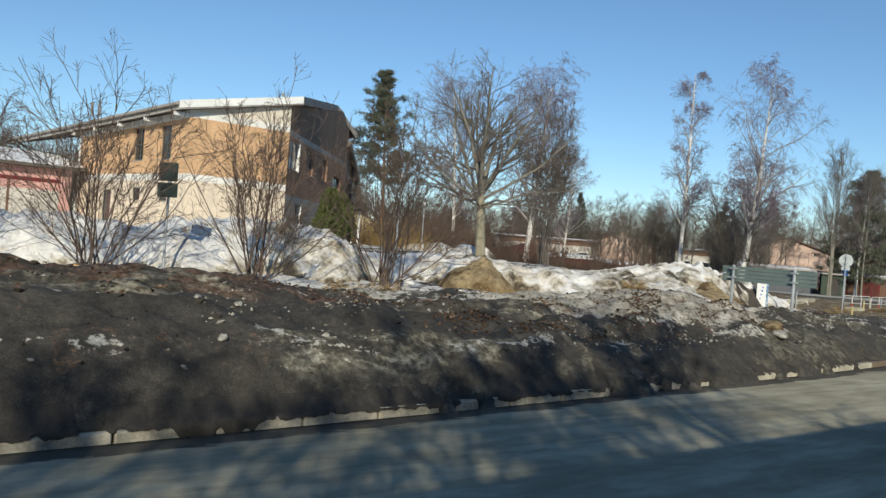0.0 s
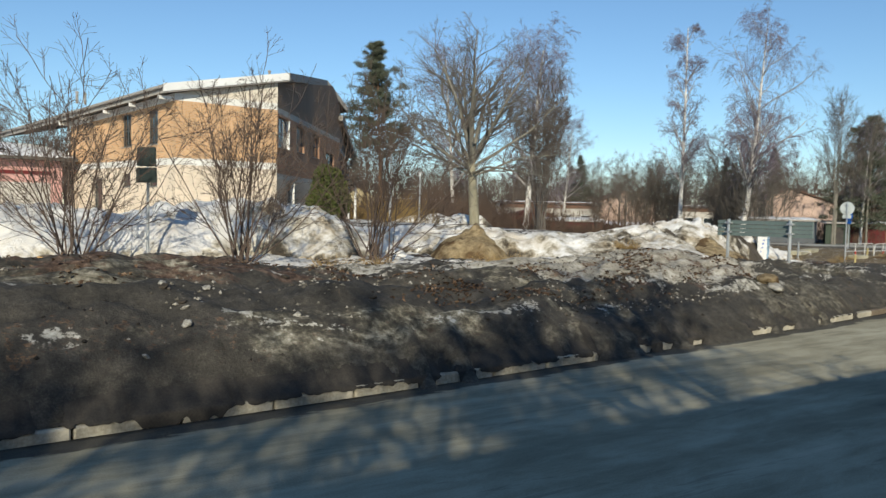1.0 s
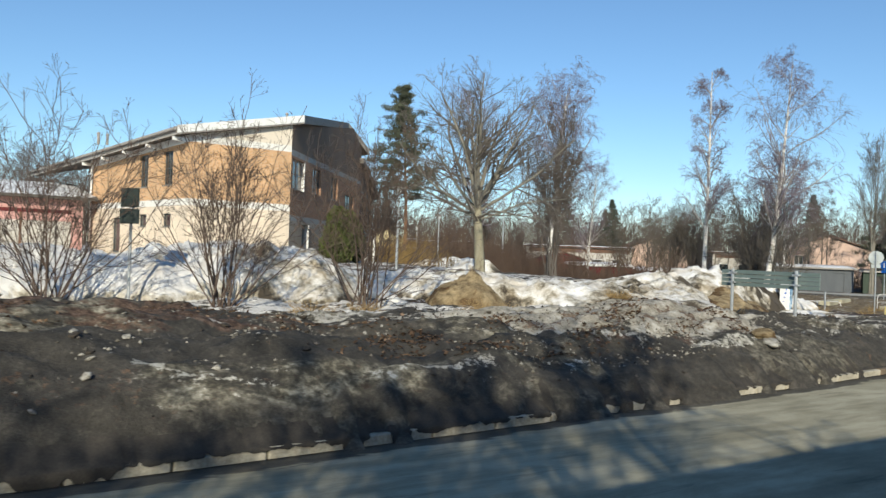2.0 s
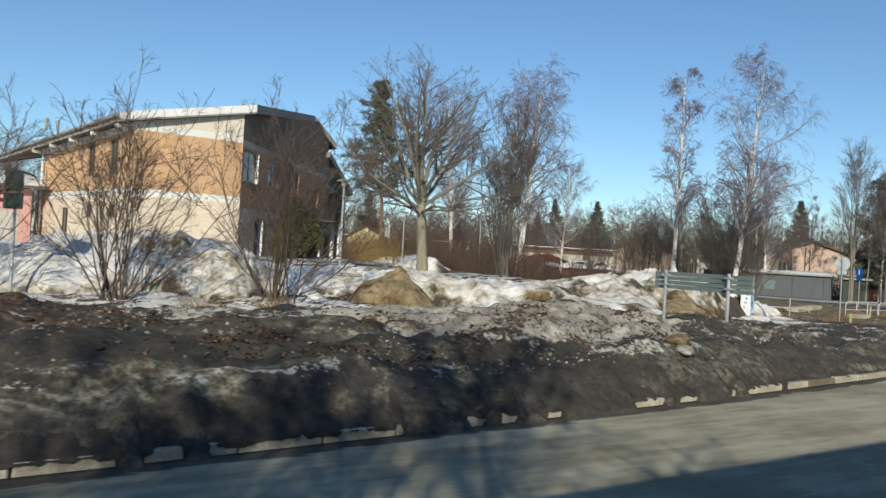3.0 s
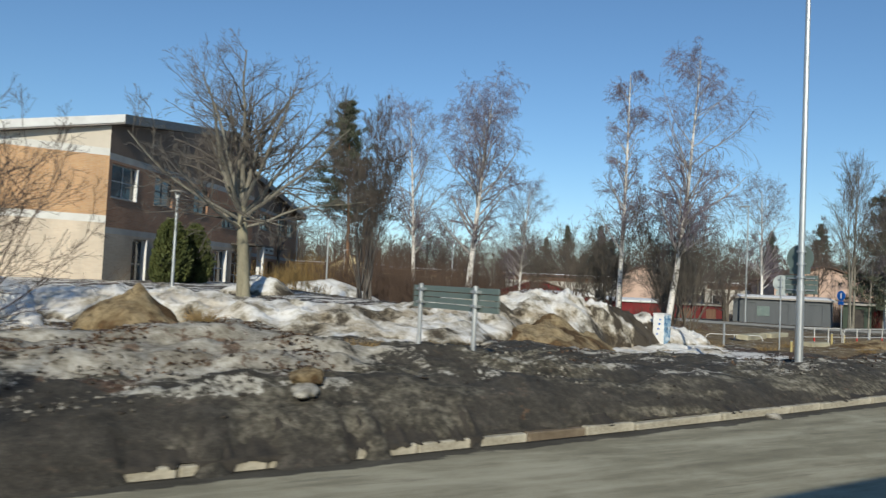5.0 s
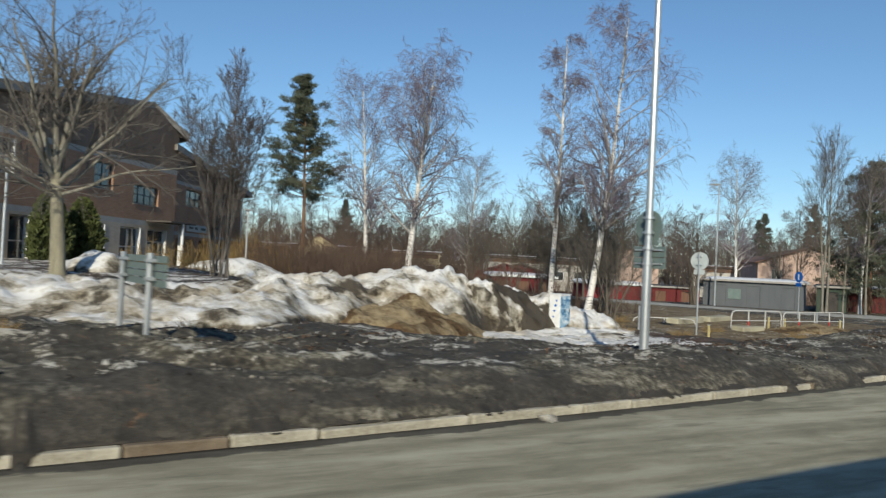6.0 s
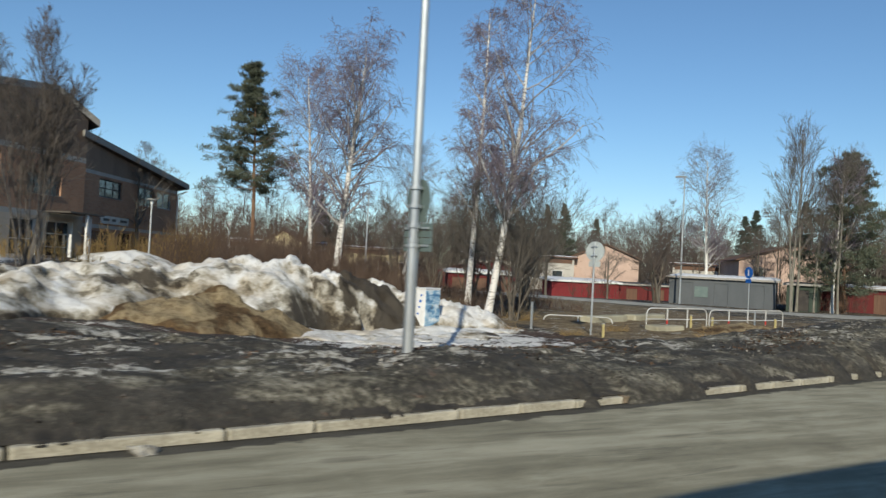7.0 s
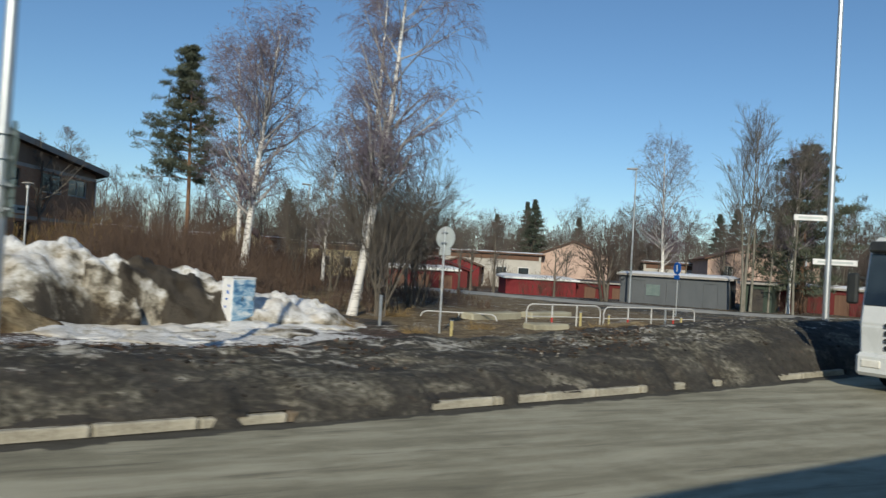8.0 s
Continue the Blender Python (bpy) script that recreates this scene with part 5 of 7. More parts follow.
def sprout(rng, paths, radii, per, t0, t1, angle, ratio, shape, k, wobble, lift, thick=0.55, tip=0.35, least=0.004, flat=0.0, vary=0.6):
    """A next order of branches on paths: per on each, between the fractions t0 and t1 of its length."""
    n, kk, _ = paths.shape
    t = np.sort(rng.random((n, per)) * (t1 - t0) + t0, axis=1)
    pos = t * (kk - 1)
    i = np.clip(pos.astype(int), 0, kk - 2)
    f = (pos - i)[..., None]
    row = np.arange(n)[:, None]
    start = paths[row, i] * (1 - f) + paths[row, i + 1] * f
    tan = unit(paths[row, i + 1] - paths[row, i])
    r0 = radii[row, i] * (1 - f[..., 0]) + radii[row, i + 1] * f[..., 0]
    side = unit(np.cross(tan, rng.normal(0, 1, (n, per, 3)) * np.array([1, 1, 1 - flat])))
    a = np.radians(angle) * (0.75 + 0.5 * rng.random((n, per, 1)))
    way = tan * np.cos(a) + side * np.sin(a)
    whole = np.linalg.norm(np.diff(paths, axis=1), axis=2).sum(1)[:, None]
    length = whole * ratio * shape(t) * (1 - vary / 2 + vary * rng.random((n, per)))
    p = bend_paths(rng, start.reshape(-1, 3), way.reshape(-1, 3), length.reshape(-1), k, wobble, lift)
    rr = np.maximum(np.minimum(r0 * thick, r0), least).reshape(-1, 1) * np.linspace(1, tip, k)[None]
    return p, np.maximum(rr, least * 0.8)


def join(parts):
    vs, fs, base = [], [], 0
    for v, f in parts:
        vs.append(v)
        fs.append(f + base)
        base += len(v)
    return np.concatenate(vs), np.concatenate(fs)


def tree_mesh(seed, height, girth, lean=(0, 0), clear=0.3, limbs=14, limb_len=0.45, limb_angle=55, limb_lift=0.05, orders=((8, 0.5, 45, 6), (8, 0.45, 45, 5), (4, 0.5, 45, 3)),
              droop=0.0, wobble=0.05, trunk_top=0.2, shape=None, least=0.006, trunk_k=14, limb_k=10, forks=1, splay=0.10, dome=None):
    """The arrays of a bare tree: (trunk with limbs, twigs), standing at the origin."""
    rng = np.random.default_rng(seed)
    shape = shape or (lambda t: 1.15 - 0.75 * t)
    way = np.array([[lean[0], lean[1], 1.0]]) + (rng.normal(0, splay, (forks, 3)) if forks > 1 else 0)
    start = np.zeros((forks, 3)) + (np.c_[rng.normal(0, 0.18, (forks, 2)), np.zeros(forks)] if forks > 1 else 0)
    ln = height * (1 if forks == 1 else 1 - 0.3 * rng.random(forks)) * np.ones(forks)
    trunk = bend_paths(rng, start, way, ln, trunk_k, wobble * (0.22 if forks == 1 else 0.5), 0.02)
    r = girth * (np.linspace(1, trunk_top, trunk_k) ** 1.0)[None] * np.ones((forks, 1))
    r[:, 0] *= 1.25
    low = [tubes(trunk, r, 9 if forks == 1 else 6)]
    p, rr = sprout(rng, trunk, r, limbs, clear, 0.97, limb_angle, limb_len, lambda t: shape((t - clear) / (1 - clear)), limb_k, wobble, limb_lift, 0.5, 0.3, least * 2)
    if dome:
        # limbs that part at the top of a short trunk and end on a dome: (how many, its radius, its height over the fork)
        n, wide, high = dome
        t = np.linspace(0.0, 1.0, n)
        turn = np.arange(n) * 2.39996 + rng.normal(0, 0.25, n)
        tilt = np.radians(86 - 76 * t ** 1.05 + rng.normal(0, 4, n))
        reach = 1.04 / np.hypot(np.sin(tilt) / wide, np.cos(tilt) / high) * rng.uniform(0.88, 1.05, n)
        pos = (0.72 + 0.28 * t) * (trunk_k - 1)
        at = np.minimum(pos.astype(int), trunk_k - 2)
        start = trunk[0, at] + (trunk[0, at + 1] - trunk[0, at]) * (pos - at)[:, None]
        way = np.c_[np.sin(tilt) * np.cos(turn), np.sin(tilt) * np.sin(turn), np.cos(tilt)]
        p = bend_paths(rng, start, way, reach, limb_k, wobble, [0.03, 0.03, 0.02, 0.01, 0.0, -0.01, -0.02, -0.02, -0.02])
        rr = (0.052 + 0.05 * t)[:, None] * np.linspace(1, 0.2, limb_k)[None]
    low.append(tubes(p, rr, 5))
    fine = []
    for n, (per, ratio, angle, k) in enumerate(orders):
        lift = -droop if n >= 1 else limb_lift
        p, rr = sprout(rng, p, rr, per, 0.18, 1.0, angle, ratio, lambda t: 1.15 - 0.6 * t, k, wobble * 1.4, lift, 0.55, 0.4, least)
        fine.append(tubes(p, rr, 4 if n == 0 else 3))
    return low[0], low[1], join(fine), forks


def tree(name, label, at, data, bark, twig, turn=0.0, scale=1.0, group="", bough=None):
    """Plants a tree: trunk and crown of bare twigs."""
    t = thing(name, label, "shrub" if name == "shrub" else "tree", (*at, 0), turn, group)
    t.matrix_basis = pose(at[0], at[1], float(land_z(at[0], at[1])) - 0.08, 0, 0, turn) @ Matrix.Scale(scale, 4)
    forks = data[3]
    if forks == 1:
        mesh_from("trunk", *data[0], bark, t)
        mesh_from("limb_frame", *data[1], bough or twig, t)
        mesh_from("crown", *data[2], twig, t, "bare twigs")
        return t
    v, f = data[0]
    nv, nf = len(v) // forks, len(f) // forks
    for k in range(forks):
        mesh_from("stem", v[k * nv:(k + 1) * nv], f[k * nf:(k + 1) * nf] - k * nv, bark, t)
    mesh_from("crown", *join([data[1], data[2]]), twig, t, "bare twigs")
    return t


def replant(ob, x, y, turn, scale):
    z = float(land_z(x, y)) - 0.08
    c = copy_thing(ob, Matrix.Identity(4))
    c.matrix_basis = pose(x, y, z, 0, 0, turn) @ Matrix.Scale(scale, 4)
    return c


# the broad tree by the snow bank
tree("broadleaf_tree", "broad bare tree with short lichen-grey trunk", (21.0, 23.9),
     tree_mesh(3, 3.1, 0.225, clear=0.7, limb_lift=0.03, wobble=0.085, trunk_top=0.62, least=0.0055, dome=(17, 4.1, 4.6),
               orders=((11, 0.46, 42, 6), (8, 0.44, 42, 4), (3, 0.45, 38, 3))), M["bark_trunk"], M["twig_grey"], 205, bough=M["bark_limb"])

# birches
M["birch_limb"] = speckled("birch_limb", (0.2, 0.18, 0.17), (0.52, 0.49, 0.46), 2.5, 0.9, fine=12, bump=0)
BIRCH = dict(clear=0.24, limbs=44, limb_len=0.21, limb_angle=46, limb_lift=0.035, droop=0.24, wobble=0.065, trunk_top=0.16, least=0.006,
             shape=lambda t: 0.62 + 1.0 * t - 1.15 * t * t, orders=((7, 0.5, 42, 5), (6, 0.66, 46, 5), (3, 0.74, 26, 4)))
tree("birch_tree", "tall leaning birch with white bark and bare drooping twigs", (41.6, 26.6), tree_mesh(11, 13.6, 0.165, lean=(0.15, -0.07), **{**BIRCH, "clear": 0.28, "limb_len": 0.27, "trunk_top": 0.12, "shape": lambda t: 0.62 + 1.0 * t - 1.3 * t * t}), M["birch"], M["twig_birch"], bough=M["birch_limb"])
tree("birch_tree", "slim birch with white bark and bare twigs", (44.3, 33.0), tree_mesh(12, 14.6, 0.16, lean=(0.06, 0.01), **{**BIRCH, "limb_len": 0.145, "droop": 0.12, "shape": lambda t: 0.95 - 0.45 * t}), M["birch"], M["twig_birch"], bough=M["birch_limb"])
tree("birch_tree", "tall birch with white trunk and purple-brown twigs", (42.2, 46.2), tree_mesh(13, 14.4, 0.25, lean=(0.03, 0.0), **{**BIRCH, "limb_len": 0.33, "limbs": 46, "least": 0.008}), M["birch"], M["twig_birch"], bough=M["birch_limb"])
birch_c = tree("birch_tree", "birch with pale trunk among bare trees", (45.0, 60.5), tree_mesh(14, 16.2, 0.21, **{**BIRCH, "limb_len": 0.28, "least": 0.010, "orders": ((7, 0.5, 42, 4), (8, 0.75, 44, 5))}), M["birch"], M["twig_birch"], bough=M["birch_limb"])
replant(birch_c, 80.4, 52.6, 60, 0.82)
replant(birch_c, 47.5, 47.5, 200, 0.56)

# dense many-stemmed tree
M["bark_dark"] = speckled("dark_bark", (0.07, 0.062, 0.055), (0.17, 0.15, 0.13), 3, 0.95, fine=25, bump=0.5, stretch=(2, 2, 0.4))
M["twig_dark"] = speckled("dark_twig", (0.07, 0.058, 0.05), (0.14, 0.117, 0.10), 1.5, 0.9, bump=0)
DENSE = dict(clear=0.12, limbs=12, limb_len=0.34, limb_angle=28, limb_lift=0.10, wobble=0.05, trunk_top=0.15, least=0.008, orders=((8, 0.5, 32, 5), (7, 0.5, 32, 4)), shape=lambda t: 1.0 - 0.5 * t)
tree("broadleaf_tree", "dense many-stemmed bare tree with dark bark", (25.75, 25.5), tree_mesh(21, 7.0, 0.027, forks=17, splay=0.17, **{**DENSE, "clear": 0.28, "least": 0.0055, "limbs": 9, "limb_len": 0.28, "limb_angle": 26, "wobble": 0.05, "orders": ((7, 0.5, 30, 4), (6, 0.5, 32, 3))}), M["bark_dark"], M["twig_dark"])

# willow clump at the foot of the leaning birch
WILLOW = dict(clear=0.15, limbs=9, limb_len=0.45, limb_angle=30, limb_lift=0.06, wobble=0.07, trunk_top=0.15, least=0.006, orders=((7, 0.5, 35, 4), (6, 0.5, 38, 3)), shape=lambda t: 1.1 - 0.5 * t)
willow = tree("shrub", "tall bare willow with many thin stems", (43.6, 28.2), tree_mesh(31, 7.4, 0.045, forks=7, splay=0.30, lean=(0.22, -0.1), **WILLOW), M["bark"], M["twig_grey"])
replant(willow, 42.3, 25.9, 140, 0.8)
replant(willow, 45.6, 30.2, 250, 0.75)
replant(willow, 46.8, 31.6, 20, 0.7)
replant(willow, 46.0, 35.5, 75, 0.85)
replant(willow, 44.4, 36.8, 190, 0.8)
replant(willow, 47.0, 37.8, 300, 0.8)
replant(willow, 43.2, 39.4, 110, 0.75)

# shrubs in front of the brick building
SHRUB = dict(clear=0.16, limbs=6, limb_len=0.40, limb_angle=36, limb_lift=0.03, wobble=0.10, trunk_top=0.25, least=0.0047, orders=((6, 0.45, 38, 4), (3, 0.5, 45, 3)), shape=lambda t: 1.0 - 0.3 * t)
for seed, (x, y), hgt, n, lean in ((41, (5.9, 18.4), 4.75, 19, (0, 0)), (42, (9.75, 18.3), 4.75, 19, (0, 0)), (43, (13.6, 18.5), 5.2, 20, (0, 0)), (44, (2.4, 19.0), 5.0, 13, (0, 0))):
    tree("shrub", "bare brown shrub with many upright stems", (x, y), tree_mesh(seed, hgt, 0.022, forks=n + 1, splay=0.38, **SHRUB), M["twig_brown"], M["twig_brown"], group="shrubs along the snow bank")


# pine and spruce
def conifer_mesh(seed, height, clear, width, tiers, per, clump, kind):
    """Trunk with whorls of boughs that carry clumps of needles. Returns (trunk and boughs, needles)."""
    rng = np.random.default_rng(seed)
    k = 14
    trunk = bend_paths(rng, np.zeros((1, 3)), np.array([[0, 0, 1.0]]), np.array([height]), k, 0.015, 0.02)
    r = (height * 0.012 * np.linspace(1, 0.12, k))[None]
    low = [tubes(trunk, r, 8)]
    t = np.repeat(np.linspace(clear, 0.985, tiers), per) + rng.normal(0, 0.008, tiers * per)
    t = np.clip(t, clear, 0.99)
    pos = t * (k - 1)
    i = np.clip(pos.astype(int), 0, k - 2)
    f = (pos - i)[:, None]
    start = trunk[0, i] * (1 - f) + trunk[0, i + 1] * f
    az = rng.random(len(t)) * 2 * np.pi
    q = (t - clear) / (1 - clear)
    if kind == "pine":
        length = width * (1.04 - q) ** 0.75 * (0.35 + 0.75 * rng.random(len(t)))
        rise = 0.05 + 0.5 * q
    else:
        length = width * (1.02 - q) * (0.75 + 0.4 * rng.random(len(t)))
        rise = -0.35 + 0.5 * q
    way = np.c_[np.cos(az), np.sin(az), rise]
    b = bend_paths(rng, start, way, length, 6, 0.10, 0.04)
    br = np.full((len(t), 1), 0.035) * np.linspace(1, 0.3, 6)[None] * (1.2 - 0.6 * q[:, None])
    low.append(tubes(b, br, 3))
    # needle tufts: small crossed blades in clumps along the outer boughs
    m = clump
    pads = np.sort(rng.random((len(t), 5)), axis=1) * 0.75 + 0.27
    pick = rng.integers(0, 5, (len(t), m))
    sel = np.clip(pads[np.arange(len(t))[:, None], pick], 0, 1) if kind == "pine" else rng.random((len(t), m)) ** 0.7 * 0.8 + 0.2
    off = np.clip(rng.normal(0, 1, (len(t), 5, 3)), -1.1, 1.1) * 0.075 * length[:, None, None]
    shift = off[np.arange(len(t))[:, None], pick]
    pos = sel * 5
    i = np.clip(pos.astype(int), 0, 4)
    f = (pos - i)[..., None]
    rows = np.arange(len(t))[:, None]
    c = b[rows, i] * (1 - f) + b[rows, i + 1] * f
    if kind == "pine":
        c = c + shift
    spread = (0.12 + 0.03 * length[:, None, None]) if kind == "pine" else (0.08 + 0.06 * length[:, None, None])
    c = c + rng.normal(0, 1, c.shape) * spread * np.array([1, 1, 0.4])
    c = c.reshape(-1, 3)
    n = len(c)
    d = unit(rng.normal(0, 1, (n, 3)) + np.array([0, 0, 0.6 if kind == "pine" else -0.2]))
    s = unit(np.cross(d, rng.normal(0, 1, (n, 3))))
    ln = (0.20 + 0.20 * rng.random((n, 1))) * (1.0 if kind == "pine" else 0.8)
    wd = (0.016 if kind == "pine" else 0.035) + 0.02 * rng.random((n, 1))
    v = np.stack([c - s * wd, c + s * wd, c + d * ln + s * wd * 0.4, c + d * ln - s * wd * 0.4], 1).reshape(-1, 3)
    fa = np.arange(4 * n).reshape(-1, 4)
    return join(low), (v, fa)


def conifer(name, label, at, data, bark, leaf, turn=0.0, scale=1.0):
    t = thing(name, label, "tree", (0, 0, 0))
    t.matrix_basis = pose(at[0], at[1], float(land_z(at[0], at[1])) - 0.08, 0, 0, turn) @ Matrix.Scale(scale, 4)
    mesh_from("trunk", *data[0], bark, t)
    mesh_from("crown", *data[1], leaf, t, "dark green needles", smooth=False)
    return t


conifer("pine_tree", "tall pine with bare lower trunk and dark green crown", (42.7, 70.6), conifer_mesh(51, 18.8, 0.39, 5.4, 16, 8, 270, "pine"), M["pine_bark"], M["needles"])
pine = conifer("pine_tree", "broad dark pine among bare trees", (84.9, 41.8), conifer_mesh(52, 13.0, 0.16, 6.4, 15, 9, 260, "pine"), M["pine_bark"], M["needles"])
spruce = conifer("spruce_tree", "dark green spruce among bare trees", (66.0, 122.0), conifer_mesh(53, 13.0, 0.05, 4.0, 24, 9, 60, "spruce"), M["bark"], M["spruce"])

# tall aspens beside the grey garage
ASPEN = dict(clear=0.3, limbs=20, limb_len=0.34, limb_angle=32, limb_lift=0.08, wobble=0.05, trunk_top=0.12, least=0.010, orders=((7, 0.5, 32, 5), (6, 0.5, 35, 4)), shape=lambda t: 1.0 - 0.5 * t)
aspen = tree("broadleaf_tree", "tall grey bare aspen", (78.6, 41.9), tree_mesh(61, 13.6, 0.125, **ASPEN), M["bark_limb"], M["twig_grey"])
replant(aspen, 79.9, 42.4, 100, 0.93)
replant(aspen, 77.4, 41.0, 200, 0.8)
replant(aspen, 82.0, 40.3, 300, 0.85)
replant(aspen, 80.9, 41.6, 20, 0.72)
replant(birch_c, 82.6, 41.2, 130, 0.72)

# small spreading trees near the garages
SMALL = dict(clear=0.3, limbs=10, limb_len=0.55, limb_angle=50, limb_lift=0.06, wobble=0.09, trunk_top=0.3, least=0.009, orders=((8, 0.45, 42, 5), (6, 0.45, 45, 4)), shape=lambda t: 1.1 - 0.5 * t)
tree("broadleaf_tree", "low spreading bare tree with several stems beside the garage", (70.9, 48.6), tree_mesh(72, 6.0, 0.15, forks=3, splay=0.30, **{**SMALL, "clear": 0.22}), M["bark"], M["twig_far"])
small = tree("broadleaf_tree", "small spreading bare tree beside the sheds", (66.8, 58.6), tree_mesh(71, 5.6, 0.14, **SMALL), M["bark"], M["twig_grey"])
for x, y, a, s in ((50.5, 41.5, 80, 0.8), (63.0, 56.0, 200, 0.9), (57.0, 47.0, 20, 0.7), (96.0, 60.0, 150, 1.2), (68.5, 52.0, 300, 0.75), (83.0, 70.0, 40, 0.8), (76.0, 72.0, 130, 0.7), (31.5, 56.0, 10, 1.1), (47.0, 62.0, 250, 0.95)):
    replant(small, x, y, a, s)


# trees beside the road, behind the camera, which shade the asphalt
shade = tree("broadleaf_tree", "bare roadside tree beside the road", (-5.0, -11.5),
             tree_mesh(81, 10.8, 0.13, clear=0.28, limbs=16, limb_len=0.42, limb_angle=48, limb_lift=0.05, wobble=0.07, trunk_top=0.2, least=0.020, orders=((7, 0.5, 42, 3), (5, 0.52, 42, 3))), M["bark"], M["twig_grey"], 310)
for x, y, a, s in ((3.6, -6.2, 0, 0.86), (-2.8, -7.5, 90, 0.74), (-8.0, -7.5, 30, 0.74), (-13.5, -12.5, 20, 1.0), (-9.5, -13.5, 75, 1.05), (-2.2, -14.0, 160, 1.08), (0.6, -6.8, 45, 0.72), (-5.2, -7.2, 130, 0.76), (-6.6, -9.2, 240, 0.84), (-1.0, -8.4, 285, 0.9), (1.4, -9.4, 20, 0.95), (0.4, -5.6, 100, 0.66)):
    replant(shade, x, y, a, s)


# ---- background woods ----
BACK = dict(clear=0.2, limbs=14, limb_len=0.34, limb_angle=38, limb_lift=0.06, wobble=0.06, trunk_top=0.12, least=0.010, orders=((7, 0.5, 40, 3), (7, 0.5, 42, 3), (3, 0.55, 40, 2)), trunk_k=7, limb_k=5)
backs = [tree("broadleaf_tree", "bare deciduous tree with thin grey twigs", (-60 + 3 * k, 150), tree_mesh(90 + k, 11 + k, 0.14, **BACK), M["bark"], M["twig_far"]) for k in range(4)]
rnd = random.Random(9)
spots = [(30, 75), (36, 84), (48, 84), (54, 74), (58, 86), (63, 70), (66, 92), (72, 98), (86, 100), (92, 68), (97, 74), (100, 62), (104, 84), (108, 56), (110, 68), (116, 60), (118, 90), (124, 70),
         (26, 88), (44, 90), (62, 112), (76, 112), (92, 108), (40, 104), (52, 112), (102, 46), (98, 40), (106, 38), (112, 44), (70, 84), (120, 48), (130, 56), (90, 45), (95, 39), (99, 50), (103, 66), (74, 90), (58, 78), (112, 52), (100, 60), (104, 56), (98, 66), (108, 50), (95, 70), (103, 43), (107, 46), (116, 52), (90, 66), (99, 45), (-8, 70), (-14, 66), (0, 80), (8, 90), (33, 66)]
for k, (x, y) in enumerate(spots):
    replant(backs[k % 4], x + rnd.uniform(-1.5, 1.5), y + rnd.uniform(-1.5, 1.5), rnd.uniform(0, 360), rnd.uniform(0.5, 0.85))
for x, y, s in ((127, 145, 1.35), (150, 156, 1.25), (144, 91, 1.3), (148, 105, 1.25), (96.4, 96.7, 1.0), (120, 83, 0.95), (-6, 66, 0.7), (-11, 68, 0.6), (110, 130, 1.0)):
    replant(spruce, x, y, rnd.uniform(0, 360), s)


def far_woods():
    """A belt of far bare trees and spruces, too many and too far to count."""
    rng = np.random.default_rng(5)
    n = 1250
    az = np.radians(rng.uniform(8, 118, n))
    dist = 122 + 60 * rng.random(n) ** 1.3
    x, y = 20 + dist * np.cos(az), dist * np.sin(az)
    z = land_z(x, y) - 0.2
    h = rng.uniform(6.5, 13.0, n) * (1 + 0.25 * fbm(x * 0.05, y * 0.05, 2, 4))
    start = np.c_[x, y, z]
    trunk = bend_paths(rng, start, np.tile([0, 0, 1.0], (n, 1)), h, 5, 0.04, 0.03)
    r = np.linspace(0.16, 0.03, 5)[None] * np.ones((n, 1))
    out = [tubes(trunk, r, 3)]
    p, rr = sprout(rng, trunk, r, 12, 0.14, 0.98, 42, 0.36, lambda t: 0.75 + 0.9 * t - 1.2 * t * t, 3, 0.06, 0.05, 0.45, 0.4, 0.018)
    out.append(tubes(p, rr, 3))
    p, rr = sprout(rng, p, rr, 7, 0.15, 1.0, 40, 0.5, lambda t: 1.1 - 0.6 * t, 3, 0.08, 0.03, 0.6, 0.5, 0.013)
    out.append(blades(p, rr, rng))
    p, rr = sprout(rng, p, rr, 5, 0.1, 1.0, 42, 0.6, lambda t: 1.1 - 0.5 * t, 2, 0.08, 0.02, 0.7, 0.6, 0.011)
    out.append(blades(p, rr, rng))
    ob = mesh_from("far_woods", *join(out), M["twig_far"])
    tagged(ob, "belt of bare grey-brown woods round the houses", "woods", kind="stuff")


far_woods()


def thicket(label, spots, mat, seed, density=7.0, tall=2.2):
    """A patch of thin upright stems with side twigs over ellipses (x, y, rx, ry)."""
    rng = np.random.default_rng(seed)
    xs, ys, hs = [], [], []
    for x, y, rx, ry, k in spots:
        n = int(rx * ry * 3.14 * density)
        a, q = rng.random(n) * 2 * np.pi, np.sqrt(rng.random(n))
        xs.append(x + rx * q * np.cos(a))
        ys.append(y + ry * q * np.sin(a))
        hs.append(tall * k * (1.15 - 0.6 * q * q) * rng.uniform(0.3, 1.0, n) ** 0.8 * (1.0 + 0.5 * fbm(xs[-1] * 0.4, ys[-1] * 0.4, 2, 3)))
    x, y, h = map(np.concatenate, (xs, ys, hs))
    start = np.c_[x, y, land_z(x, y) - 0.1]
    way = np.c_[rng.normal(0, 0.25, (len(x), 2)), np.ones(len(x))]
    p = bend_paths(rng, start, way, h, 3, 0.08, 0.03)
    r = np.linspace(0.015, 0.007, 3)[None] * np.ones((len(x), 1))
    out = [tubes(p, r, 3)]
    p, rr = sprout(rng, p, r, 5, 0.2, 0.95, 35, 0.4, lambda t: 1.1 - 0.6 * t, 2, 0.1, 0.04, 0.7, 0.6, 0.008)
    out.append(tubes(p, rr, 3))
    tagged(mesh_from("thicket", *join(out), mat), label, "shrubs", kind="stuff")


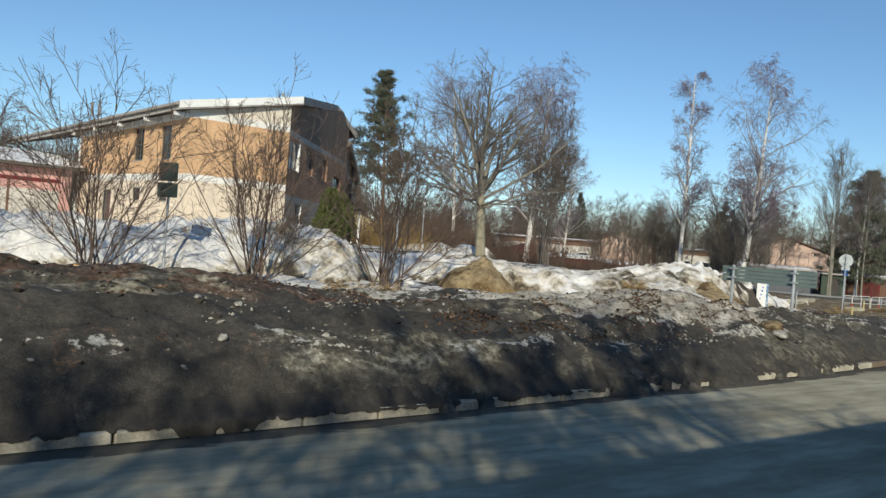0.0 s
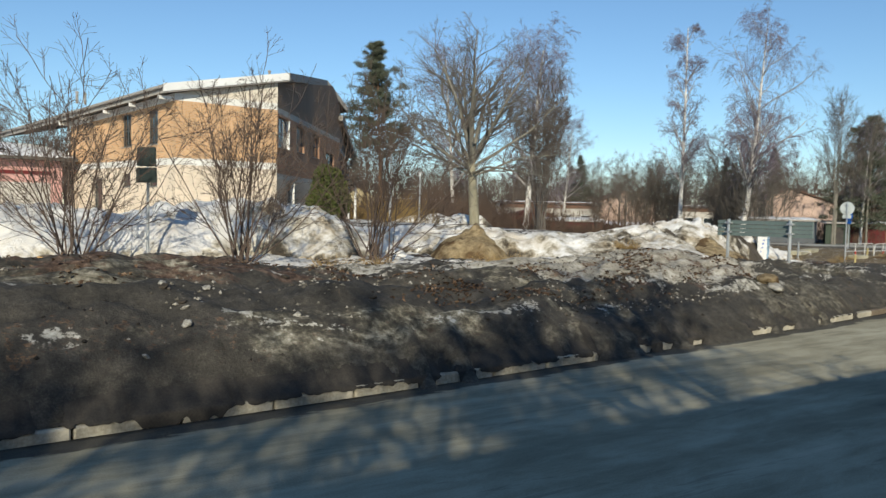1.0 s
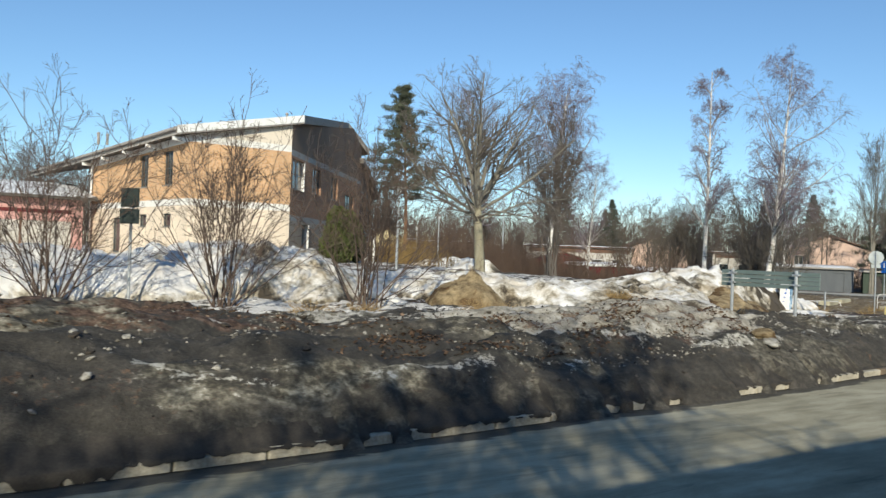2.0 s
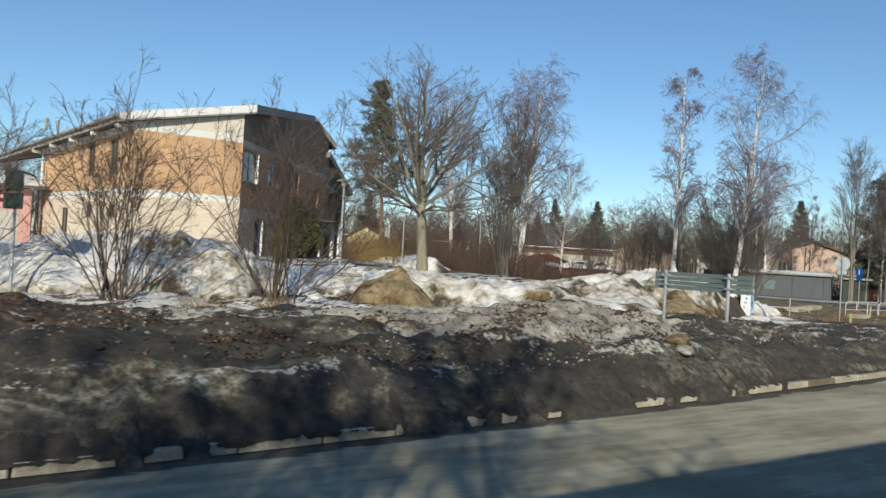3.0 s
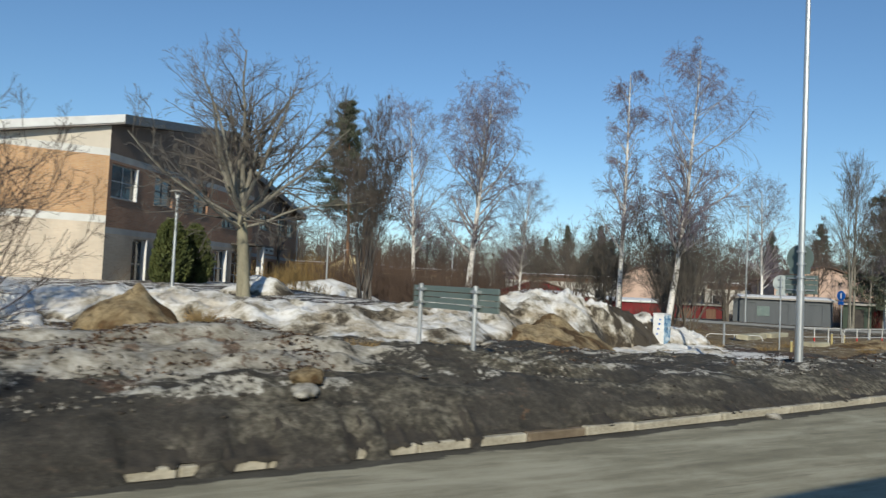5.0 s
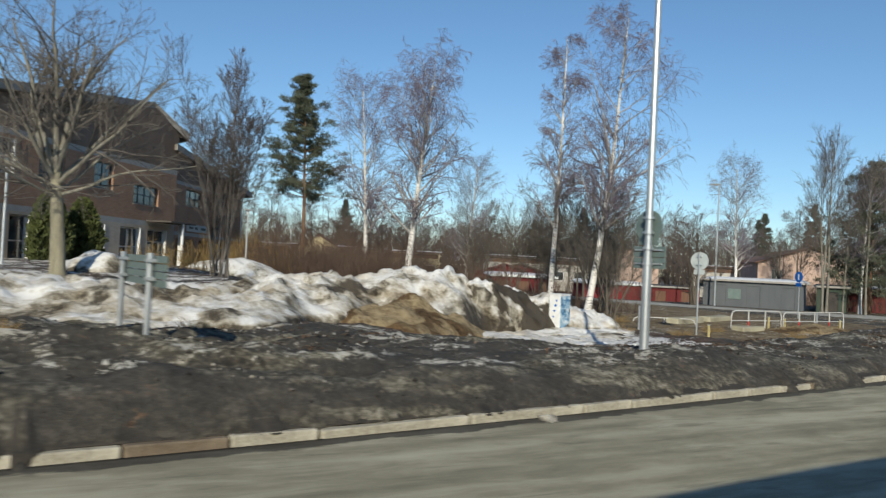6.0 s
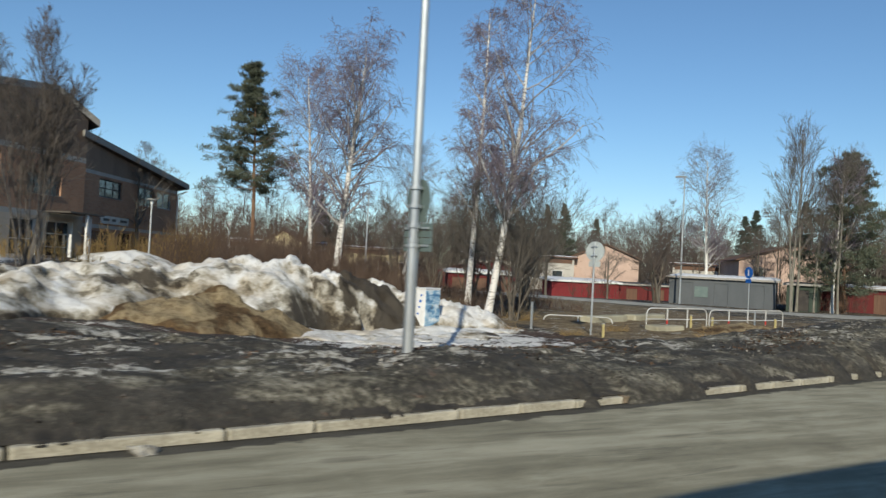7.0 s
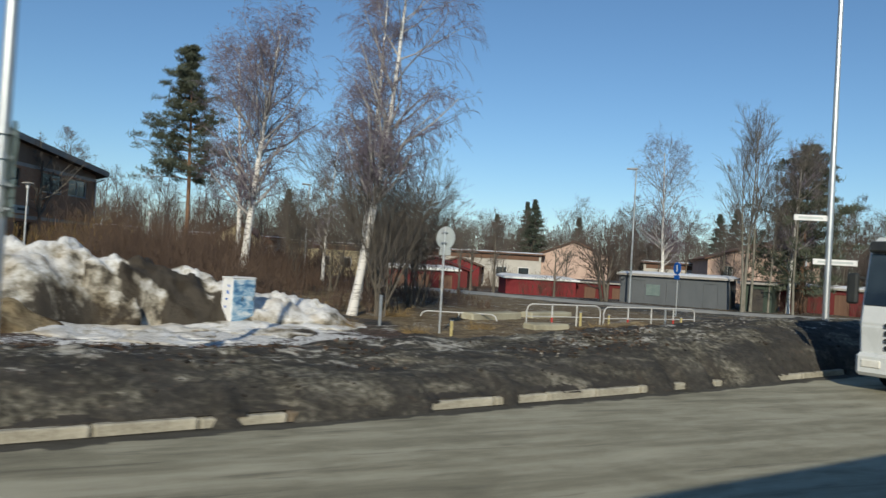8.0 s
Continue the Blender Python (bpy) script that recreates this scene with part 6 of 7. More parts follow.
thicket("russet thicket of bare undergrowth", [(48, 59, 4, 3, 1.1), (44, 55, 4, 4, 1.15), (53, 68, 5, 3, 1.5), (35, 47, 4, 4, 1.1), (38, 56, 6, 4, 1.2), (42, 58, 3.5, 3, 1.7), (45, 64, 4, 3, 1.6), (44.5, 38.5, 4.5, 3.5, 0.28), (50, 42, 5, 4, 0.25), (39.5, 41, 3.5, 4, 0.35), (46, 50, 4, 4, 0.35), (53, 52, 4, 4, 0.22), (49, 33.5, 2.4, 2.2, 0.3), (37.2, 26.2, 2.0, 1.5, 0.62), (38.6, 30.5, 2.6, 2.4, 0.85), (35.5, 34, 3.2, 3, 0.95), (40.5, 36, 3, 3, 0.9), (37, 40, 3.5, 3, 1.05), (42.4, 28.8, 1.8, 1.8, 0.45), (44.8, 31.5, 1.6, 1.6, 0.5)], M["scrub"], 3, 7.0, 3.1)
thicket("golden brown scrub beside the building", [(33.5, 53.5, 3.2, 4, 1.3), (35.5, 60, 4, 4, 1.4), (29.5, 44, 2.0, 2.0, 0.8), (26.0, 36.0, 2.2, 2.0, 0.7)], M["scrub_gold"], 4)
thicket("brown scrub between sheds and houses", [(63, 63, 5, 3, 0.5), (57, 59, 4, 3, 0.5), (64, 76, 5, 4, 0.8), (86, 56, 5, 3, 1.2), (97, 50, 5, 4, 1.4), (80, 78, 6, 4, 1.4), (60, 82, 8, 4, 1.6), (48, 76, 8, 4, 1.6), (36, 72, 5, 4, 1.5), (105, 60, 6, 4, 1.5), (83.5, 46, 2.5, 2, 1.9), (84.2, 41.6, 2.2, 1.8, 1.9), (97, 42, 4, 3, 1.8), (88, 37, 2.5, 2, 1.2), (72, 58, 3, 2, 1.2)], M["scrub"], 6, 4.0, 2.0)
thicket("dark dry twigs on the gritty snow heap", [(34.9, 22.9, 1.5, 0.9, 0.35), (37.5, 23.2, 1.0, 0.6, 0.25), (18.6, 19.6, 0.8, 0.6, 0.3)], M["scrub"], 7, 40.0, 2.4)


def thuja(x, y, h, r, seed):
    t = thing("thuja", "dense green thuja shrub by the building's side door", "shrub", (x, y, float(land_z(x, y)) - 0.05))
    rng = np.random.default_rng(seed)
    bm = bmesh.new()
    tube(bm, (0, 0, -0.1), (0, 0, h * 0.8), 0.06, 0.02, 8)
    part("trunk", bm, M["bark"], t)
    n = 5200
    q = rng.random(n)
    rad = r * np.minimum(1, 1.25 * np.sqrt(np.clip(1 - q, 0.02, 1))) * np.minimum(1, 0.75 + q * 2) * (0.78 + 0.28 * rng.random(n))
    a = rng.random(n) * 2 * np.pi
    rad *= 1 + 0.14 * np.sin(3 * a + 5 * q) + 0.08 * np.sin(7 * a - 9 * q)
    c = np.c_[rad * np.cos(a), rad * np.sin(a), 0.05 + q * h]
    d = unit(np.c_[np.cos(a) * 0.5, np.sin(a) * 0.5, np.full(n, 1.0)] + rng.normal(0, 0.35, (n, 3)))
    s = unit(np.cross(d, rng.normal(0, 1, (n, 3))))
    ln, wd = rng.uniform(0.10, 0.22, (n, 1)), rng.uniform(0.03, 0.07, (n, 1))
    v = np.stack([c - s * wd * 0.5, c + s * wd * 0.5, c + d * ln + s * wd, c + d * ln - s * wd], 1).reshape(-1, 3)
    mesh_from("crown", v, np.arange(4 * n).reshape(-1, 4), M["thuja"], t, smooth=False)


thuja(20.9, 37.5, 2.9, 0.82, 1)
thuja(22.3, 39.2, 2.8, 0.75, 2)


# ---- street furniture ----
def ground_at(x, y):
    return float(land_z(x, y))


def lamp_pole():
    x, y = 31.4, 11.93
    z = ground_at(x, y)
    t = thing("lamp_post", "tall galvanised lamp post carrying road signs seen from the back", "lamp post", (x, y, z - 0.1))
    bm = bmesh.new()
    tube(bm, (0, 0, 0), (0, 0, 1.9), 0.095, 0.092, 14)
    tube(bm, (0, 0, 1.9), (0, 0, 12.6), 0.080, 0.045, 14)
    tube(bm, (0, 0, 1.86), (0, 0, 1.93), 0.101, 0.101, 14)
    part("pole", bm, M["galv"], t, smooth=False)
    bm = bmesh.new()
    tube(bm, (0, 0, 12.55), (0.5, 1.6, 12.8), 0.045, 0.04, 8)
    part("arm", bm, M["galv"], t)
    bm = bmesh.new()
    bevel_box(bm, (-0.14, 0, -0.06), (0.14, 0.7, 0.07), 0.03, pose(0.5, 1.55, 12.82, 0, 0, -17))
    part("lantern", bm, M["fascia_grey"], t)
    base = pose(0, 0, 0, 0, 0, 7)
    bm = bmesh.new()
    for k in range(4):
        bevel_box(bm, (0.10, -0.36, 1.72 + 0.115 * k), (0.13, 0.46, 1.72 + 0.115 * k + 0.105), 0.006, base)
    s = part("sign_panel", bm, M["sign_back"], t, "ribbed green-grey back of a sign")
    bm = bmesh.new()
    for z0 in (1.80, 2.08):
        bevel_box(bm, (0.07, -0.30, z0), (0.10, 0.40, z0 + 0.035), 0.004, base)
    part("rail", bm, M["galv"], s)
    bm = bmesh.new()
    m = base @ Matrix.Translation((0.125, 0.10, 2.58)) @ pose(0, 0, 0, 0, 90, 0)
    bmesh.ops.create_cone(bm, cap_ends=True, segments=28, radius1=0.34, radius2=0.34, depth=0.022, matrix=m)
    bevel_box(bm, (0.115, -0.16, 2.20), (0.135, 0.36, 2.56), 0.004, base)
    part("sign_disc", bm, M["sign_back"], t, "grey-green back of a round sign")
    for z0 in (1.78, 2.10, 2.42, 2.72):
        bm = bmesh.new()
        tube(bm, (0, 0, z0), (0, 0, z0 + 0.05), 0.115, sides=14)
        bevel_box(bm, (0.05, -0.05, z0), (0.12, 0.14, z0 + 0.05), 0.004, base)
        part("clamp", bm, M["galv"], t)


lamp_pole()


def direction_board():
    a, b = Vector((21.66, 13.28)), Vector((21.94, 10.64))
    z0, z1 = 1.70, 2.13
    t = thing("road_sign", "long green-grey direction board seen from the back on two posts", "road sign", (a.x, a.y, 0), math.degrees(math.atan2(b.y - a.y, b.x - a.x)))
    length = (b - a).length
    hgt = (z1 - z0) / 4
    for k in range(4):
        bm = bmesh.new()
        bevel_box(bm, (0, 0, z0 + k * hgt + 0.006), (length, 0.03, z0 + (k + 1) * hgt - 0.006), 0.008)
        bevel_box(bm, (0, -0.02, z0 + k * hgt + 0.006), (length, 0.0, z0 + k * hgt + 0.022), 0.003)
        part("slat", bm, M["sign_back"], t)
    for s in (0.14, 0.79):
        p = a + (b - a) * s
        g = ground_at(p.x, p.y)
        bm = bmesh.new()
        tube(bm, (length * s, -0.07, g - 0.2), (length * s, -0.07, z1 + 0.03), 0.042, sides=10)
        post = part("post", bm, M["galv"], t)
        for z in (z0 + 0.08, z1 - 0.10):
            bm = bmesh.new()
            bevel_box(bm, (length * s - 0.09, -0.12, z), (length * s + 0.09, -0.004, z + 0.05), 0.006)
            part("clamp", bm, M["galv"], post)


direction_board()


def round_sign():
    x, y = 42.1, 20.72
    g = ground_at(x, y)
    t = thing("road_sign", "round grey road sign seen from the back on a thin post", "road sign", (x, y, 0), 25)
    bm = bmesh.new()
    tube(bm, (-0.05, 0, g - 0.2), (-0.05, 0, 3.12), 0.032, sides=10)
    part("post", bm, M["galv"], t)
    bm = bmesh.new()
    bmesh.ops.create_cone(bm, cap_ends=True, segments=32, radius1=0.33, radius2=0.33, depth=0.025, matrix=Matrix.Translation((0.0, 0, 2.82)) @ pose(0, 0, 0, 0, 90, 0))
    part("sign_disc", bm, M["sign_grey"], t)
    bm = bmesh.new()
    bevel_box(bm, (-0.012, -0.2, 2.32), (0.012, 0.2, 2.5), 0.004)
    part("sign_plate", bm, M["sign_grey"], t)
    for z in (2.66, 2.96):
        bm = bmesh.new()
        bevel_box(bm, (-0.09, -0.10, z), (-0.012, 0.10, z + 0.04), 0.005)
        part("clamp", bm, M["galv"], t)


round_sign()


def blue_sign():
    x, y = 60.8, 30.7
    g = ground_at(x, y)
    t = thing("road_sign", "blue footpath sign with white mark on a grey post", "road sign", (x, y, 0), 170)
    bm = bmesh.new()
    tube(bm, (-0.05, 0, g - 0.2), (-0.05, 0, 2.9), 0.032, sides=10)
    part("post", bm, M["galv"], t)
    bm = bmesh.new()
    bmesh.ops.create_cone(bm, cap_ends=True, segments=28, radius1=0.32, radius2=0.32, depth=0.025, matrix=Matrix.Translation((0.0, 0, 2.55)) @ pose(0, 0, 0, 0, 90, 0))
    d = part("sign_disc", bm, M["sign_blue"], t)
    bm = bmesh.new()
    bevel_box(bm, (0.014, -0.05, 2.38), (0.02, 0.05, 2.72), 0.0)
    part("mark", bm, M["paint_white"], d)
    bm = bmesh.new()
    bevel_box(bm, (-0.012, -0.22, 1.98), (0.012, 0.22, 2.2), 0.006)
    part("sign_plate", bm, M["sign_blue"], t)


blue_sign()


def tall_sign():
    x, y = 7.65, 19.2
    g = ground_at(x, y)
    t = thing("road_sign", "dark backs of two stacked signs on a post by the shrubs", "road sign", (x, y, 0), 40)
    bm = bmesh.new()
    tube(bm, (0.075, 0, g - 0.3), (0.075, 0, 3.55), 0.035, sides=10)
    part("post", bm, M["galv"], t)
    for z0, z1, w in ((3.12, 3.58, 0.27), (2.72, 3.08, 0.29)):
        bm = bmesh.new()
        bevel_box(bm, (0, -w, z0), (0.03, w, z1), 0.02)
        p = part("sign_panel", bm, M["sign_dark"], t)
        bm = bmesh.new()
        bevel_box(bm, (0.032, -w * 0.9, (z0 + z1) / 2), (0.06, w * 0.9, (z0 + z1) / 2 + 0.04), 0.004)
        part("rail", bm, M["galv"], p)


tall_sign()


def park_lamp(x, y, top, label):
    g = ground_at(x, y)
    t = thing("park_lamp", label, "lamp post", (x, y, g - 0.1))
    h = top - g + 0.1
    bm = bmesh.new()
    tube(bm, (0, 0, 0), (0, 0, h - 0.25), 0.055, 0.042, 10)
    part("pole", bm, M["galv"], t)
    bm = bmesh.new()
    tube(bm, (0, 0, h - 0.28), (0, 0, h - 0.06), 0.07, 0.10, 12)
    part("diffuser", bm, M["paint_white"], t)
    bm = bmesh.new()
    tube(bm, (0, 0, h - 0.06), (0, 0, h), 0.30, 0.24, 18)
    part("hood", bm, M["fascia_grey"], t)


park_lamp(19.5, 27.95, 4.98, "slim grey park lamp with flat round hood")
park_lamp(31.0, 44.0, 4.85, "slim grey park lamp beside the brick building")
park_lamp(38.5, 60.5, 4.6, "slim grey park lamp in the scrub")


def street_lamp(x, y, top, arm, label):
    g = ground_at(x, y)
    t = thing("street_lamp", label, "street lamp", (x, y, g - 0.1))
    h = top - g + 0.1
    bm = bmesh.new()
    tube(bm, (0, 0, 0), (0, 0, h), 0.09, 0.05, 10)
    part("pole", bm, M["galv"], t)
    bm = bmesh.new()
    bevel_box(bm, (-0.15, -0.1, h - 0.02), (0.75, 0.1, h + 0.1), 0.03, pose(0, 0, 0, 0, 0, arm))
    part("lantern", bm, M["fascia_grey"], t)


street_lamp(73.4, 48.6, 10.5, 130, "tall slim street lamp beside the grey garage")
street_lamp(52.0, 66.0, 8.2, 200, "tall slim street lamp among bare trees")
street_lamp(96.0, 50.0, 8.5, 90, "tall slim street lamp beside the houses")


def name_pole():
    x, y = 51.35, 15.3
    g = ground_at(x, y)
    t = thing("lamp_post", "tall galvanised post with pale street name blades", "lamp post", (x, y, g - 0.1))
    bm = bmesh.new()
    tube(bm, (0, 0, 0), (0, 0, 12.0), 0.09, 0.06, 12)
    part("pole", bm, M["galv"], t)
    for z, a, b in ((4.0 - g, 0.08, 0.95), (2.78 - g, -0.75, 0.4)):
        bm = bmesh.new()
        m = pose(0, 0, 0, 0, 0, 140)
        bevel_box(bm, (a, -0.015, z), (b, 0.015, z + 0.16), 0.006, m)
        p = part("name_blade", bm, M["paint_white"], t)
        for s in (-0.019, 0.019):
            bm = bmesh.new()
            bevel_box(bm, (a + 0.12, s - 0.002, z + 0.05), (b - 0.12, s + 0.002, z + 0.11), 0, m)
            part("bar", bm, M["sign_grey"], p)


name_pole()


def cabinet_print():
    """A printed picture of blue sky and white cloud on a cabinet."""
    m = material("cabinet_print", (0.1, 0.3, 0.6), 0.6)
    n = Nodes(m)
    f = n.noise(n.coords((1.2, 1.2, 3.0)), 2.2, 5, 0.6, 0.6)
    n.colour(n.ramp(f, [(0.36, (0.06, 0.15, 0.28)), (0.44, (0.13, 0.28, 0.44)), (0.52, (0.36, 0.5, 0.6)), (0.62, (0.68, 0.72, 0.73))]))
    return m


def utility_cabinet():
    x, y = 36.29, 21.34
    t = thing("utility_cabinet", "white utility cabinet with a blue printed front on the snow", "cabinet", (x, y, ground_at(x, y) - 0.05), 26)
    w, d, h = 0.74, 0.40, 1.36
    bm = bmesh.new()
    bevel_box(bm, (0.0, 0.0, 0.0), (w, d, 0.12), 0.01)
    part("plinth", bm, M["concrete"], t)
    bm = bmesh.new()
    bevel_box(bm, (-0.01, -0.01, 0.12), (w + 0.01, d + 0.01, h - 0.04), 0.015)
    part("body", bm, M["paint_white"], t)
    bm = bmesh.new()
    bevel_box(bm, (-0.03, -0.03, h - 0.04), (w + 0.03, d + 0.03, h), 0.015)
    part("lid", bm, M["paint_white"], t)
    printed = cabinet_print()
    for a, b in ((0.02, w / 2 - 0.006), (w / 2 + 0.006, w - 0.02)):
        bm = bmesh.new()
        bevel_box(bm, (a, -0.028, 0.15), (b, -0.011, h - 0.07), 0.006)
        door = part("door", bm, printed, t, "door with a blue print")
        bm = bmesh.new()
        bevel_box(bm, (b - 0.06, -0.045, 0.72), (b - 0.035, -0.028, 0.86), 0.005)
        part("handle", bm, M["frame_dark"], door)
    for z, z2, a, b in ((0.92, 1.0, 0.12, 0.2), (0.75, 0.8, 0.15, 0.24), (1.1, 1.16, 0.1, 0.16), (0.55, 0.6, 0.2, 0.27)):
        bm = bmesh.new()
        bevel_box(bm, (-0.016, a, z), (-0.008, b, z2), 0)
        part("sticker", bm, M["sign_blue"], t)


utility_cabinet()


M["rail"] = speckled("greyed_white_paint", (0.42, 0.41, 0.38), (0.62, 0.61, 0.58), 3, 0.5)


def hoop_rail(x0, y0, x1, y1, label, tops=0.95, posts=3, marks=True):
    """A white tubular barrier with rounded ends."""
    length = math.hypot(x1 - x0, y1 - y0)
    g = min(ground_at(x0, y0), ground_at(x1, y1), 0.1)
    t = thing("guard_rail", label, "guard rail", (x0, y0, 0), math.degrees(math.atan2(y1 - y0, x1 - x0)))
    bm = bmesh.new()
    c = 0.22
    pts = [(0, 0, g - 0.2), (0, 0, tops - c), (c * 0.3, 0, tops - c * 0.3), (c, 0, tops), (length - c, 0, tops), (length - c * 0.3, 0, tops - c * 0.3), (length, 0, tops - c), (length, 0, g - 0.2)]
    for a, b in zip(pts, pts[1:]):
        tube(bm, a, b, 0.024, sides=8)
    part("top_rail", bm, M["rail"], t)
    bm = bmesh.new()
    tube(bm, (0, 0, tops - 0.42), (length, 0, tops - 0.42), 0.018, sides=8)
    part("middle_rail", bm, M["rail"], t)
    for k in range(1, posts):
        s = length * k / posts
        bm = bmesh.new()
        tube(bm, (s, 0, g - 0.2), (s, 0, tops), 0.03, sides=8)
        p = part("post", bm, M["rail"], t)
        if marks and k % 2:
            bm = bmesh.new()
            tube(bm, (s, 0, tops - 0.62), (s, 0, tops - 0.45), 0.036, sides=8)
            part("reflector", bm, M["paint_red"], p)


hoop_rail(46.65, 23.16, 49.9, 23.25, "white tubular barrier with rounded ends", 0.88, 3)
hoop_rail(44.3, 26.6, 46.8, 25.3, "low thin white rail beside the rough path", 0.32, 2, False)
hoop_rail(50.1, 23.3, 55.2, 23.9, "long white tubular barrier with red reflectors", 0.85, 4)


def marker(x, y, h, mat, label):
    t = thing("marker_post", label, "post", (x, y, ground_at(x, y) - 0.1))
    bm = bmesh.new()
    bevel_box(bm, (-0.036, -0.036, 0), (0.036, 0.036, h + 0.1), 0.01)
    part("post", bm, M[mat], t)
    bm = bmesh.new()
    bevel_box(bm, (-0.042, -0.042, h + 0.10), (0.042, 0.042, h + 0.125), 0.006)
    part("cap", bm, M["galv"], t)


for x, y, h in ((42.2, 20.25, 0.42), (48.9, 23.1, 0.5), (50.6, 23.6, 0.45), (53.5, 22.9, 0.5)):
    marker(x, y, h, "paint_yellow", "short yellow marker post in the rough ground")
for x, y, h in ((41.0, 22.6, 0.9), (54.6, 24.9, 0.6)):
    marker(x, y, h, "galv", "short grey post in the rough ground")


def concrete_block(x, y, turn, w, d, h):
    t = thing("concrete_block", "weathered beige concrete block lying on rough ground", "concrete block", (x, y, ground_at(x, y) - 0.12), turn)
    bm = bmesh.new()
    bevel_box(bm, (-w / 2, -d / 2, 0), (w / 2, d / 2, h + 0.12), 0.05)
    for v in bm.verts:
        v.co += noise.noise_vector(v.co * 2.3 + Vector((x, y, 0))) * 0.03
    part("block", bm, M["concrete"], t)


for x, y, a, w, h in ((47.2, 26.3, 23, 3.2, 0.28), (50.7, 27.7, 21, 3.0, 0.24), (47.2, 22.75, 10, 1.7, 0.2)):
    concrete_block(x, y, a, w, 0.6, h)


# ---- lorry that meets the camera ----
def lorry():
    fx, fy = 46.9, 11.3
    slope = math.degrees(math.atan(0.0464 + 2 * 0.00153 * fx))
    # local x runs back from the bumper, local y across from the kerb side
    t = thing("lorry", "white lorry with dark windscreen on the road beside the kerb", "lorry", (fx, fy, 0), slope)
    bm = bmesh.new()
    prof = [(0.06, 0.62), (0.0, 1.35), (0.06, 1.72), (0.34, 2.95), (0.6, 3.18), (2.15, 3.18), (2.2, 0.62)]
    sides = []
    for yy in (0.0, -2.45):
        sides.append([bm.verts.new((px, yy, pz)) for px, pz in prof])
    n = len(prof)
    bm.faces.new(sides[0])
    bm.faces.new(sides[1][::-1])
    for k in range(n):
        bm.faces.new((sides[0][k], sides[1][k], sides[1][(k + 1) % n], sides[0][(k + 1) % n]))
    bmesh.ops.recalc_face_normals(bm, faces=bm.faces[:])
    bmesh.ops.bevel(bm, geom=bm.edges[:], offset=0.05, segments=2, affect="EDGES")
    cab = part("cab", bm, M["truck_white"], t)
    glass = pose(0.06, 0, 1.72, 0, math.degrees(math.atan2(0.28, 1.23)), 0)
    bm = bmesh.new()
    bevel_box(bm, (-0.014, -2.40, 0.02), (0.02, -0.05, 1.12), 0.01, glass)
    part("windscreen", bm, M["glass"], cab)
    bm = bmesh.new()
    bevel_box(bm, (-0.16, -2.40, 1.13), (0.03, -0.05, 1.36), 0.03, glass)
    part("sun_visor", bm, M["truck_dark"], cab)
    bm = bmesh.new()
    bevel_box(bm, (0.55, -0.01, 1.85), (1.55, 0.012, 2.75), 0.02)
    part("side_window", bm, M["glass"], cab)
    bm = bmesh.new()
    bevel_box(bm, (-0.10, -2.47, 0.32), (0.5, 0.02, 0.78), 0.07)
    part("bumper", bm, M["truck_white"], t)
    for k in range(4):
        bm = bmesh.new()
        bevel_box(bm, (-0.03, -1.95, 0.86 + 0.15 * k), (0.03, -0.5, 0.95 + 0.15 * k), 0.012, pose(0.02 - 0.012 * k, 0, 0))
        part("grille_slat", bm, M["truck_dark"], cab)
    for y in (-0.5, -2.35):
        bm = bmesh.new()
        bevel_box(bm, (-0.125, y, 0.48), (-0.06, y + 0.4, 0.66), 0.03)
        part("headlight", bm, M["lens"], t)
    for y, s in ((0.02, 1), (-2.47, -1)):
        bm = bmesh.new()
        bevel_box(bm, (0.05, y + s * 0.08, 1.75), (0.2, y + s * 0.3, 2.4), 0.04)
        tube(bm, (0.25, y, 2.3), (0.12, y + s * 0.16, 2.3), 0.02, sides=6)
        part("mirror", bm, M["truck_dark"], cab)
    bm = bmesh.new()
    bevel_box(bm, (2.5, -2.5, 1.05), (8.6, 0.03, 3.45), 0.05)
    part("cargo_box", bm, M["truck_white"], t)
    bm = bmesh.new()
    bevel_box(bm, (0.5, -1.7, 0.62), (8.4, -0.75, 0.98), 0.03)
    part("chassis", bm, M["truck_dark"], t)
    for x in (1.35, 6.4):
        for y in (-0.32, -2.42):
            bm = bmesh.new()
            m = Matrix.Translation((x, y + 0.15, 0.5)) @ pose(0, 0, 0, 90, 0, 0)
            bmesh.ops.create_cone(bm, cap_ends=True, segments=28, radius1=0.5, radius2=0.5, depth=0.3, matrix=m)
            bmesh.ops.bevel(bm, geom=[e for e in bm.edges if len(e.link_faces) == 2 and e.calc_face_angle(0) > 1.0], offset=0.05, segments=2, affect="EDGES")
            w = part("wheel", bm, M["rubber"], t)
            bm = bmesh.new()
            bmesh.ops.create_cone(bm, cap_ends=True, segments=20, radius1=0.27, radius2=0.24, depth=0.33, matrix=m)
            part("rim", bm, M["galv"], w)


lorry()


# ---- loose lumps of ice and soil on the bank ----
def chunk_mesh(seed, mat):
    bm = bmesh.new()
    bmesh.ops.create_icosphere(bm, subdivisions=3, radius=0.5)
    off = Vector((seed * 3.7, seed * 1.3, 0))
    for v in bm.verts:
        v.co *= 1 + 0.5 * noise.noise(v.co * 2.0 + off) + 0.22 * noise.noise(v.co * 5 + off) + 0.1 * noise.noise(v.co * 11 + off)
        v.co.z *= 0.62
    me = bpy.data.meshes.new("chunk")
    bm.to_mesh(me)
    bm.free()
    me.polygons.foreach_set("use_smooth", [True] * len(me.polygons))
    me.materials.append(mat)
    return me


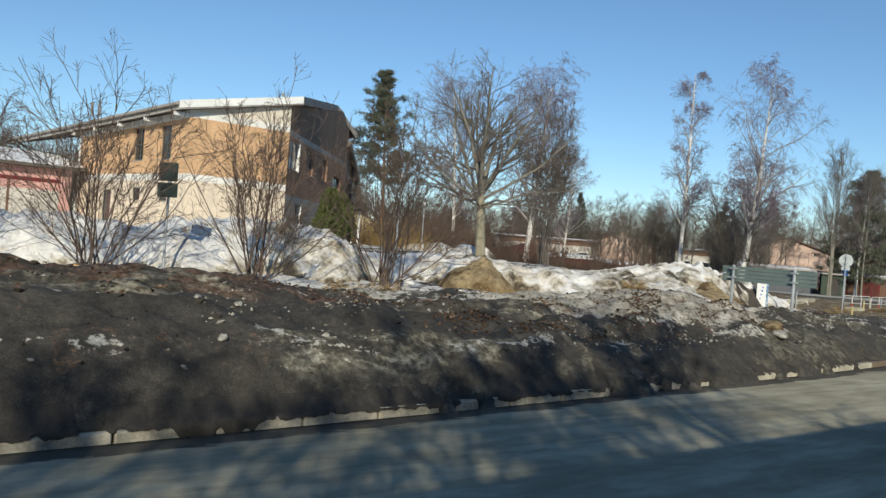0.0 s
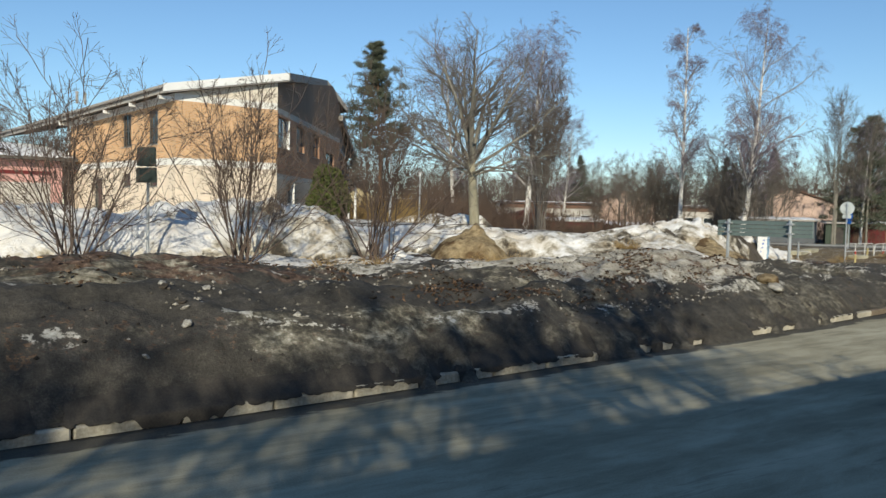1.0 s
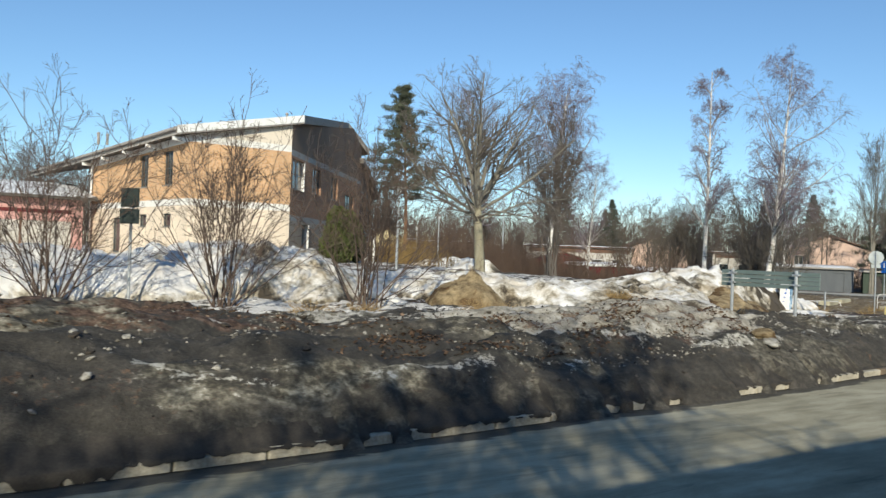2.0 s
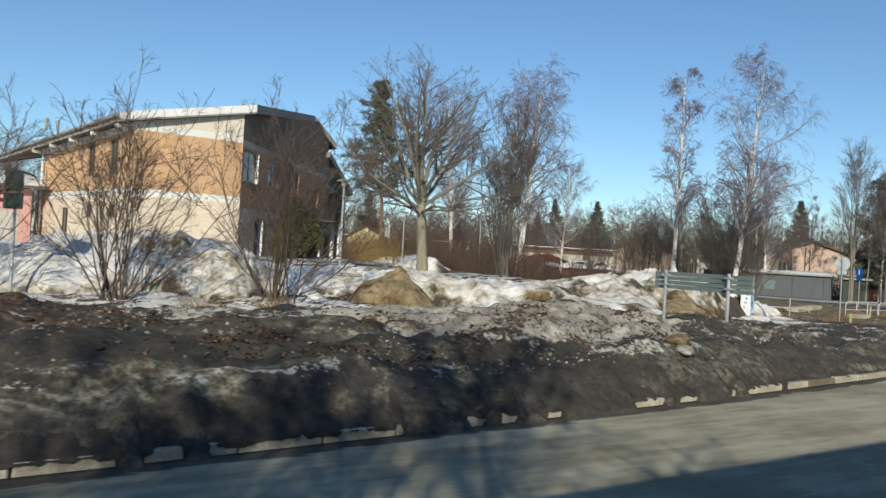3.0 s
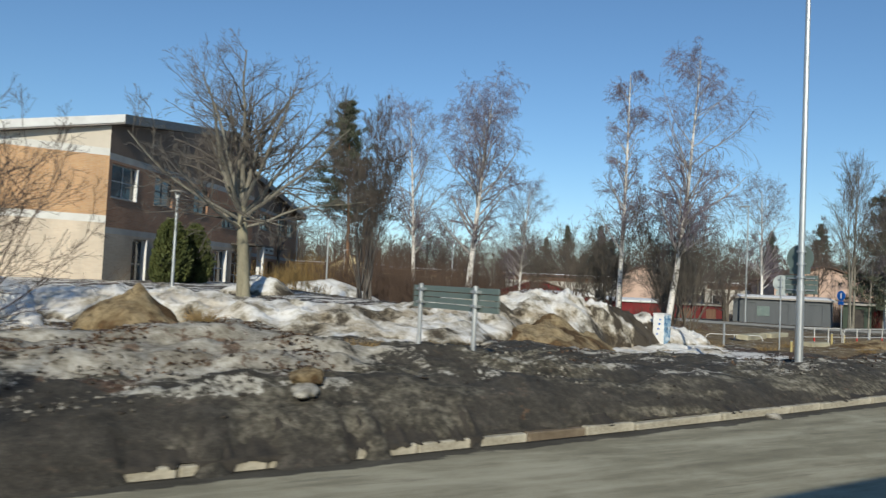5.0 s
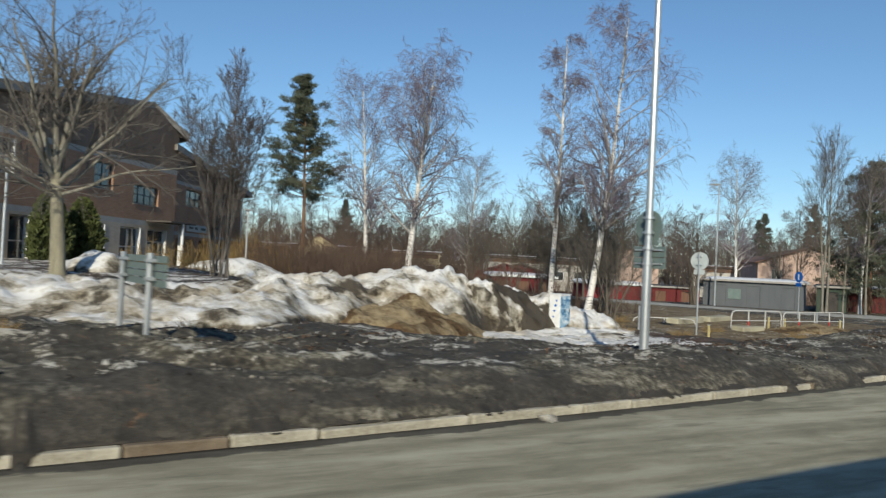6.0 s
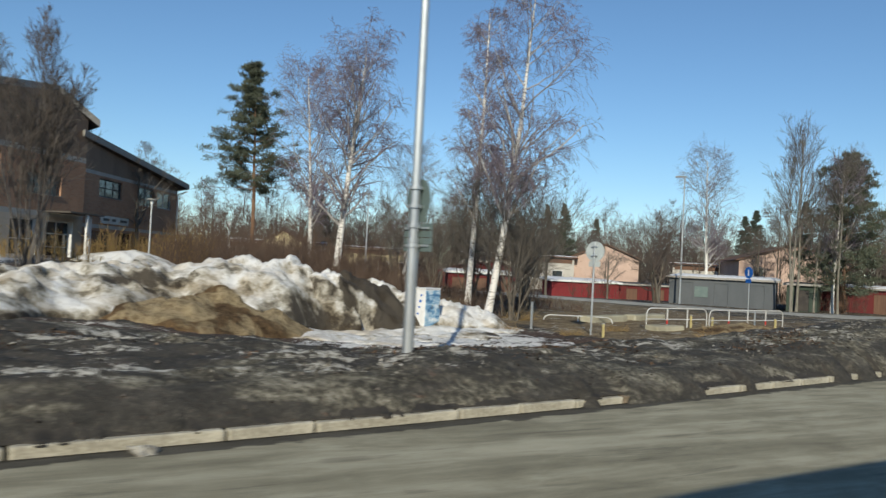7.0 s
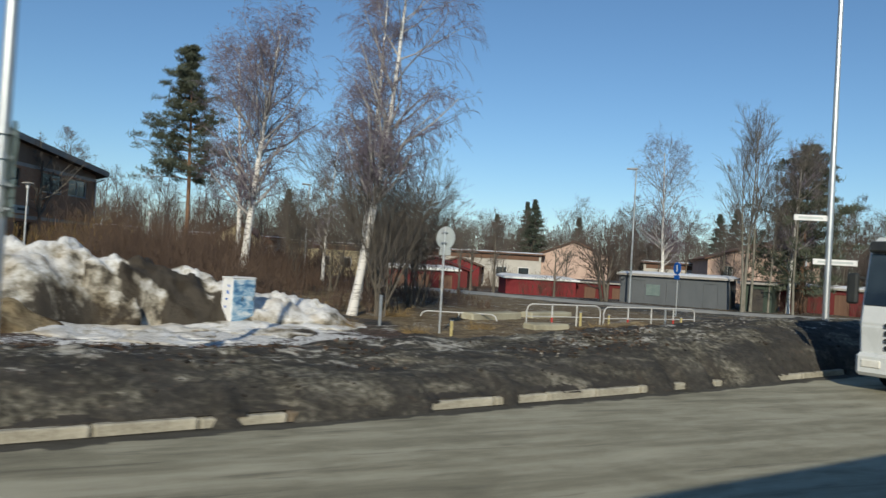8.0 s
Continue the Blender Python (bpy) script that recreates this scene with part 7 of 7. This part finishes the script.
def chunks():
    rnd = random.Random(12)
    ice = [chunk_mesh(k, M["ice"]) for k in range(4)]
    clod = [chunk_mesh(10 + k, M["clod"]) for k in range(4)]
    tan = [chunk_mesh(20, M["sand"])]

    def put(x, u, size, kinds, label, category):
        y = float(kerb_y(x)) + u
        ob = new(category.replace(" ", "_"), rnd.choice(kinds))
        ob.matrix_basis = pose(x, y, ground_at(x, y) + size * 0.10, rnd.uniform(-20, 20), rnd.uniform(-20, 20), rnd.uniform(0, 360)) @ Matrix.Diagonal((size * rnd.uniform(0.8, 1.5), size, size * rnd.uniform(0.6, 1.0), 1))
        tagged(ob, label, category, group=category + "s on the bank")

    put(18.25, 1.0, 0.42, tan, "tan lump of soil on the dirty bank", "soil clod")
    put(18.15, 0.75, 0.36, ice, "white lump of ice on the dirty bank", "ice lump")
    put(27.2, -0.2, 0.35, ice, "flat lump of melting ice beside the kerb", "ice lump")
    put(7.0, 0.9, 0.10, ice, "white lump of ice on the dirty bank", "ice lump")
    put(5.6, 0.75, 0.12, ice, "white lump of ice on the dirty bank", "ice lump")
    put(5.1, 0.45, 0.09, ice, "white lump of ice on the dirty bank", "ice lump")
    put(38.7, 12.6, 0.9, tan, "tan lump of soil on the snow", "soil clod")
    for _ in range(46):
        put(rnd.uniform(1, 48), rnd.uniform(0.5, 5.5) ** 1.0, rnd.uniform(0.035, 0.10), ice, "white lump of ice on the dirty bank", "ice lump")
    for _ in range(45):
        put(rnd.uniform(0, 13), rnd.uniform(1.4, 4.2), rnd.uniform(0.04, 0.12), clod, "dark clod of frozen soil on the bank", "soil clod")
    for _ in range(14):
        put(rnd.uniform(0, 14), rnd.uniform(1.0, 3.8), rnd.uniform(0.03, 0.08), ice, "white lump of ice on the dirty bank", "ice lump")
    for _ in range(90):
        put(rnd.uniform(0, 50), rnd.uniform(0.4, 6.0), rnd.uniform(0.05, 0.14), clod, "dark clod of frozen soil on the bank", "soil clod")


M["ice"] = speckled("dirty_ice", (0.11, 0.098, 0.08), (0.46, 0.44, 0.385), 3.0, 0.7, fine=18, bump=0.5)
M["clod"] = speckled("frozen_soil", (0.018, 0.016, 0.013), (0.075, 0.06, 0.045), 5.0, 0.95, fine=30, bump=0.6)
chunks()


def island_material(name, stops, rough=0.9):
    """Small loose pieces, each of its own shade."""
    m = material(name, stops[0][1], rough, spec=0.2)
    n = Nodes(m)
    geo = n.t.nodes.new("ShaderNodeNewGeometry")
    n.colour(n.ramp(geo.outputs["Random Per Island"], stops))
    return m


def scatter(n, seed, x0, x1, u0, u1, patch, lo):
    """Places on the bank, gathered in patches."""
    rng = np.random.default_rng(seed)
    x, u = rng.uniform(x0, x1, n * 6), rng.uniform(u0, u1, n * 6)
    keep = fbm(x * patch, u * patch * 1.5, 4, seed) + rng.normal(0, 0.08, n * 6) > lo
    x, u = x[keep][:n], u[keep][:n]
    y = kerb_y(x) + u
    return rng, np.c_[x, y, land_z(x, y)]


def fallen_leaves():
    """Withered leaves lying in drifts on the crust of the bank."""
    sets = [scatter(2200, 3, 8.5, 19.0, 1.0, 3.5, 0.7, 0.12), scatter(450, 9, 8.5, 19.5, 3.2, 6.5, 0.6, 0.2), scatter(700, 4, -2.0, 9.0, 1.6, 5.2, 0.6, 0.12), scatter(1500, 5, 22.0, 44.0, 0.8, 5.0, 0.5, 0.22)]
    rng = sets[0][0]
    c = np.concatenate([p for _, p in sets])
    n = len(c)
    a = rng.random(n) * 2 * np.pi
    d = unit(np.c_[np.cos(a), np.sin(a), rng.normal(0.15, 0.35, n)])
    w = unit(np.cross(d, unit(np.c_[rng.normal(0, 0.5, (n, 2)), np.ones(n)])))
    ln, wd = rng.uniform(0.035, 0.085, (n, 1)), rng.uniform(0.015, 0.038, (n, 1))
    up = np.array([0, 0, 1.0])
    v = np.stack([c - d * ln * 0.5 + up * 0.008, c + w * wd + up * 0.03, c + d * ln * 0.6 + up * 0.022, c - w * wd + up * 0.022], 1).reshape(-1, 3)
    mat = island_material("withered_leaves", [(0.0, (0.03, 0.02, 0.014)), (0.4, (0.075, 0.046, 0.029)), (0.75, (0.13, 0.083, 0.052)), (1.0, (0.20, 0.14, 0.095))])
    tagged(mesh_from("fallen_leaves", v, np.arange(4 * n).reshape(-1, 4), mat, smooth=False), "drifts of withered brown leaves on the dirty bank", "leaves", kind="stuff")


def grit():
    """Crumbs of ice and gravel thrown up by the plough."""
    kinds = ((((3600, 6, 0.0, 24.0, 0.6, 6.0, 0.7, 0.16), (1500, 7, 22.0, 50.0, 0.8, 5.0, 0.6, 0.2)), "ice_crumbs", "crumbs of dirty ice scattered over the bank", [(0.0, (0.06, 0.053, 0.043)), (0.6, (0.17, 0.155, 0.125)), (1.0, (0.38, 0.355, 0.305))], 0.042),
             (((2600, 8, -3.0, 50.0, 0.3, 5.6, 0.5, 0.0),), "gravel", "dark gravel and clods scattered over the bank", [(0.0, (0.016, 0.014, 0.012)), (0.7, (0.06, 0.052, 0.043)), (1.0, (0.15, 0.13, 0.11))], 0.05))
    shape = np.array([(1, 0, 0), (0, 1, 0), (-1, 0, 0), (0, -1, 0), (0, 0, 0.8), (0, 0, -0.8)], float)
    tri = np.array([(0, 1, 4), (1, 2, 4), (2, 3, 4), (3, 0, 4), (1, 0, 5), (2, 1, 5), (3, 2, 5), (0, 3, 5)])
    for spec, name, label, stops, size in kinds:
        sets = [scatter(*q) for q in spec]
        rng = sets[0][0]
        c = np.concatenate([p for _, p in sets])
        n = len(c)
        r = size * rng.uniform(0.25, 1.0, (n, 1, 1)) ** 1.6 * rng.uniform(0.55, 1.3, (n, 6, 3))
        v = (c[:, None] + shape[None] * r).reshape(-1, 3)
        f = (tri[None] + 6 * np.arange(n)[:, None, None]).reshape(-1, 3)
        tagged(mesh_from(name, v, f, island_material(name, stops), smooth=False), label, "debris", kind="stuff")


fallen_leaves()
grit()


def plank():
    x, y = 4.62, 11.0
    t = new("timber_stick", None)
    t.matrix_basis = pose(x, y, ground_at(x, y) + 0.06, 10, -12, 150)
    tagged(t, "short orange-brown timber stick in the dirt", "stick")
    bm = bmesh.new()
    bevel_box(bm, (-0.19, -0.016, -0.012), (0.19, 0.016, 0.012), 0.004)
    part("stick", bm, M["wood"], t)


M["wood"] = speckled("raw_timber", (0.38, 0.22, 0.09), (0.52, 0.33, 0.15), 6, 0.8, stretch=(1, 6, 6))
plank()


# ---- tufts of dry grass ----
def grass_tuft(x, y, size, seed):
    rng = np.random.default_rng(seed)
    n = 160
    a, q = rng.random(n) * 2 * np.pi, rng.random(n) ** 0.6 * size * 0.5
    start = np.c_[q * np.cos(a), q * np.sin(a), np.full(n, -0.03)]
    way = np.c_[np.cos(a) * 0.7, np.sin(a) * 0.7, np.ones(n)] + rng.normal(0, 0.3, (n, 3))
    p = bend_paths(rng, start, way, rng.uniform(0.4, 1.0, n) * size * 0.8, 4, 0.12, -0.18)
    v, f = tubes(p, np.linspace(0.006, 0.002, 4)[None] * np.ones((n, 1)), 3)
    ob = mesh_from("grass_tuft", v, f, M["dry_grass"])
    ob.matrix_basis = pose(x, y, ground_at(x, y))
    tagged(ob, "tuft of tan dry grass on the bank", "grass", group="grass tufts on the bank")


for k, (x, u, size) in enumerate(((11.2, 8.4, 0.7), (14.6, 5.8, 0.6), (13.2, 9.6, 0.6), (15.6, 7.5, 0.7), (17.6, 4.5, 0.4), (20.0, 3.2, 0.4), (23.0, 5.0, 0.5), (38.7, 12.4, 0.8), (39.6, 10.6, 0.6), (41.2, 9.0, 0.5),
                                  (44.0, 9.6, 0.6), (49.0, 9.0, 0.7), (51.0, 8.2, 0.6), (46.0, 7.0, 0.5), (3.2, 4.4, 0.4), (1.8, 3.4, 0.5), (43.2, 14.6, 0.9), (40.3, 15.6, 0.9))):
    grass_tuft(x, float(kerb_y(x)) + u, size, 100 + k)
